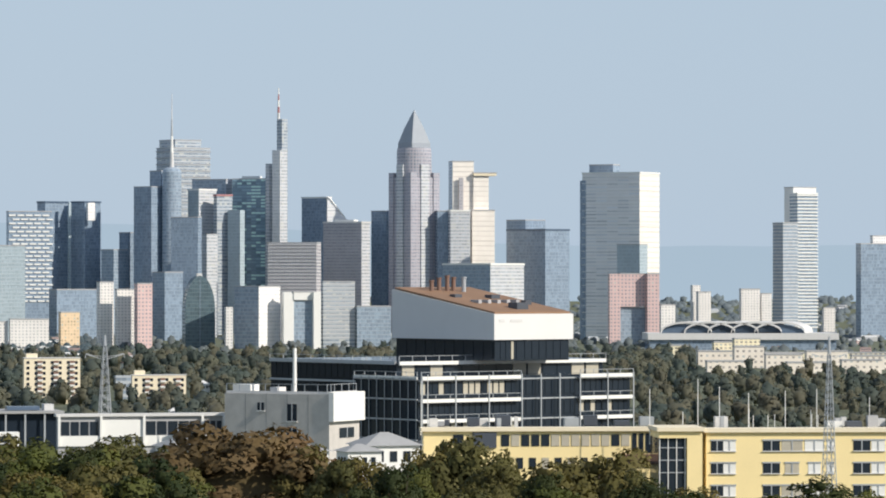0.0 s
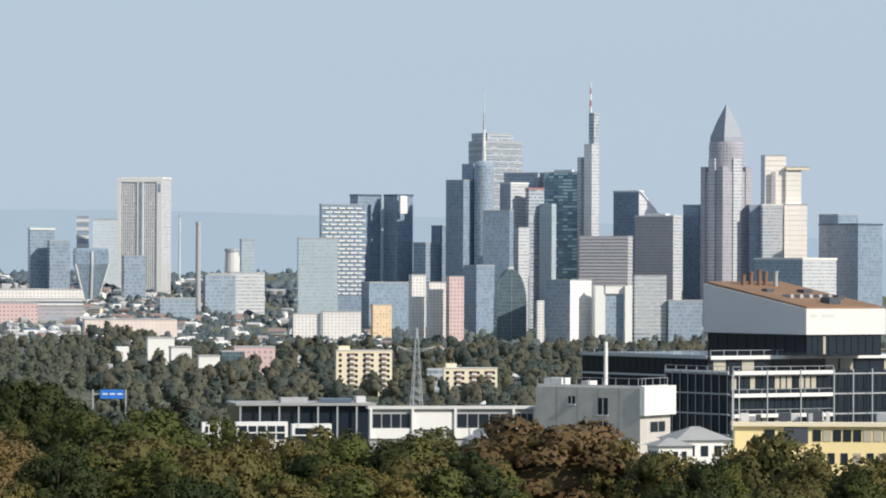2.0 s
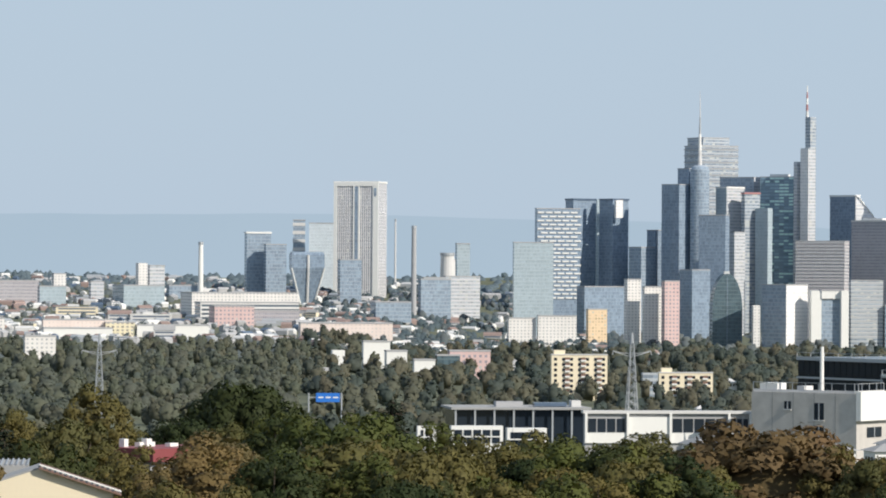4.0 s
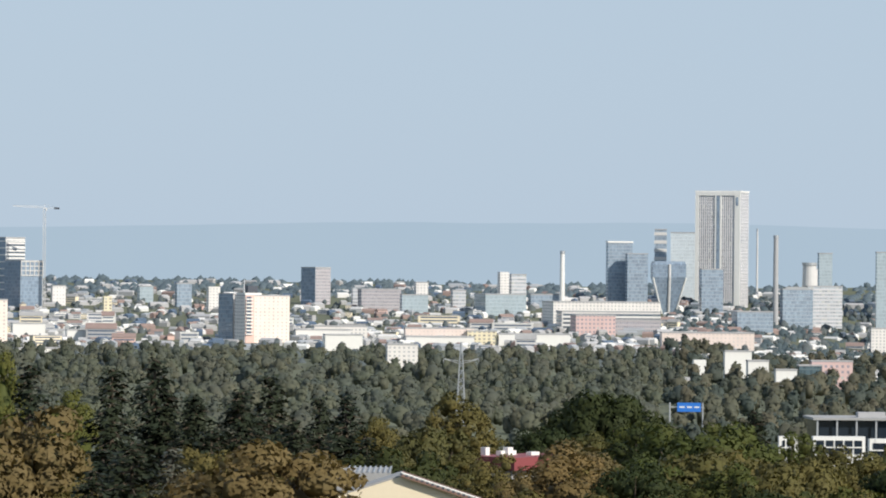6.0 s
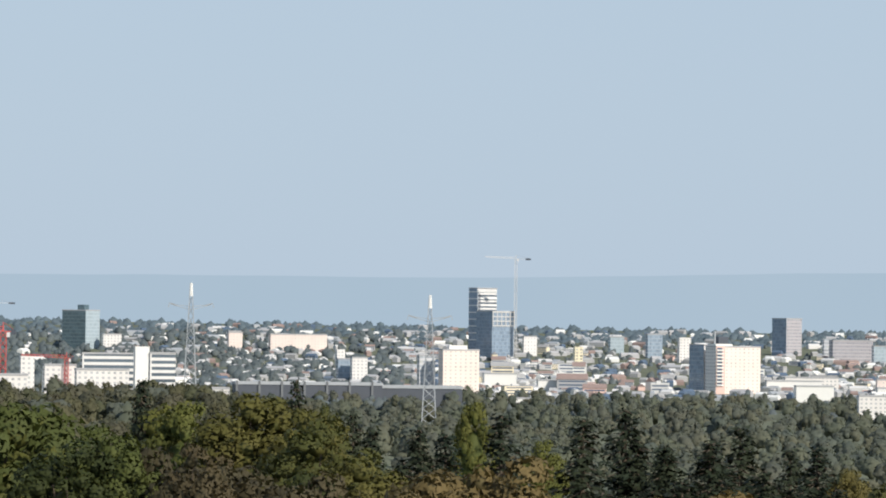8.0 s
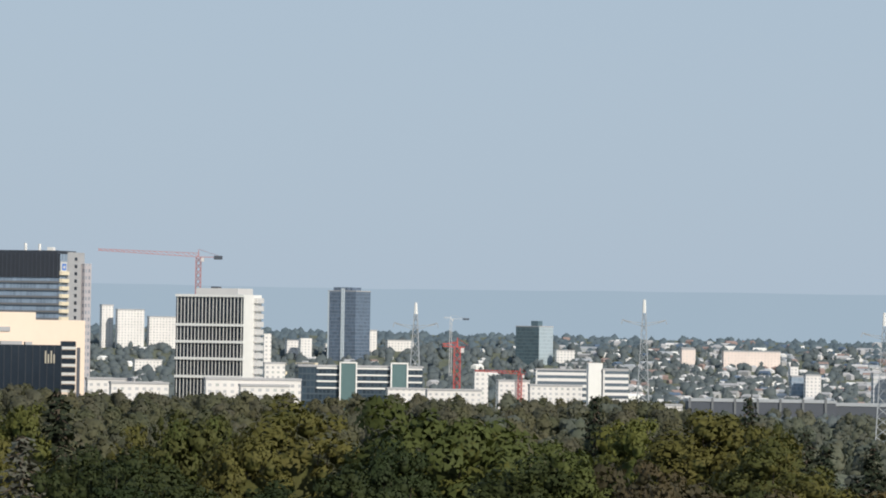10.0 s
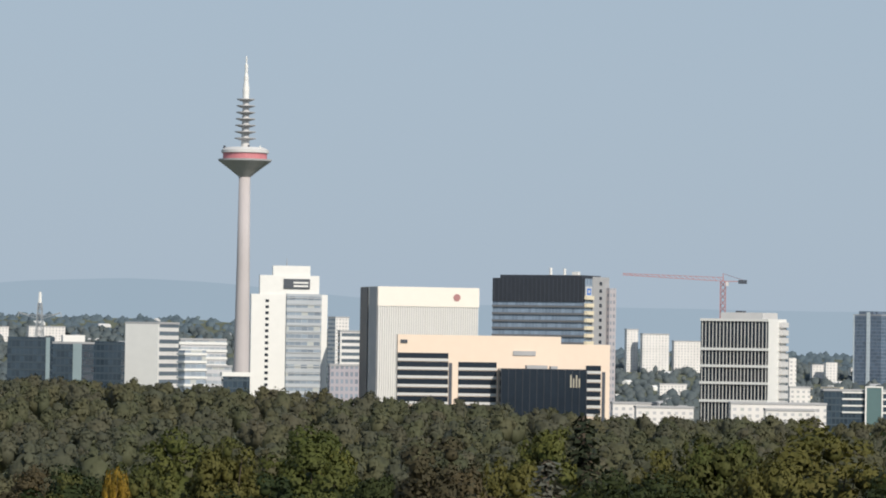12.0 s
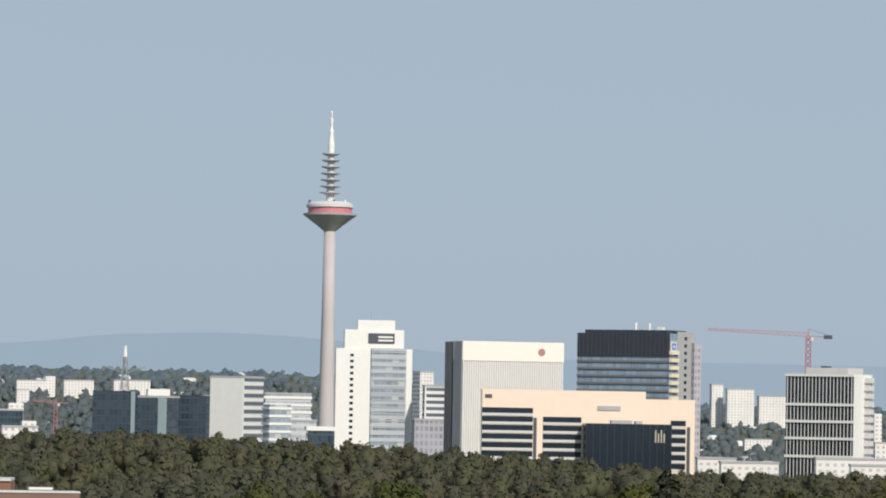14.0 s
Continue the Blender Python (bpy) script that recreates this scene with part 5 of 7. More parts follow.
def glass_headquarters():
    """A stepped glass office: banded lower floors, a dark recessed storey and a tilted roof house."""
    D = 740.0
    x, y, tw, rw, lw, tp = -4.4, 740.0, 38.3, 49.1, 18.2, 57.1
    z0 = ground(x, y) - 2.0
    h = tp - z0
    ob = thing("glass_headquarters", pose(x, y, z0, 0, 0, tw), "stepped dark glass office with white railings and a tilted roof house", "building", "near offices")
    block("lower_storey", GLASS_DARK, ob, 0, rw, 0, lw, 0, h)
    k0 = rw / 390.0
    s = 3.571
    # sunny front: pale railings, bright rooms and a dark recess in the middle
    for i in range(5):
        z = h - s * i
        for a, b in ((0, 180), (290, 390)):
            rail(ob, "x", a * k0, b * k0, z - 0.4 if i else z, 1.0, M["white"], 0.9)
            block("floor_slab", M["concrete"], ob, a * k0, b * k0, -0.9, -0.01, z - 0.75, z - 0.5)
            panes(ob, GLASS_PALE if (i + (a > 0)) % 2 == 0 else GLASS_DARK, "x", a * k0 + 0.3, b * k0 - 0.3, max(4, int((b - a) / 11)), z - s + 0.5, z - 0.95, 0.06, 0.35)
        block("transom", M["steel"], ob, 182 * k0, 288 * k0, -0.25, -0.02, z - 0.7, z - 0.45)
        panes(ob, GLASS_DARK, "x", 182 * k0, 288 * k0, 9, z - s + 0.2, z - 0.8, 0.1, 0.15)
    for a in (0, 60, 120, 180, 215, 250, 288, 340, 389):
        block("mullion", M["steel"], ob, a * k0 - 0.1, a * k0 + 0.1, -1.3, -1.17, 0, h + 0.3)
    # shaded side: a glass grid
    for i in range(6):
        z = h - s * i
        block("transom", M["steel"], ob, -0.35, -0.02, 0, lw, z - 0.5, z - 0.25)
        panes(ob, GLASS_DARK, "y", 0.2, lw - 0.2, 8, z - s + 0.1, z - 0.6, 0.1, 0.2)
    for i in range(9):
        block("mullion", M["steel"], ob, -0.45, -0.36, lw * i / 8 - 0.06, lw * i / 8 + 0.06, 0, h)
    rail(ob, "y", 0, lw, h, 0.2, M["white"], 0.9)

    # long rear wing
    bx, by, btw, brw, blw, btp = -8.3, 752.0, 38.6, 48.4, 38.0, 59.6
    hb = btp - z0
    inv = ob.matrix_basis.inverted()
    p = inv @ Vector((bx, by, 0))
    block("upper_storey", GLASS_DARK, ob, p.x, p.x + brw, p.y, p.y + blw, 0, hb)
    panes(ob, GLASS_DARK, "y", p.y + 0.3, p.y + blw, 20, hb - s + 0.5, hb - 0.5, 0.1, 0.18, at=p.x)
    panes(ob, GLASS_DARK, "y", p.y + 0.3, p.y + blw, 20, hb - 2 * s + 0.5, hb - s - 0.3, 0.1, 0.18, at=p.x)
    for i in range(3):
        block("transom", M["steel"], ob, p.x - 0.4, p.x - 0.02, p.y, p.y + blw, hb - s * i - 0.35, hb - s * i)
    for a, b, m in ((0.02, 0.22, GLASS_PALE), (0.22, 0.55, GLASS_DARK), (0.55, 0.98, GLASS_PALE)):
        panes(ob, m, "x", p.x + brw * a, p.x + brw * b, max(3, int(14 * (b - a))), hb - s * 0.9, hb - 0.6, 0.06, 0.5, at=p.y)
    rail(ob, "x", p.x, p.x + brw, hb - 0.1, 0.8, M["white"], 1.1, at=p.y)
    rail(ob, "y", p.y, p.y + blw, hb, 0.3, M["steel"], 0.9, 4.0, at=p.x)

    # dark recessed storey and the roof house
    cx, cy, ctw, crw, clw, ctp = 9.2, 755.9, 37.3, 18.5, 30.1, 63.4
    hc = ctp - z0
    q = inv @ Vector((cx, cy, 0))
    block("recessed_storey", GLASS_DARK, ob, q.x + 0.6, q.x + crw - 0.6, q.y + 0.6, q.y + clw - 0.6, hb, hc)
    panes(ob, GLASS_PALE, "x", q.x + 1.5, q.x + crw * 0.35, 4, hb + 0.3, hc - 0.3, 0.06, 0.7, at=q.y + 0.6)
    panes(ob, GLASS_DARK, "x", q.x + crw * 0.4, q.x + crw - 1, 6, hb + 0.3, hc - 0.3, 0.06, 0.2, at=q.y + 0.6)
    panes(ob, GLASS_DARK, "y", q.y + 1, q.y + clw - 1, 10, hb + 0.3, hc - 0.3, 0.06, 0.2, at=q.x + 0.6)
    zr, zl = 68.0 - z0, 72.4 - z0
    bm = bmesh.new()
    low = [bm.verts.new((q.x + a * crw, q.y + b * clw, hc)) for a, b in ((0, 0), (1, 0), (1, 1), (0, 1))]
    up = [bm.verts.new((q.x + a * crw, q.y + b * clw, zr + (zl - zr) * b)) for a, b in ((0, 0), (1, 0), (1, 1), (0, 1))]
    bm.faces.new(low[::-1])
    bm.faces.new(up)
    for k in range(4):
        bm.faces.new((low[k], low[(k + 1) % 4], up[(k + 1) % 4], up[k]))
    part("roof_house", bm, plain("pale_cladding", (0.70, 0.69, 0.68), 0.55, vary=0.06), ob, "pale clad roof house")
    bm = bmesh.new()
    a = [bm.verts.new((q.x + 0.4 + i * (crw - 0.8), q.y + 0.4 + j * (clw - 0.8), zr + (zl - zr) * j + e)) for e in (0.05, 0.4) for i, j in ((0, 0), (1, 0), (1, 1), (0, 1))]
    bm.faces.new(a[3::-1])
    bm.faces.new(a[4:])
    for k in range(4):
        bm.faces.new((a[k], a[(k + 1) % 4], a[4 + (k + 1) % 4], a[4 + k]))
    part("roof_sheet", bm, M["rust"], ob, "rust brown roof sheet")
    block("panel_mark", M["pale"], ob, q.x + crw * 0.06, q.x + crw * 0.13, q.y - 0.06, q.y - 0.01, zr - 1.4, zr - 0.9)
    block("panel_mark", M["pale"], ob, q.x + crw * 0.2, q.x + crw * 0.35, q.y - 0.06, q.y - 0.01, zr - 1.4, zr - 0.9)
    slope = lambda j: zr + (zl - zr) * j + 0.4
    for i, (a, j, hh) in enumerate(((0.42, 0.86, 2.1), (0.5, 0.84, 2.6), (0.58, 0.84, 2.3), (0.66, 0.8, 2.5), (0.3, 0.84, 1.7))):
        bm = bmesh.new()
        tube(bm, (q.x + a * crw, q.y + j * clw, slope(j) - 0.2), (q.x + a * crw, q.y + j * clw, slope(j) + hh), 0.42, n=10)
        tube(bm, (q.x + a * crw, q.y + j * clw, slope(j) + hh), (q.x + a * crw, q.y + j * clw, slope(j) + hh + 0.3), 0.55, n=10)
        part("flue", bm, M["brown"] if i != 3 else M["steel"], ob, "dark brown flue")
    for a, j, w, hh in ((0.5, 0.15, 1.3, 1.0), (0.8, 0.3, 0.7, 0.7), (0.7, 0.55, 1.0, 0.6), (0.3, 0.6, 0.8, 0.5)):
        block("roof_unit", M["dark"], ob, q.x + a * crw - w, q.x + a * crw + w, q.y + j * clw - w, q.y + j * clw + w, slope(j) - 0.3, slope(j) + hh)
    for i in range(5):
        block("roof_duct", M["concrete"], ob, q.x + crw * (0.25 + 0.12 * i), q.x + crw * (0.29 + 0.12 * i), q.y + clw * 0.34, q.y + clw * 0.42, slope(0.34) - 0.1, slope(0.42) + 0.3)
    # flag poles on the lower terrace
    for a, hh in ((-1.0, 7.5), (rw * 0.01, 8.5)):
        bm = bmesh.new()
        tube(bm, (a, -2.2, h - 9), (a, -2.2, h - 9 + hh + 1), 0.09, 0.06, 6)
        part("pole", bm, M["white"], ob)


glass_headquarters()


def concrete_block():
    x, y, tw, rw, lw, tp = -18.6, 689.7, 63.5, 10.6, 19.6, 55.5
    z0 = ground(x, y) - 2
    h = tp - z0
    ob = thing("concrete_office", pose(x, y, z0, 0, 0, tw), "raw grey concrete office block with square windows", "building", "near offices")
    block("body", plain("raw_concrete", (0.52, 0.49, 0.455), 0.85, scale=0.5, vary=0.4), ob, 0, rw, 0, lw, 0, h)
    k = lw / 187.0
    e = rw / 54.0
    s = 0.093
    block("sun_panel", M["white"], ob, -0.2, rw + 0.3, -0.9, -0.02, h - 48 * s, h + 0.3, "white panel at the corner")
    for u, d0, d1, w in ((122, 16, 30, 12), (66, 18, 48, 17), (66, 58, 80, 17)):
        win = block("window", GLASS_DARK, ob, -0.06, 0.1, (u - w / 2) * k, (u + w / 2) * k, h - d1 * s, h - d0 * s)
        block("window_frame", M["steel"], win, -0.12, -0.065, (u - 0.8) * k, (u + 0.8) * k, h - d1 * s, h - d0 * s)
        block("sill", M["pale"], win, -0.25, -0.01, (u - w / 2 - 1) * k, (u + w / 2 + 1) * k, h - (d1 + 2) * s, h - d1 * s)
    block("window", GLASS_DARK, ob, 18 * e, 44 * e, -0.08, 0.1, h - 78 * s, h - 60 * s)
    block("window_frame", M["steel"], ob, 30.4 * e, 31.6 * e, -0.14, -0.085, h - 78 * s, h - 60 * s)
    bm = bmesh.new()
    for i in range(1, 5):
        box(bm, -0.02, -0.012, lw * i / 5 - 0.03, lw * i / 5 + 0.03, 0, h)
    part("joint", bm, M["dark"], ob)
    rail(ob, "y", 0, lw, h + 0.3, -0.6, M["pale"], 1.3, 2.2)
    rail(ob, "x", 0.4, rw, h + 0.3, -0.6, M["pale"], 1.3, 2.2)
    bm = bmesh.new()
    tube(bm, (1.5, lw * 0.37, h), (1.5, lw * 0.37, h + 7.5), 0.35, 0.3, 10)
    part("flue", bm, M["white"], ob, "tall white flue")
    block("roof_unit", M["white"], ob, 1, 4, lw * 0.78, lw * 0.95, h + 0.02, h + 1.4)
    block("roof_unit", M["pale"], ob, 2, 5, lw * 0.55, lw * 0.62, h + 0.02, h + 1.0)


concrete_block()


def long_office():
    """A long flat-roofed wing with white window bands."""
    x, y, tw, rw, lw, tp = -64.1, 702.1, 14.2, 28.1, 1.8, 51.4
    z0 = ground(x, y) - 2
    h = tp - z0
    s = 0.095
    k = rw / 294.0
    ob = thing("long_office", pose(x, y, z0, 0, 0, tw), "long low white office wing with ribbon windows", "building", "near offices")
    block("body", M["concrete"], ob, 0, rw, 0, lw, 0, h)
    block("roof_edge", M["pale"], ob, -0.4, rw + 0.3, -0.6, lw, h, h + 5 * s)
    for a, b, kind in ((2, 74, 0), (76, 150, 1), (152, 254, 0), (256, 293, 0)):
        if kind:
            block("blank_panel", M["white"], ob, a * k, b * k, -0.35, -0.02, h - 36 * s, h - 6 * s)
        else:
            block("spandrel", M["white"], ob, a * k, b * k, -0.4, -0.02, h - 52 * s, h - 34 * s)
            panes(ob, GLASS_DARK, "x", a * k + 0.2, b * k - 0.2, max(3, int((b - a) / 18)), h - 33 * s, h - 9 * s, 0.06, 0.25)
    pieces("column", ob, M["white"], (0.2, 0.25, 26 * s), [(v * k, -0.5, h - 26 * s) for v in (1, 75, 151, 255, 293)])
    # darker rear wing
    bx, by, btw, brw, blw, btp = -90.6, 739.5, 16.0, 24.2, 1.9, 51.0
    p = ob.matrix_basis.inverted() @ Vector((bx, by, 0))
    hb = btp - z0
    block("rear_wing", GLASS_DARK, ob, p.x, p.x + brw, p.y, p.y + 14, 0, hb - 0.4)
    roof = block("rear_roof", M["gravel"], ob, p.x - 0.8, p.x + brw, p.y - 1.4, p.y + 14, hb - 0.4, hb)
    pieces("rear_column", ob, M["steel"], (0.15, 0.15, 3.0), [(p.x + brw * i / 7, p.y - 1.0, hb - 3.4) for i in range(7)])
    block("roof_unit", M["concrete"], roof, p.x + brw * 0.32, p.x + brw * 0.52, p.y + 3, p.y + 6, hb, hb + 0.9)
    block("roof_unit", M["pale"], roof, p.x + brw * 0.88, p.x + brw * 0.95, p.y + 3, p.y + 6, hb, hb + 1.1)
    block("solar_panel", M["slate"], roof, p.x + brw * 0.6, p.x + brw * 0.84, p.y + 2, p.y + 5, hb + 0.1, hb + 0.75, "tilted dark blue solar panel")


long_office()


def small_house(x, y, turn, w, d, eave, peak, wall, roof, name, label, grp):
    """A low house with a hipped roof and windows on two faces."""
    z0 = ground(x, y) - 1.5
    ob = thing(name, pose(x, y, z0, 0, 0, turn), label, "house", grp)
    e, p = eave - z0, peak - z0
    block("wall", wall, ob, 0, w, 0, d, 0, e)
    bm = bmesh.new()
    o = 0.5
    v = [bm.verts.new(c) for c in ((-o, -o, e), (w + o, -o, e), (w + o, d + o, e), (-o, d + o, e), (w * 0.42, d * 0.5, p), (w * 0.58, d * 0.5, p))]
    for q in ((0, 1, 5, 4), (1, 2, 5), (2, 3, 4, 5), (3, 0, 4), (3, 2, 1, 0)):
        bm.faces.new([v[i] for i in q])
    part("roof", bm, roof, ob)
    panes(ob, GLASS_DARK, "x", w * 0.12, w * 0.88, 3, e - 2.3, e - 0.8, 0.06, w * 0.12)
    panes(ob, GLASS_DARK, "y", d * 0.12, d * 0.88, 3, e - 2.3, e - 0.8, 0.06, d * 0.12)


for x_, y_, z_, w_, hh in ((-33.7, 518.9, 53.8, 6, 1.4), (-30.6, 514.1, 53.9, 4, 1.8), (-10.8, 599.9, 50.7, 8, 1.8), (-13.3, 589.8, 50.3, 5, 1.0), (-18.3, 499.7, 54.1, 5, 0.8)):
    small_house(x_, y_, 20, w_, w_, z_, z_ + hh, M["white"], M["gravel"], "house", "small white house with a grey hipped roof", "houses by the offices")


def balcony_block(row, nlev, label):
    """A low white row with framed balconies."""
    x, y, tw, rw, lw, tp = row
    z0 = ground(x, y) - 1.5
    h = tp - z0
    ob = thing("balcony_house", pose(x, y, z0, 0, 0, tw), label, "house", "houses by the offices")
    block("body", M["white"], ob, 0, rw, 0, lw, 0, h)
    panes(ob, GLASS_DARK, "x", 0.3, rw - 0.3, max(3, int(rw / 1.3)), h - 2.2, h - 0.5, 0.06, 0.25)
    block("transom", M["white"], ob, 0.2, rw - 0.2, -0.18, -0.11, h - 1.45, h - 1.3)


for row in ((-67.8, 515.6, 15.5, 2.3, 1.0, 55.9), (-66.1, 535.9, 15.0, 6.7, 1.6, 55.2), (-56.8, 516.9, 14.3, 4.9, 1.5, 55.7), (-56.1, 517.0, 14.2, 4.2, 2.0, 55.7)):
    balcony_block(row, 1, "low white house with framed windows in trees")


def yellow_office():
    """A yellow rendered office: a ribbon-windowed wing, a round-cornered stair bay and a wing of single windows."""
    x, y, tw, rw, lw, tp = 37.4, 598.8, 4.4, 33.3, 4.0, 52.7
    z0 = ground(x, y) - 2
    h = tp - z0
    s = 0.080
    k = rw / 410.0
    ob = thing("yellow_office", pose(x, y, z0, 0, 0, tw), "yellow rendered office with white blinds and a flat roof", "building", "near offices")
    block("body", M["yellow"], ob, 0, rw, 0, lw, 0, h)
    block("roof_edge", M["cream"], ob, -0.4, rw + 0.4, -0.5, lw, h, h + 7 * s)
    for lev in range(3):
        z = h - (14 + 40 * lev) * s
        for a, b, m in ((8, 30, GLASS_DARK), (30, 52, M["white"]), (100, 130, GLASS_DARK), (133, 170, GLASS_PALE), (174, 208, M["white"]), (214, 226, M["white"]), (260, 290, GLASS_DARK), (292, 316, M["white"]), (330, 360, GLASS_DARK), (365, 395, M["white"])):
            if lev == 1 and a in (133, 174):
                a, b = a + 6, b - 6
            win = block("window", m, ob, a * k, b * k, -0.05, 0.1, z - 19 * s, z)
            block("window_frame", M["steel"], win, (a - 1) * k, (b + 1) * k, -0.14, -0.055, z - 0.1, z + 0.12)
            block("sill", M["pale"], win, (a - 1) * k, (b + 1) * k, -0.25, -0.01, z - 20.5 * s, z - 19 * s)
            block("mullion", M["steel"], win, (a + b) / 2 * k - 0.08, (a + b) / 2 * k + 0.08, -0.12, -0.055, z - 19 * s, z - 0.1)
    # ribbon-windowed wing
    bx, by, btw, brw, blw, btp = -2.8, 610.0, 8.3, 34.5, 2.9, 52.4
    p = ob.matrix_basis.inverted() @ Vector((bx, by, 0))
    hb = btp - z0
    kb = brw / 418.0
    block("left_wing", M["yellow"], ob, p.x, p.x + brw, p.y, p.y + blw, 0, hb)
    block("wing_roof_edge", M["cream"], ob, p.x - 0.4, p.x + brw + 0.2, p.y - 0.6, p.y + blw, hb, hb + 7 * s)
    panes(ob, GLASS_PALE, "x", p.x + 135 * kb, p.x + 365 * kb, 13, hb - 27 * s, hb - 6 * s, 0.06, 0.3, at=p.y)
    panes(ob, GLASS_DARK, "x", p.x + 366 * kb, p.x + 414 * kb, 4, hb - 40 * s, hb - 4 * s, 0.06, 0.3, at=p.y)
    panes(ob, GLASS_DARK, "x", p.x + 50 * kb, p.x + 72 * kb, 1, hb - 26 * s, hb - 6 * s, 0.06, 0.3, at=p.y)
    panes(ob, GLASS_PALE, "x", p.x + 135 * kb, p.x + 340 * kb, 9, hb - 68 * s, hb - 48 * s, 0.06, 0.9, at=p.y)
    block("dark_bay", M["dark"], ob, p.x + 86 * kb, p.x + 128 * kb, p.y - 0.4, p.y - 0.02, hb - 30 * s, hb - 2 * s)
    block("dark_bay", M["brown"], ob, p.x + 350 * kb, p.x + 414 * kb, p.y - 0.6, p.y - 0.02, hb - 60 * s, hb - 42 * s)
    # stair bay
    cx, cy, ctw, crw, clw, ctp = 30.6, 597.2, 5.1, 6.2, 1.7, 52.9
    q = ob.matrix_basis.inverted() @ Vector((cx, cy, 0))
    hc = ctp - z0
    kc = crw / 77.0
    block("stair_bay", M["yellow"], ob, q.x + 50 * kc, q.x + crw, q.y, q.y + 10, 0, hc)
    block("stair_glass", GLASS_DARK, ob, q.x, q.x + 50 * kc, q.y + 0.5, q.y + 10, 0, hc - 12 * s)
    block("stair_lintel", M["yellow"], ob, q.x, q.x + 50 * kc, q.y, q.y + 10, hc - 12 * s, hc)
    block("stair_roof_edge", M["cream"], ob, q.x - 0.3, q.x + crw + 0.3, q.y - 0.5, q.y + 10, hc, hc + 7 * s)
    for i in range(4):
        block("mullion", M["white"], ob, q.x + (2 + 15 * i) * kc - 0.06, q.x + (2 + 15 * i) * kc + 0.06, q.y + 0.35, q.y + 0.48, 0, hc - 12 * s)
    for i in range(3):
        block("transom", M["steel"], ob, q.x, q.x + 50 * kc, q.y + 0.36, q.y + 0.47, hc - (30 + 22 * i) * s, hc - (28.5 + 22 * i) * s)
    # roof clutter
    g = random.Random(3)
    for i in range(26):
        a = g.uniform(0.02, 0.98)
        w, hh = g.uniform(0.5, 2.2), g.uniform(0.5, 1.7)
        base, left_, top_, dep = (0, rw, h + 7 * s, 3 + 8 * g.random()) if i % 2 else (p.x, brw, hb + 7 * s, 3 + 8 * g.random())
        yy = dep if i % 2 else p.y + dep
        block("roof_unit", g.choice((M["white"], M["steel"], M["concrete"], M["dark"], M["pale"])), ob, base + left_ * a, base + left_ * a + w, yy, yy + w, top_ - 0.1, top_ + hh)
    for i in range(16):
        a = g.uniform(0.03, 0.6)
        hh = g.uniform(1.5, 3.0) if i > 6 else g.uniform(4, 8)
        yy = 4 + 5 * g.random()
        bm = bmesh.new()
        xx = -8 + 34 * g.random() if i < 9 else rw * a
        tube(bm, (xx, yy, h - 2), (xx, yy, h + 0.5 + hh), 0.07, 0.05, 6)
        part("aerial", bm, M["white"], ob)


yellow_office()
# apartment blocks in the woods


def cream_flats(row, nb, nl, label):
    x, y, tw, rw, lw, tp = row
    z0 = ground(x, y) - 1.5
    h = tp - z0
    ob = thing("apartment_block", pose(x, y, z0, 0, 0, tw), label, "building", "cream flats")
    block("body", M["cream"], ob, 0, rw, 0, lw, 0, h)
    block("stair_head", M["cream"], ob, rw * 0.05, rw * 0.25, 2, 6, h + 0.01, h + 2.6)
    st = 2.9
    for lev in range(nl):
        z = h - 2.2 - st * lev
        pieces("window", ob, GLASS_DARK, (0.75, 0.08, 0.75), [(rw * (i + 0.5) / nb, -0.09, z) for i in range(nb)])
        pieces("loggia", ob, M["brown"], (1.3, 0.06, 0.95), [(rw * (i + 0.98) / nb, -0.07, z) for i in range(1, nb - 1, 2)])
        pieces("balcony", ob, M["white"], (1.4, 0.5, 0.45), [(rw * (i + 0.98) / nb, -0.55, z - 0.8) for i in range(1, nb - 1, 2)])
    block("roof_edge", M["pale"], ob, -0.2, rw + 0.2, -0.3, lw, h, h + 0.5)


cream_flats((-224.5, 2258.9, 13.7, 30.4, 4.4, 30.3), 7, 7, "cream apartment block with brown loggias in woods")
cream_flats((-161.7, 2194.0, 12.2, 28.3, 4.2, 22.7), 7, 6, "cream apartment block with brown loggias in woods")
for x_, y_, z_ in ((-126.8, 1945.9, 11.5), (-136.8, 2676.5, 15.2), (-140.3, 2596.2, 12.8), (-142.1, 2445.9, 11.7)):
    small_house(x_, y_, 15, 7, 7, z_, z_ + 2.2, M["white"], M["pale"], "house", "small white gabled house in the woods", "houses in woods")
tower("flats", "grey panel block behind trees", -181.8, 2343.0, 12.4, 11.8, 6.8, 19.1, F["grey"], group="low blocks")

# ---- sheds under the camera ----


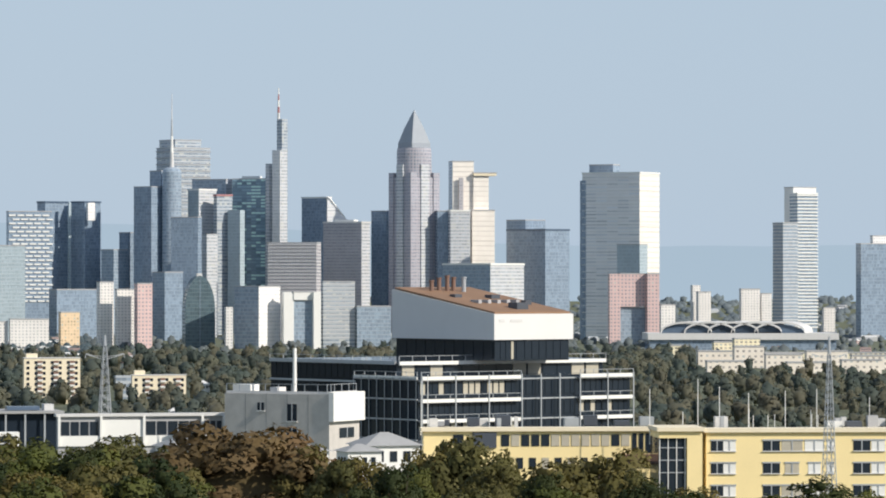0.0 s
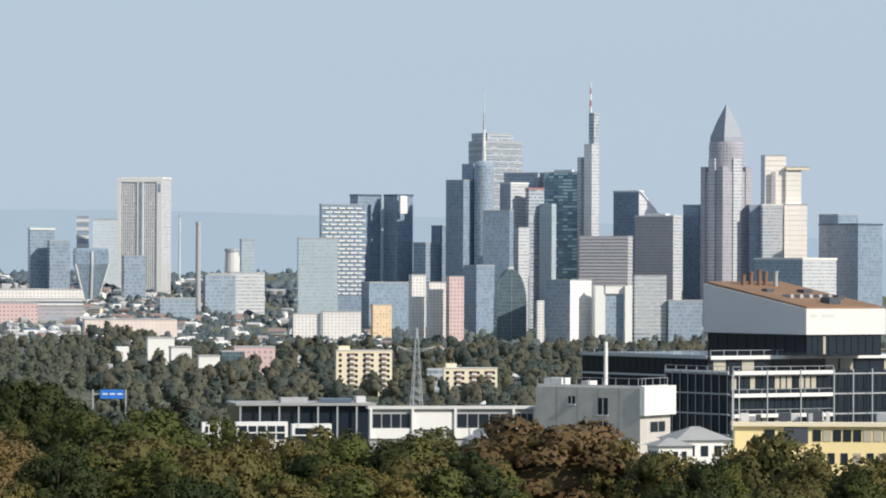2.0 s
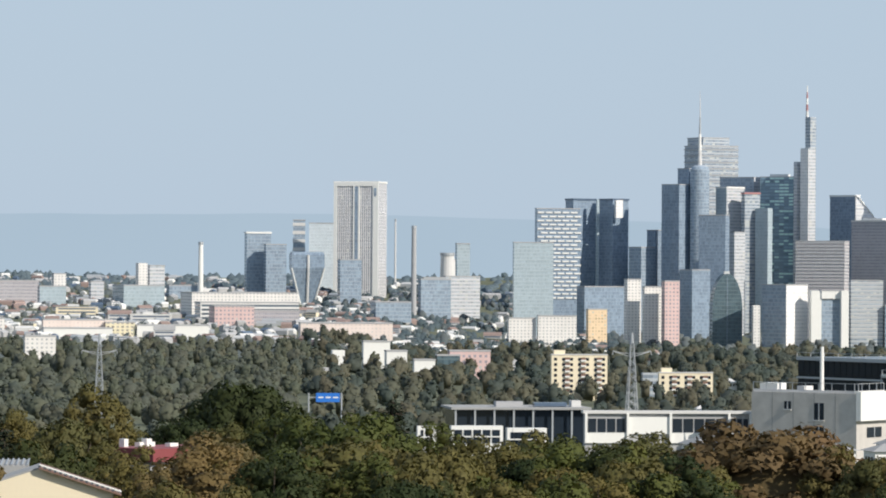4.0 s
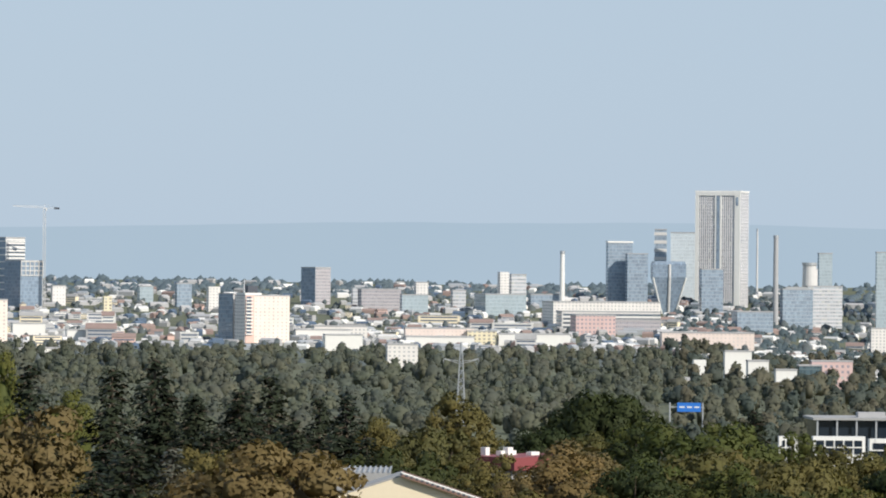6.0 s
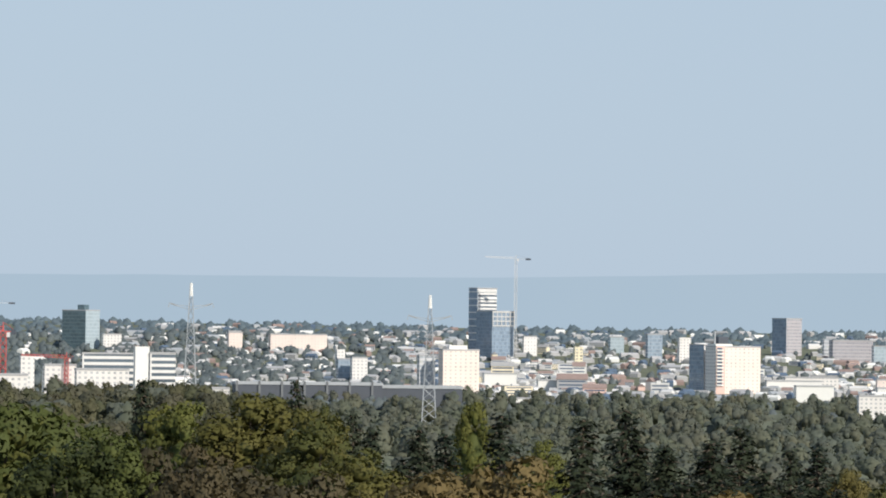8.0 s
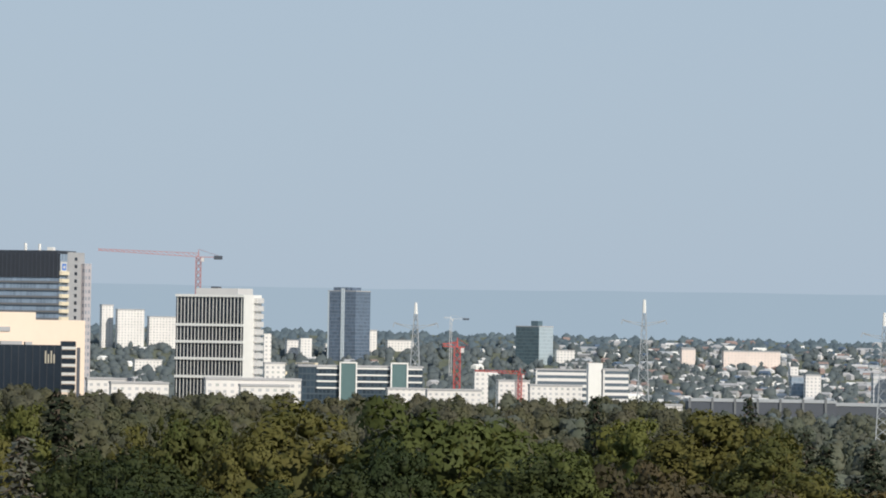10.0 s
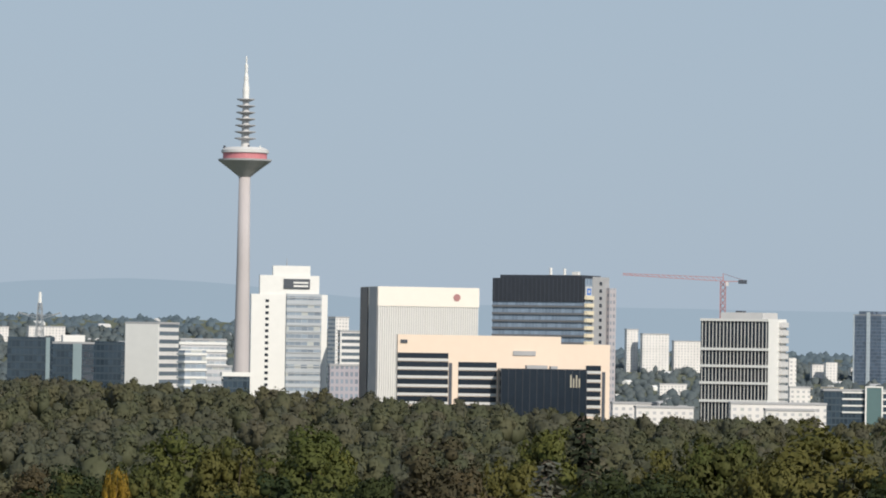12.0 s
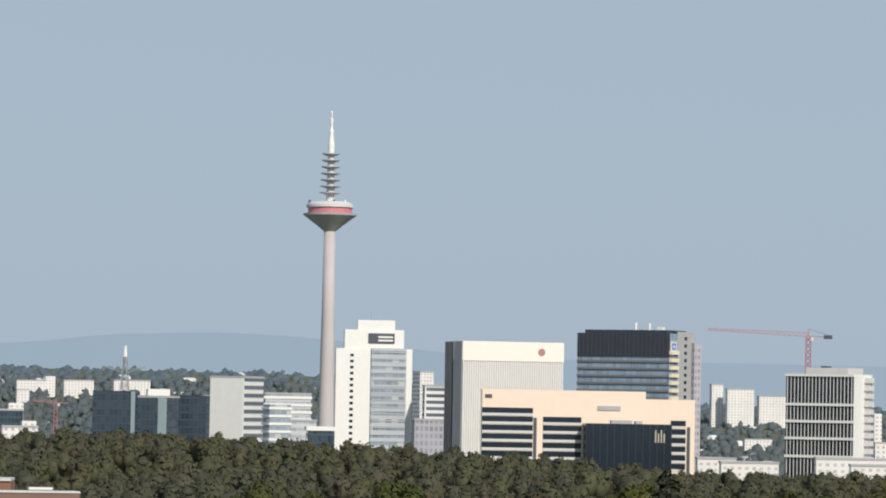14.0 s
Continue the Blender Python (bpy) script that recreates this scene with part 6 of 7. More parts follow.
def gable_shed():
    """A cream shed with a low pitched roof and dark ribbed verge."""
    x, y, z = -65.5, 292.8, 60.8
    z0 = ground(x, y) - 1
    s = 0.040
    ob = thing("gabled_shed", pose(x, y, z0, 0, 0, 12), "cream gabled shed with a dark ribbed roof edge", "shed")
    hp = z - z0
    run, drop = 130 * s, 42 * s
    bm = bmesh.new()
    f = [bm.verts.new(c) for yy in (0, 6) for c in ((-run, yy, 0), (run, yy, 0), (run, yy, hp - drop), (0, yy, hp), (-run, yy, hp - drop))]
    bm.faces.new(f[4::-1])
    bm.faces.new(f[5:])
    for i in range(5):
        j = (i + 1) % 5
        bm.faces.new((f[i], f[j], f[5 + j], f[5 + i]))
    part("wall", bm, M["cream"], ob)
    for sx in (-1, 1):
        bm = bmesh.new()
        lip = -0.5 if sx > 0 else 0.1
        a = [Vector((0, lip, hp + 0.02)), Vector((sx * (run + 0.6), lip, hp - drop - 0.2)), Vector((sx * (run + 0.6), 6.4, hp - drop - 0.2)), Vector((0, 6.4, hp + 0.02))]
        low = [bm.verts.new(v) for v in a]
        up = [bm.verts.new(v + Vector((0, 0, 0.12))) for v in a]
        bm.faces.new(low)
        bm.faces.new(up)
        for i in range(4):
            bm.faces.new((low[i], low[(i + 1) % 4], up[(i + 1) % 4], up[i]))
        bmesh.ops.recalc_face_normals(bm, faces=bm.faces)
        part("roof_slope", bm, M["brown"] if sx > 0 else M["gravel"], ob)
    pieces("roof_rib", ob, M["dark"], (0.1, 0.2, 0.07), [(run * i / 14, -0.3, hp + 0.2 - drop * i / 14) for i in range(15)])
    bm = bmesh.new()
    tube(bm, (0, -0.42, hp + 0.3), (run + 0.6, -0.42, hp - drop + 0.1), 0.07, n=6)
    part("verge_strip", bm, M["white"], ob, "white verge strip")
    bx, by, btw, brw, blw, btp = -76.6, 309.0, 19.7, 6.4, 1.6, 60.2
    p = ob.matrix_basis.inverted() @ Vector((bx, by, 0))
    block("annex", M["gravel"], ob, p.x, p.x + brw, p.y, p.y + 10, 0, btp - z0)
    pieces("annex_rib", ob, M["steel"], (0.06, 5.0, 0.05), [(p.x + brw * i / 16, p.y + 5, btp - z0 + 0.06) for i in range(17)])


gable_shed()
x0, y0, tw, rw, lw, tp = -80.2, 409.2, 61.0, 9.0, 5.2, 57.0
r1 = tower("flat_building", "flat roofed building with a dark red roof band", x0, y0, tw, rw, lw, tp - 1.0, M["pale"], category="building", other=M["concrete"])
hh = tp - 1.0 - ground(x0, y0) + 1.5
block("roof_band", plain("dark_red_band", (0.24, 0.06, 0.065), 0.6, vary=0.15), r1, -0.8, rw + 0.8, -0.8, lw + 0.4, hh + 0.01, hh + 1.3, "dark red roof band")
for a, b, u in ((0.02, 0.08, 0.8), (0.2, 0.5, 0.45), (0.28, 0.36, 0.8), (0.55, 0.7, 0.35), (0.85, 0.95, 0.3)):
    block("roof_unit", M["white"], r1, 0.8 + rw * a * 0.8, 1.0 + rw * b * 0.8, lw * (0.95 - a) - 0.4, lw * (1.0 - a), hh + 1.31, hh + 1.3 + u)
x0, y0, tw, rw, lw, tp = -210.1, 254.5, 47.5, 9.6, 1.3, 66.3
r1 = tower("flat_house", "yellow flat roofed house with a brown fascia", x0, y0, tw, rw, lw, tp, M["yellow"], category="house")
hh = tp - ground(x0, y0) + 1.5
block("fascia", M["brown"], r1, -0.6, rw + 0.5, -0.9, lw, hh + 0.01, hh + 1.15, "brown roof fascia")
block("roof_edge", M["pale"], r1, -0.7, rw + 0.55, -1.0, lw, hh + 1.16, hh + 1.3)
panes(r1, GLASS_DARK, "x", rw * 0.3, rw * 0.98, 5, hh - 2.3, hh - 0.3, 0.06, 0.5)
block("roof_unit", M["white"], r1, rw * 0.7, rw * 0.9, 3, 4, hh + 1.31, hh + 1.5)


def arched_dormer():
    """A brick gable end with a round arched window beside a chimney."""
    x, y, z = -227.6, 278.9, 70.9
    z0 = ground(x, y) - 1
    s = 0.048
    ob = thing("brick_gable_house", pose(x, y, z0, 0, 0, 36), "brown brick house with a round arched gable window", "house")
    h = z - z0
    w = 20 * s
    brick = plain("brown_brick", (0.26, 0.13, 0.09), 0.85, vary=0.25, scale=1.0)
    block("wall", brick, ob, -w, w, 0, 8, 0, h - w)
    bm = bmesh.new()
    n = 14
    fr = [bm.verts.new((w * math.cos(math.pi * i / n), yy, h - w + w * math.sin(math.pi * i / n))) for yy in (0, 8) for i in range(n + 1)]
    bm.faces.new(fr[n::-1])
    bm.faces.new(fr[n + 1:])
    for i in range(n):
        bm.faces.new((fr[i], fr[i + 1], fr[n + 2 + i], fr[n + 1 + i]))
    part("round_gable", bm, brick, ob)
    bm = bmesh.new()
    for i in range(n):
        a, b = math.pi * i / n, math.pi * (i + 1) / n
        tube(bm, (w * math.cos(a), -0.05, h - w + w * math.sin(a)), (w * math.cos(b), -0.05, h - w + w * math.sin(b)), 0.13, n=6)
    part("arch_trim", bm, M["cream"], ob)
    bm = bmesh.new()
    r = w * 0.55
    fr = [bm.verts.new((r * math.cos(math.pi * i / n), -0.06, h - w * 1.25 + r * 1.3 * math.sin(math.pi * i / n))) for i in range(n + 1)]
    bm.faces.new(fr[::-1])
    win = part("arched_window", bm, GLASS_DARK, ob)
    for i in (-1, 0, 1):
        block("glazing_bar", M["cream"], ob, i * r * 0.5 - 0.04, i * r * 0.5 + 0.04, -0.12, -0.07, h - w * 1.25, h - w * 1.25 + r)
    block("chimney", brick, ob, -w * 2.4, -w * 1.1, 0.5, 2, 0, h + 1.2)
    block("side_wall", brick, ob, w, w * 3.2, 2, 9, 0, h - 3.2)
    block("side_roof_edge", M["pale"], ob, w, w * 3.2, 1.8, 9, h - 3.2, h - 3.0)


arched_dormer()


def road_sign():
    """A blue motorway gantry sign."""
    x, y, z = -257.5, 1680.4, 25.6
    z0 = ground(x, y)
    s = 0.228
    ob = thing("road_sign", pose(x, y, z0, 0, 0, 10), "blue motorway sign on grey posts", "sign")
    h = z - z0
    block("panel", M["blue"], ob, -21 * s, 21 * s, -0.2, 0.2, h - 16 * s, h)
    for i in range(3):
        block("text_bar", M["white"], ob, (-17 + 13 * i) * s, (-8 + 13 * i) * s, -0.26, -0.21, h - 9 * s, h - 6.5 * s)
    for sx in (-34, 24):
        bm = bmesh.new()
        tube(bm, (sx * s, 0.5, 0), (sx * s, 0.5, h), 0.3, n=8)
        part("post", bm, M["steel"], ob)
    bm = bmesh.new()
    tube(bm, (-34 * s, 0.5, h - 8 * s), (24 * s, 0.5, h - 8 * s), 0.25, n=6)
    part("beam", bm, M["steel"], ob)


road_sign()

# ---- the small houses of the town ----
PAINT = [M["white"], M["pale"], M["cream"], M["pale"], M["pink"], M["pale"], M["concrete"]]
PROTO = []
g = random.Random(8)
for k in range(14):
    w, d, h = g.uniform(9, 26), g.uniform(8, 14), g.uniform(6, 13)
    flat = k % 2 == 0
    if flat:
        w *= 1.5
    ob = thing("house", pose(0, 0, -50), "pale house" , "house", "town houses")
    wall = PAINT[k % len(PAINT)]
    block("wall", wall, ob, -w / 2, w / 2, -d / 2, d / 2, -2, h)
    if flat:
        block("roof", M["gravel"] if k % 4 else M["white"], ob, -w / 2 - 0.3, w / 2 + 0.3, -d / 2 - 0.3, d / 2 + 0.3, h, h + 0.7)
        block("roof_box", M["pale"], ob, -w * 0.2, w * 0.05, -d * 0.2, d * 0.2, h + 0.7, h + 2.6)
    else:
        bm = bmesh.new()
        v = [bm.verts.new(c) for c in ((-w / 2 - 0.5, -d / 2 - 0.5, h), (w / 2 + 0.5, -d / 2 - 0.5, h), (w / 2 + 0.5, d / 2 + 0.5, h), (-w / 2 - 0.5, d / 2 + 0.5, h), (-w / 2 - 0.5, 0, h + d * 0.42), (w / 2 + 0.5, 0, h + d * 0.42))]
        for q in ((0, 1, 5, 4), (1, 2, 5), (2, 3, 4, 5), (3, 0, 4), (3, 2, 1, 0)):
            bm.faces.new([v[i] for i in q])
        part("roof", bm, M["tiles"] if k % 3 else M["gravel"], ob)
    for lev in range(int(h / 3)):
        bm = bmesh.new()
        box(bm, -w * 0.44, w * 0.44, -d / 2 - 0.08, -d / 2 - 0.01, h - 2.2 - 3 * lev, h - 1.0 - 3 * lev)
        part("window_strip", bm, M["slate"], ob)
    tagged(ob, "flat roofed pale town house" if flat else "pale town house with a pitched tile roof")
    PROTO.append(ob)


def town(n, b0, b1, r0, r1):
    for k in range(n):
        b = radians(g.uniform(b0, b1))
        r = r0 + (r1 - r0) * g.random() ** 0.8
        x, y = -r * math.sin(b), r * math.cos(b)
        s = g.uniform(0.38, 0.68)
        copy_thing(g.choice(PROTO), pose(x, y, ground(x, y), 0, 0, math.degrees(b) + g.choice((0, 0, 35, 60, -30, 90)) + g.uniform(-8, 8)) @ Matrix.Diagonal((s, s, s * g.uniform(0.8, 1.2), 1)))


town(160, 8.5, 19, 3350, 4400)
town(50, 17, 31, 3200, 4400)
town(30, 31, 38, 2300, 3300)
town(18, -7, -2, 3450, 4500)
town(16, 4, 9, 2500, 3400)
town(44, 5.2, 8.8, 3350, 4400)


def far_roofs(name, label, mats, n, b0, b1, r0, r1, seed):
    """The mass of roofs too far off to be told apart."""
    q = random.Random(seed)
    ob = thing(name, pose(0, 0, 0), label, "houses", kind="stuff")
    for i, mat in enumerate(mats):
        bm = bmesh.new()
        for k in range(n // len(mats)):
            b = radians(q.uniform(b0, b1))
            r = q.uniform(r0, r1)
            w, d, h = q.uniform(2, 8) * q.uniform(0.6, 1.5), 6, q.uniform(2, 4.5)
            c = Matrix.Translation((-r * math.sin(b), r * math.cos(b), ground(-r * math.sin(b), r * math.cos(b)))) @ Matrix.Rotation(b + q.choice((0, 0.5, -0.5, 1.0)), 4, "Z")
            v = [bm.verts.new(c @ Vector(p)) for p in ((-w, -d / 2, -2), (w, -d / 2, -2), (w, d / 2, -2), (-w, d / 2, -2), (-w, -d / 2, h), (w, -d / 2, h), (w, d / 2, h), (-w, d / 2, h), (-w * 0.9, 0, h + 1.8), (w * 0.9, 0, h + 1.8))]
            for f in ((0, 1, 5, 4), (1, 2, 6, 5), (2, 3, 7, 6), (3, 0, 4, 7), (4, 5, 9, 8), (6, 7, 8, 9), (5, 6, 9), (7, 4, 8)):
                bm.faces.new([v[j] for j in f])
        tagged(part("roofs", bm, mat, ob), kind="stuff")


far_roofs("far_houses", "mass of pale walls and red roofs in the town", (M["pale"], M["concrete"], M["tiles"], M["white"], M["concrete"], M["gravel"], M["steel"], M["slate"]), 1500, 8, 23, 3350, 4880, 4)
far_roofs("far_houses", "hazy low town before the chimneys", (M["pale"], M["concrete"], M["tiles"], M["white"]), 220, 5, 9, 3300, 4850, 12)
far_roofs("far_houses", "hazy low town beside the towers", (M["pale"], M["concrete"], M["steel"]), 200, -8, 8, 4300, 4890, 9)
far_roofs("far_houses", "scattered pale walls and roofs towards the hills", (M["pale"], M["concrete"], M["white"]), 160, 22, 40, 3100, 4880, 6)
for ob in PROTO:
    b, r = radians(g.uniform(10, 18)), g.uniform(3100, 4200)
    x, y = -r * math.sin(b), r * math.cos(b)
    ob.matrix_basis = pose(x, y, ground(x, y), 0, 0, math.degrees(b))


# ---- woods and trees ----
TONE = {
    "green": leaves("green_leaves", (0.052, 0.066, 0.020), (0.100, 0.115, 0.032), (0.112, 0.114, 0.032)),
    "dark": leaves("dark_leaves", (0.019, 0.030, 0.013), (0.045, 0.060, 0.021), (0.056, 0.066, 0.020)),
    "olive": leaves("olive_leaves", (0.082, 0.078, 0.028), (0.140, 0.128, 0.044), (0.142, 0.116, 0.048)),
    "brown": leaves("brown_leaves", (0.110, 0.084, 0.036), (0.190, 0.145, 0.066), (0.125, 0.104, 0.046)),
    "red": leaves("reddening_leaves", (0.125, 0.078, 0.042), (0.200, 0.124, 0.062), (0.140, 0.124, 0.048)),
    "moss": leaves("moss_green_leaves", (0.056, 0.062, 0.020), (0.104, 0.108, 0.032), (0.106, 0.098, 0.032)),
    "dull": leaves("dull_brown_leaves", (0.056, 0.048, 0.030), (0.098, 0.082, 0.046), (0.074, 0.066, 0.036)),
    "gold": leaves("golden_leaves", (0.12, 0.085, 0.015), (0.34, 0.23, 0.03), (0.20, 0.15, 0.03)),
    "light": leaves("light_leaves", (0.062, 0.078, 0.022), (0.145, 0.155, 0.041), (0.120, 0.122, 0.037)),
    "needles": leaves("dark_needles", (0.015, 0.023, 0.015), (0.036, 0.048, 0.028), (0.028, 0.038, 0.020), glow=0.12),
    "blue": leaves("blue_needles", (0.06, 0.075, 0.065), (0.14, 0.15, 0.13), (0.09, 0.09, 0.07), glow=0.12),
    # wood, hill and plain tones are greyed: haze put into the leaf colour
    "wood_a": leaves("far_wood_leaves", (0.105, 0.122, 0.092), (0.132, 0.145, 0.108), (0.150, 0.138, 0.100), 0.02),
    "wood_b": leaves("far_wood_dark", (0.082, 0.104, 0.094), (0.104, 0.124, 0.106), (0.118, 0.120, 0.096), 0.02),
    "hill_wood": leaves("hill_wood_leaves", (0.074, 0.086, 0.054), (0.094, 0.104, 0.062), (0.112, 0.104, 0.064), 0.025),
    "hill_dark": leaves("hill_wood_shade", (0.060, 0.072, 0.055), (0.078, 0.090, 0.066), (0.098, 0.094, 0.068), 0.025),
    # horizon and far: distance haze painted blue-grey into the leaves
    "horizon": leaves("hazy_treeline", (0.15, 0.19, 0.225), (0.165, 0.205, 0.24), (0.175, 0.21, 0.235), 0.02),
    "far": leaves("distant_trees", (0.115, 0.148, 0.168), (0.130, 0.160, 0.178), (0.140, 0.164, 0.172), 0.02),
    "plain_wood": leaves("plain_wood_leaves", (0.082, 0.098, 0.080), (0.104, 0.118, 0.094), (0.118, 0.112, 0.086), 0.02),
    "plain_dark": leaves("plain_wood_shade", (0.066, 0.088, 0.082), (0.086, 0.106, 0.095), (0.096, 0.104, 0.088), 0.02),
}


def sprays(rng, centres, normals, size, loose=0.45, corners=4):
    """Leaf sprays: a bent four-cornered blade at each centre, facing roughly outward."""
    n = len(centres)
    nrm = normals + rng.normal(0, loose, (n, 3))
    nrm /= np.linalg.norm(nrm, axis=1)[:, None]
    ref = rng.normal(0, 1, (n, 3))
    u = np.cross(nrm, ref)
    u /= np.linalg.norm(u, axis=1)[:, None] + 1e-9
    v = np.cross(nrm, u)
    s = (size * rng.uniform(0.6, 1.35, n))[:, None]
    if corners == 3:
        return np.stack([centres - u * s - v * s * 0.8, centres + u * s * 0.9 - v * s * 0.5, centres + v * s], 1).reshape(-1, 3)
    q = np.stack([centres - u * s - v * s * 0.55, centres + u * s * 0.8 - v * s * 0.75, centres + u * s + v * s * 0.6, centres - u * s * 0.7 + v * s * 0.8 + nrm * s * 0.35], 1)
    return q.reshape(-1, 3)


def soften(me, normals):
    """Leaves shade like the round mass that they form."""
    normals = normals / (np.linalg.norm(normals, axis=1)[:, None] + 1e-9)
    me.attributes.new("custom_normal", "FLOAT_VECTOR", "POINT").data.foreach_set("vector", normals.astype(np.float32).ravel())


def blade_mesh(name, verts, mat, normals, corners=3):
    """A mesh of loose blades; normals: one for each blade."""
    n = len(verts) // corners
    me = bpy.data.meshes.new(name)
    me.vertices.add(len(verts))
    me.vertices.foreach_set("co", verts.astype(np.float32).ravel())
    me.loops.add(len(verts))
    me.loops.foreach_set("vertex_index", np.arange(len(verts), dtype=np.int32))
    me.polygons.add(n)
    me.polygons.foreach_set("loop_start", np.arange(0, len(verts), corners, dtype=np.int32))
    me.polygons.foreach_set("use_smooth", np.ones(n, bool))
    me.materials.append(mat)
    me.update(calc_edges=True)
    soften(me, np.repeat(normals, corners, 0))
    return me


def crown_points(rng, n, blobs):
    """Places and outward directions on the upper outsides of overlapping lobes."""
    weight = np.array([r * r for c, r in blobs])
    pts, nrm = [], []
    for (c, r), k in zip(blobs, np.maximum(3, n * weight / weight.sum()).astype(int)):
        d = rng.normal(0, 1, (k, 3))
        d[:, 2] = np.abs(d[:, 2]) * 0.9 - 0.35
        d /= np.linalg.norm(d, axis=1)[:, None]
        pts.append(np.array(c) + d * r * rng.uniform(0.8, 1.08, (k, 1)))
        nrm.append(d)
    return np.concatenate(pts), np.concatenate(nrm)


def broadleaf(seed, squat=1.0, count=46):
    """A leafy tree of unit crown radius 1 and height about 2.3: forked trunk, boughs and a dome of uneven leafy clumps."""
    rng = np.random.default_rng(seed)
    ob = thing("tree", pose(0, 0, 0), "leafy autumn tree", "tree", "near trees")
    bm = bmesh.new()
    tube(bm, (0, 0, -0.3), (0.02, 0.01, 0.9), 0.085, 0.06, 8)
    mid = np.array((0.0, 0.0, 1.15 * squat))
    blobs, ripple = [], rng.uniform(0, 6.28, 4)
    for k in range(count):
        up = 1 - 1.55 * (k + 0.5) / count
        a = 2.39996 * k + rng.uniform(-0.35, 0.35)
        flat = math.sqrt(max(0.0, 1 - up * up))
        reach = (1 + 0.13 * math.sin(2 * a + ripple[0]) + 0.10 * math.sin(3 * a + ripple[1] + 2 * up) + 0.09 * math.sin(5 * up + ripple[2])) * rng.uniform(0.66, 0.9)
        c = (reach * flat * math.cos(a), reach * flat * math.sin(a), mid[2] + 1.12 * squat * up * reach)
        if k % 3 == 0:
            tube(bm, (0.02, 0.01, 0.55 + 0.3 * rng.random()), (c[0] * 0.85, c[1] * 0.85, c[2]), 0.026, 0.007, 5)
        blobs.append((c, rng.uniform(0.13, 0.27)))
    part("trunk", bm, M["trunk"], ob)
    pts, nrm = crown_points(rng, 7000, blobs)
    out = (pts - mid) * np.array((1, 1, 0.8))
    out /= np.linalg.norm(out, axis=1)[:, None]
    crown = new("crown", blade_mesh("crown", sprays(rng, pts, nrm, 0.036, 0.4, 3), TONE["green"], nrm * 0.75 + out * 0.6))
    crown.parent = ob
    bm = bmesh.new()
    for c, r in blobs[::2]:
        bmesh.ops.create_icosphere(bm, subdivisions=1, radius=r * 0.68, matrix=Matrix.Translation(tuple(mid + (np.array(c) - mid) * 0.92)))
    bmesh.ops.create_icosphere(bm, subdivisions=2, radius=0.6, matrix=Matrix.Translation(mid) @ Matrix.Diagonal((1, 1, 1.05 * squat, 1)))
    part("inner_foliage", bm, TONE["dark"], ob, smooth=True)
    return ob


def conifer(seed):
    """A spruce of radius 1 and height about 4: a straight trunk and drooping whorls of twigs."""
    rng = np.random.default_rng(seed)
    ob = thing("conifer", pose(0, 0, 0), "dark pointed spruce", "tree", "near conifers")
    bm = bmesh.new()
    tube(bm, (0, 0, -0.3), (0, 0, 3.95), 0.08, 0.015, 8)
    pts, nrm = [], []
    z = 0.4
    while z < 3.95:
        reach = (1.0 - (z / 4.02)) ** 0.62 * rng.uniform(0.72, 1.1)
        for k in range(7):
            a = rng.uniform(0, 2 * math.pi)
            out = max(0.06, reach * rng.uniform(0.7, 1.1))
            tip = (out * math.cos(a), out * math.sin(a), z - 0.22 * out)
            if k < 4:
                tube(bm, (0, 0, z + 0.05), tip, 0.018, 0.005, 4)
            m = max(6, int(36 * out))
            f = rng.uniform(0.25, 1.0, m)
            p = np.stack([f * tip[0], f * tip[1], z + (tip[2] - z) * f], 1) + rng.normal(0, 0.055, (m, 3))
            pts.append(p)
            nrm.append(np.tile((0.6 * math.cos(a), 0.6 * math.sin(a), 0.8), (m, 1)))
        z += 0.14
    part("trunk", bm, M["trunk"], ob)
    nrm = np.concatenate(nrm)
    crown = new("crown", blade_mesh("crown", sprays(rng, np.concatenate(pts), nrm, 0.050, 0.45, 3), TONE["needles"], nrm + rng.normal(0, 0.2, nrm.shape)))
    crown.parent = ob
    return ob


def tint(ob, tone):
    for ch in ob.children:
        if not ch.name.startswith("trunk"):
            ch.material_slots[0].link = "OBJECT"
            ch.material_slots[0].material = TONE[tone]


LEAFY = [broadleaf(s, q) for s, q in ((1, 0.92), (2, 1.0), (3, 0.95), (4, 1.06))]
TALL = [broadleaf(s, q, 64) for s, q in ((6, 1.55), (7, 1.7), (8, 1.6))]
SPRUCE = [conifer(s) for s in (11, 12, 13)]
rng = random.Random(5)
SIZE = {}
for ob in LEAFY + TALL + SPRUCE:
    for ch in ob.children:
        if ch.name.startswith("crown"):
            co = np.zeros(len(ch.data.vertices) * 3, np.float32)
            ch.data.vertices.foreach_get("co", co)
            co = co.reshape(-1, 3)
            SIZE[ob.name] = (float(np.percentile(co[:, 2], 99.7)), float(np.percentile(np.hypot(co[:, 0], co[:, 1]), 90 if ob in SPRUCE else 97)))
WORDS = {"green": "green leafy tree with a round crown", "dark": "dark green dense leafy tree", "olive": "olive green tree turning yellow", "moss": "moss green tree turning yellow", "dull": "dull brown autumn tree", "brown": "brown orange autumn tree", "red": "dark green tree turning red", "gold": "golden yellow autumn tree", "light": "light green leafy tree", "needles": "dark green pointed spruce", "blue": "pale blue green spruce"}


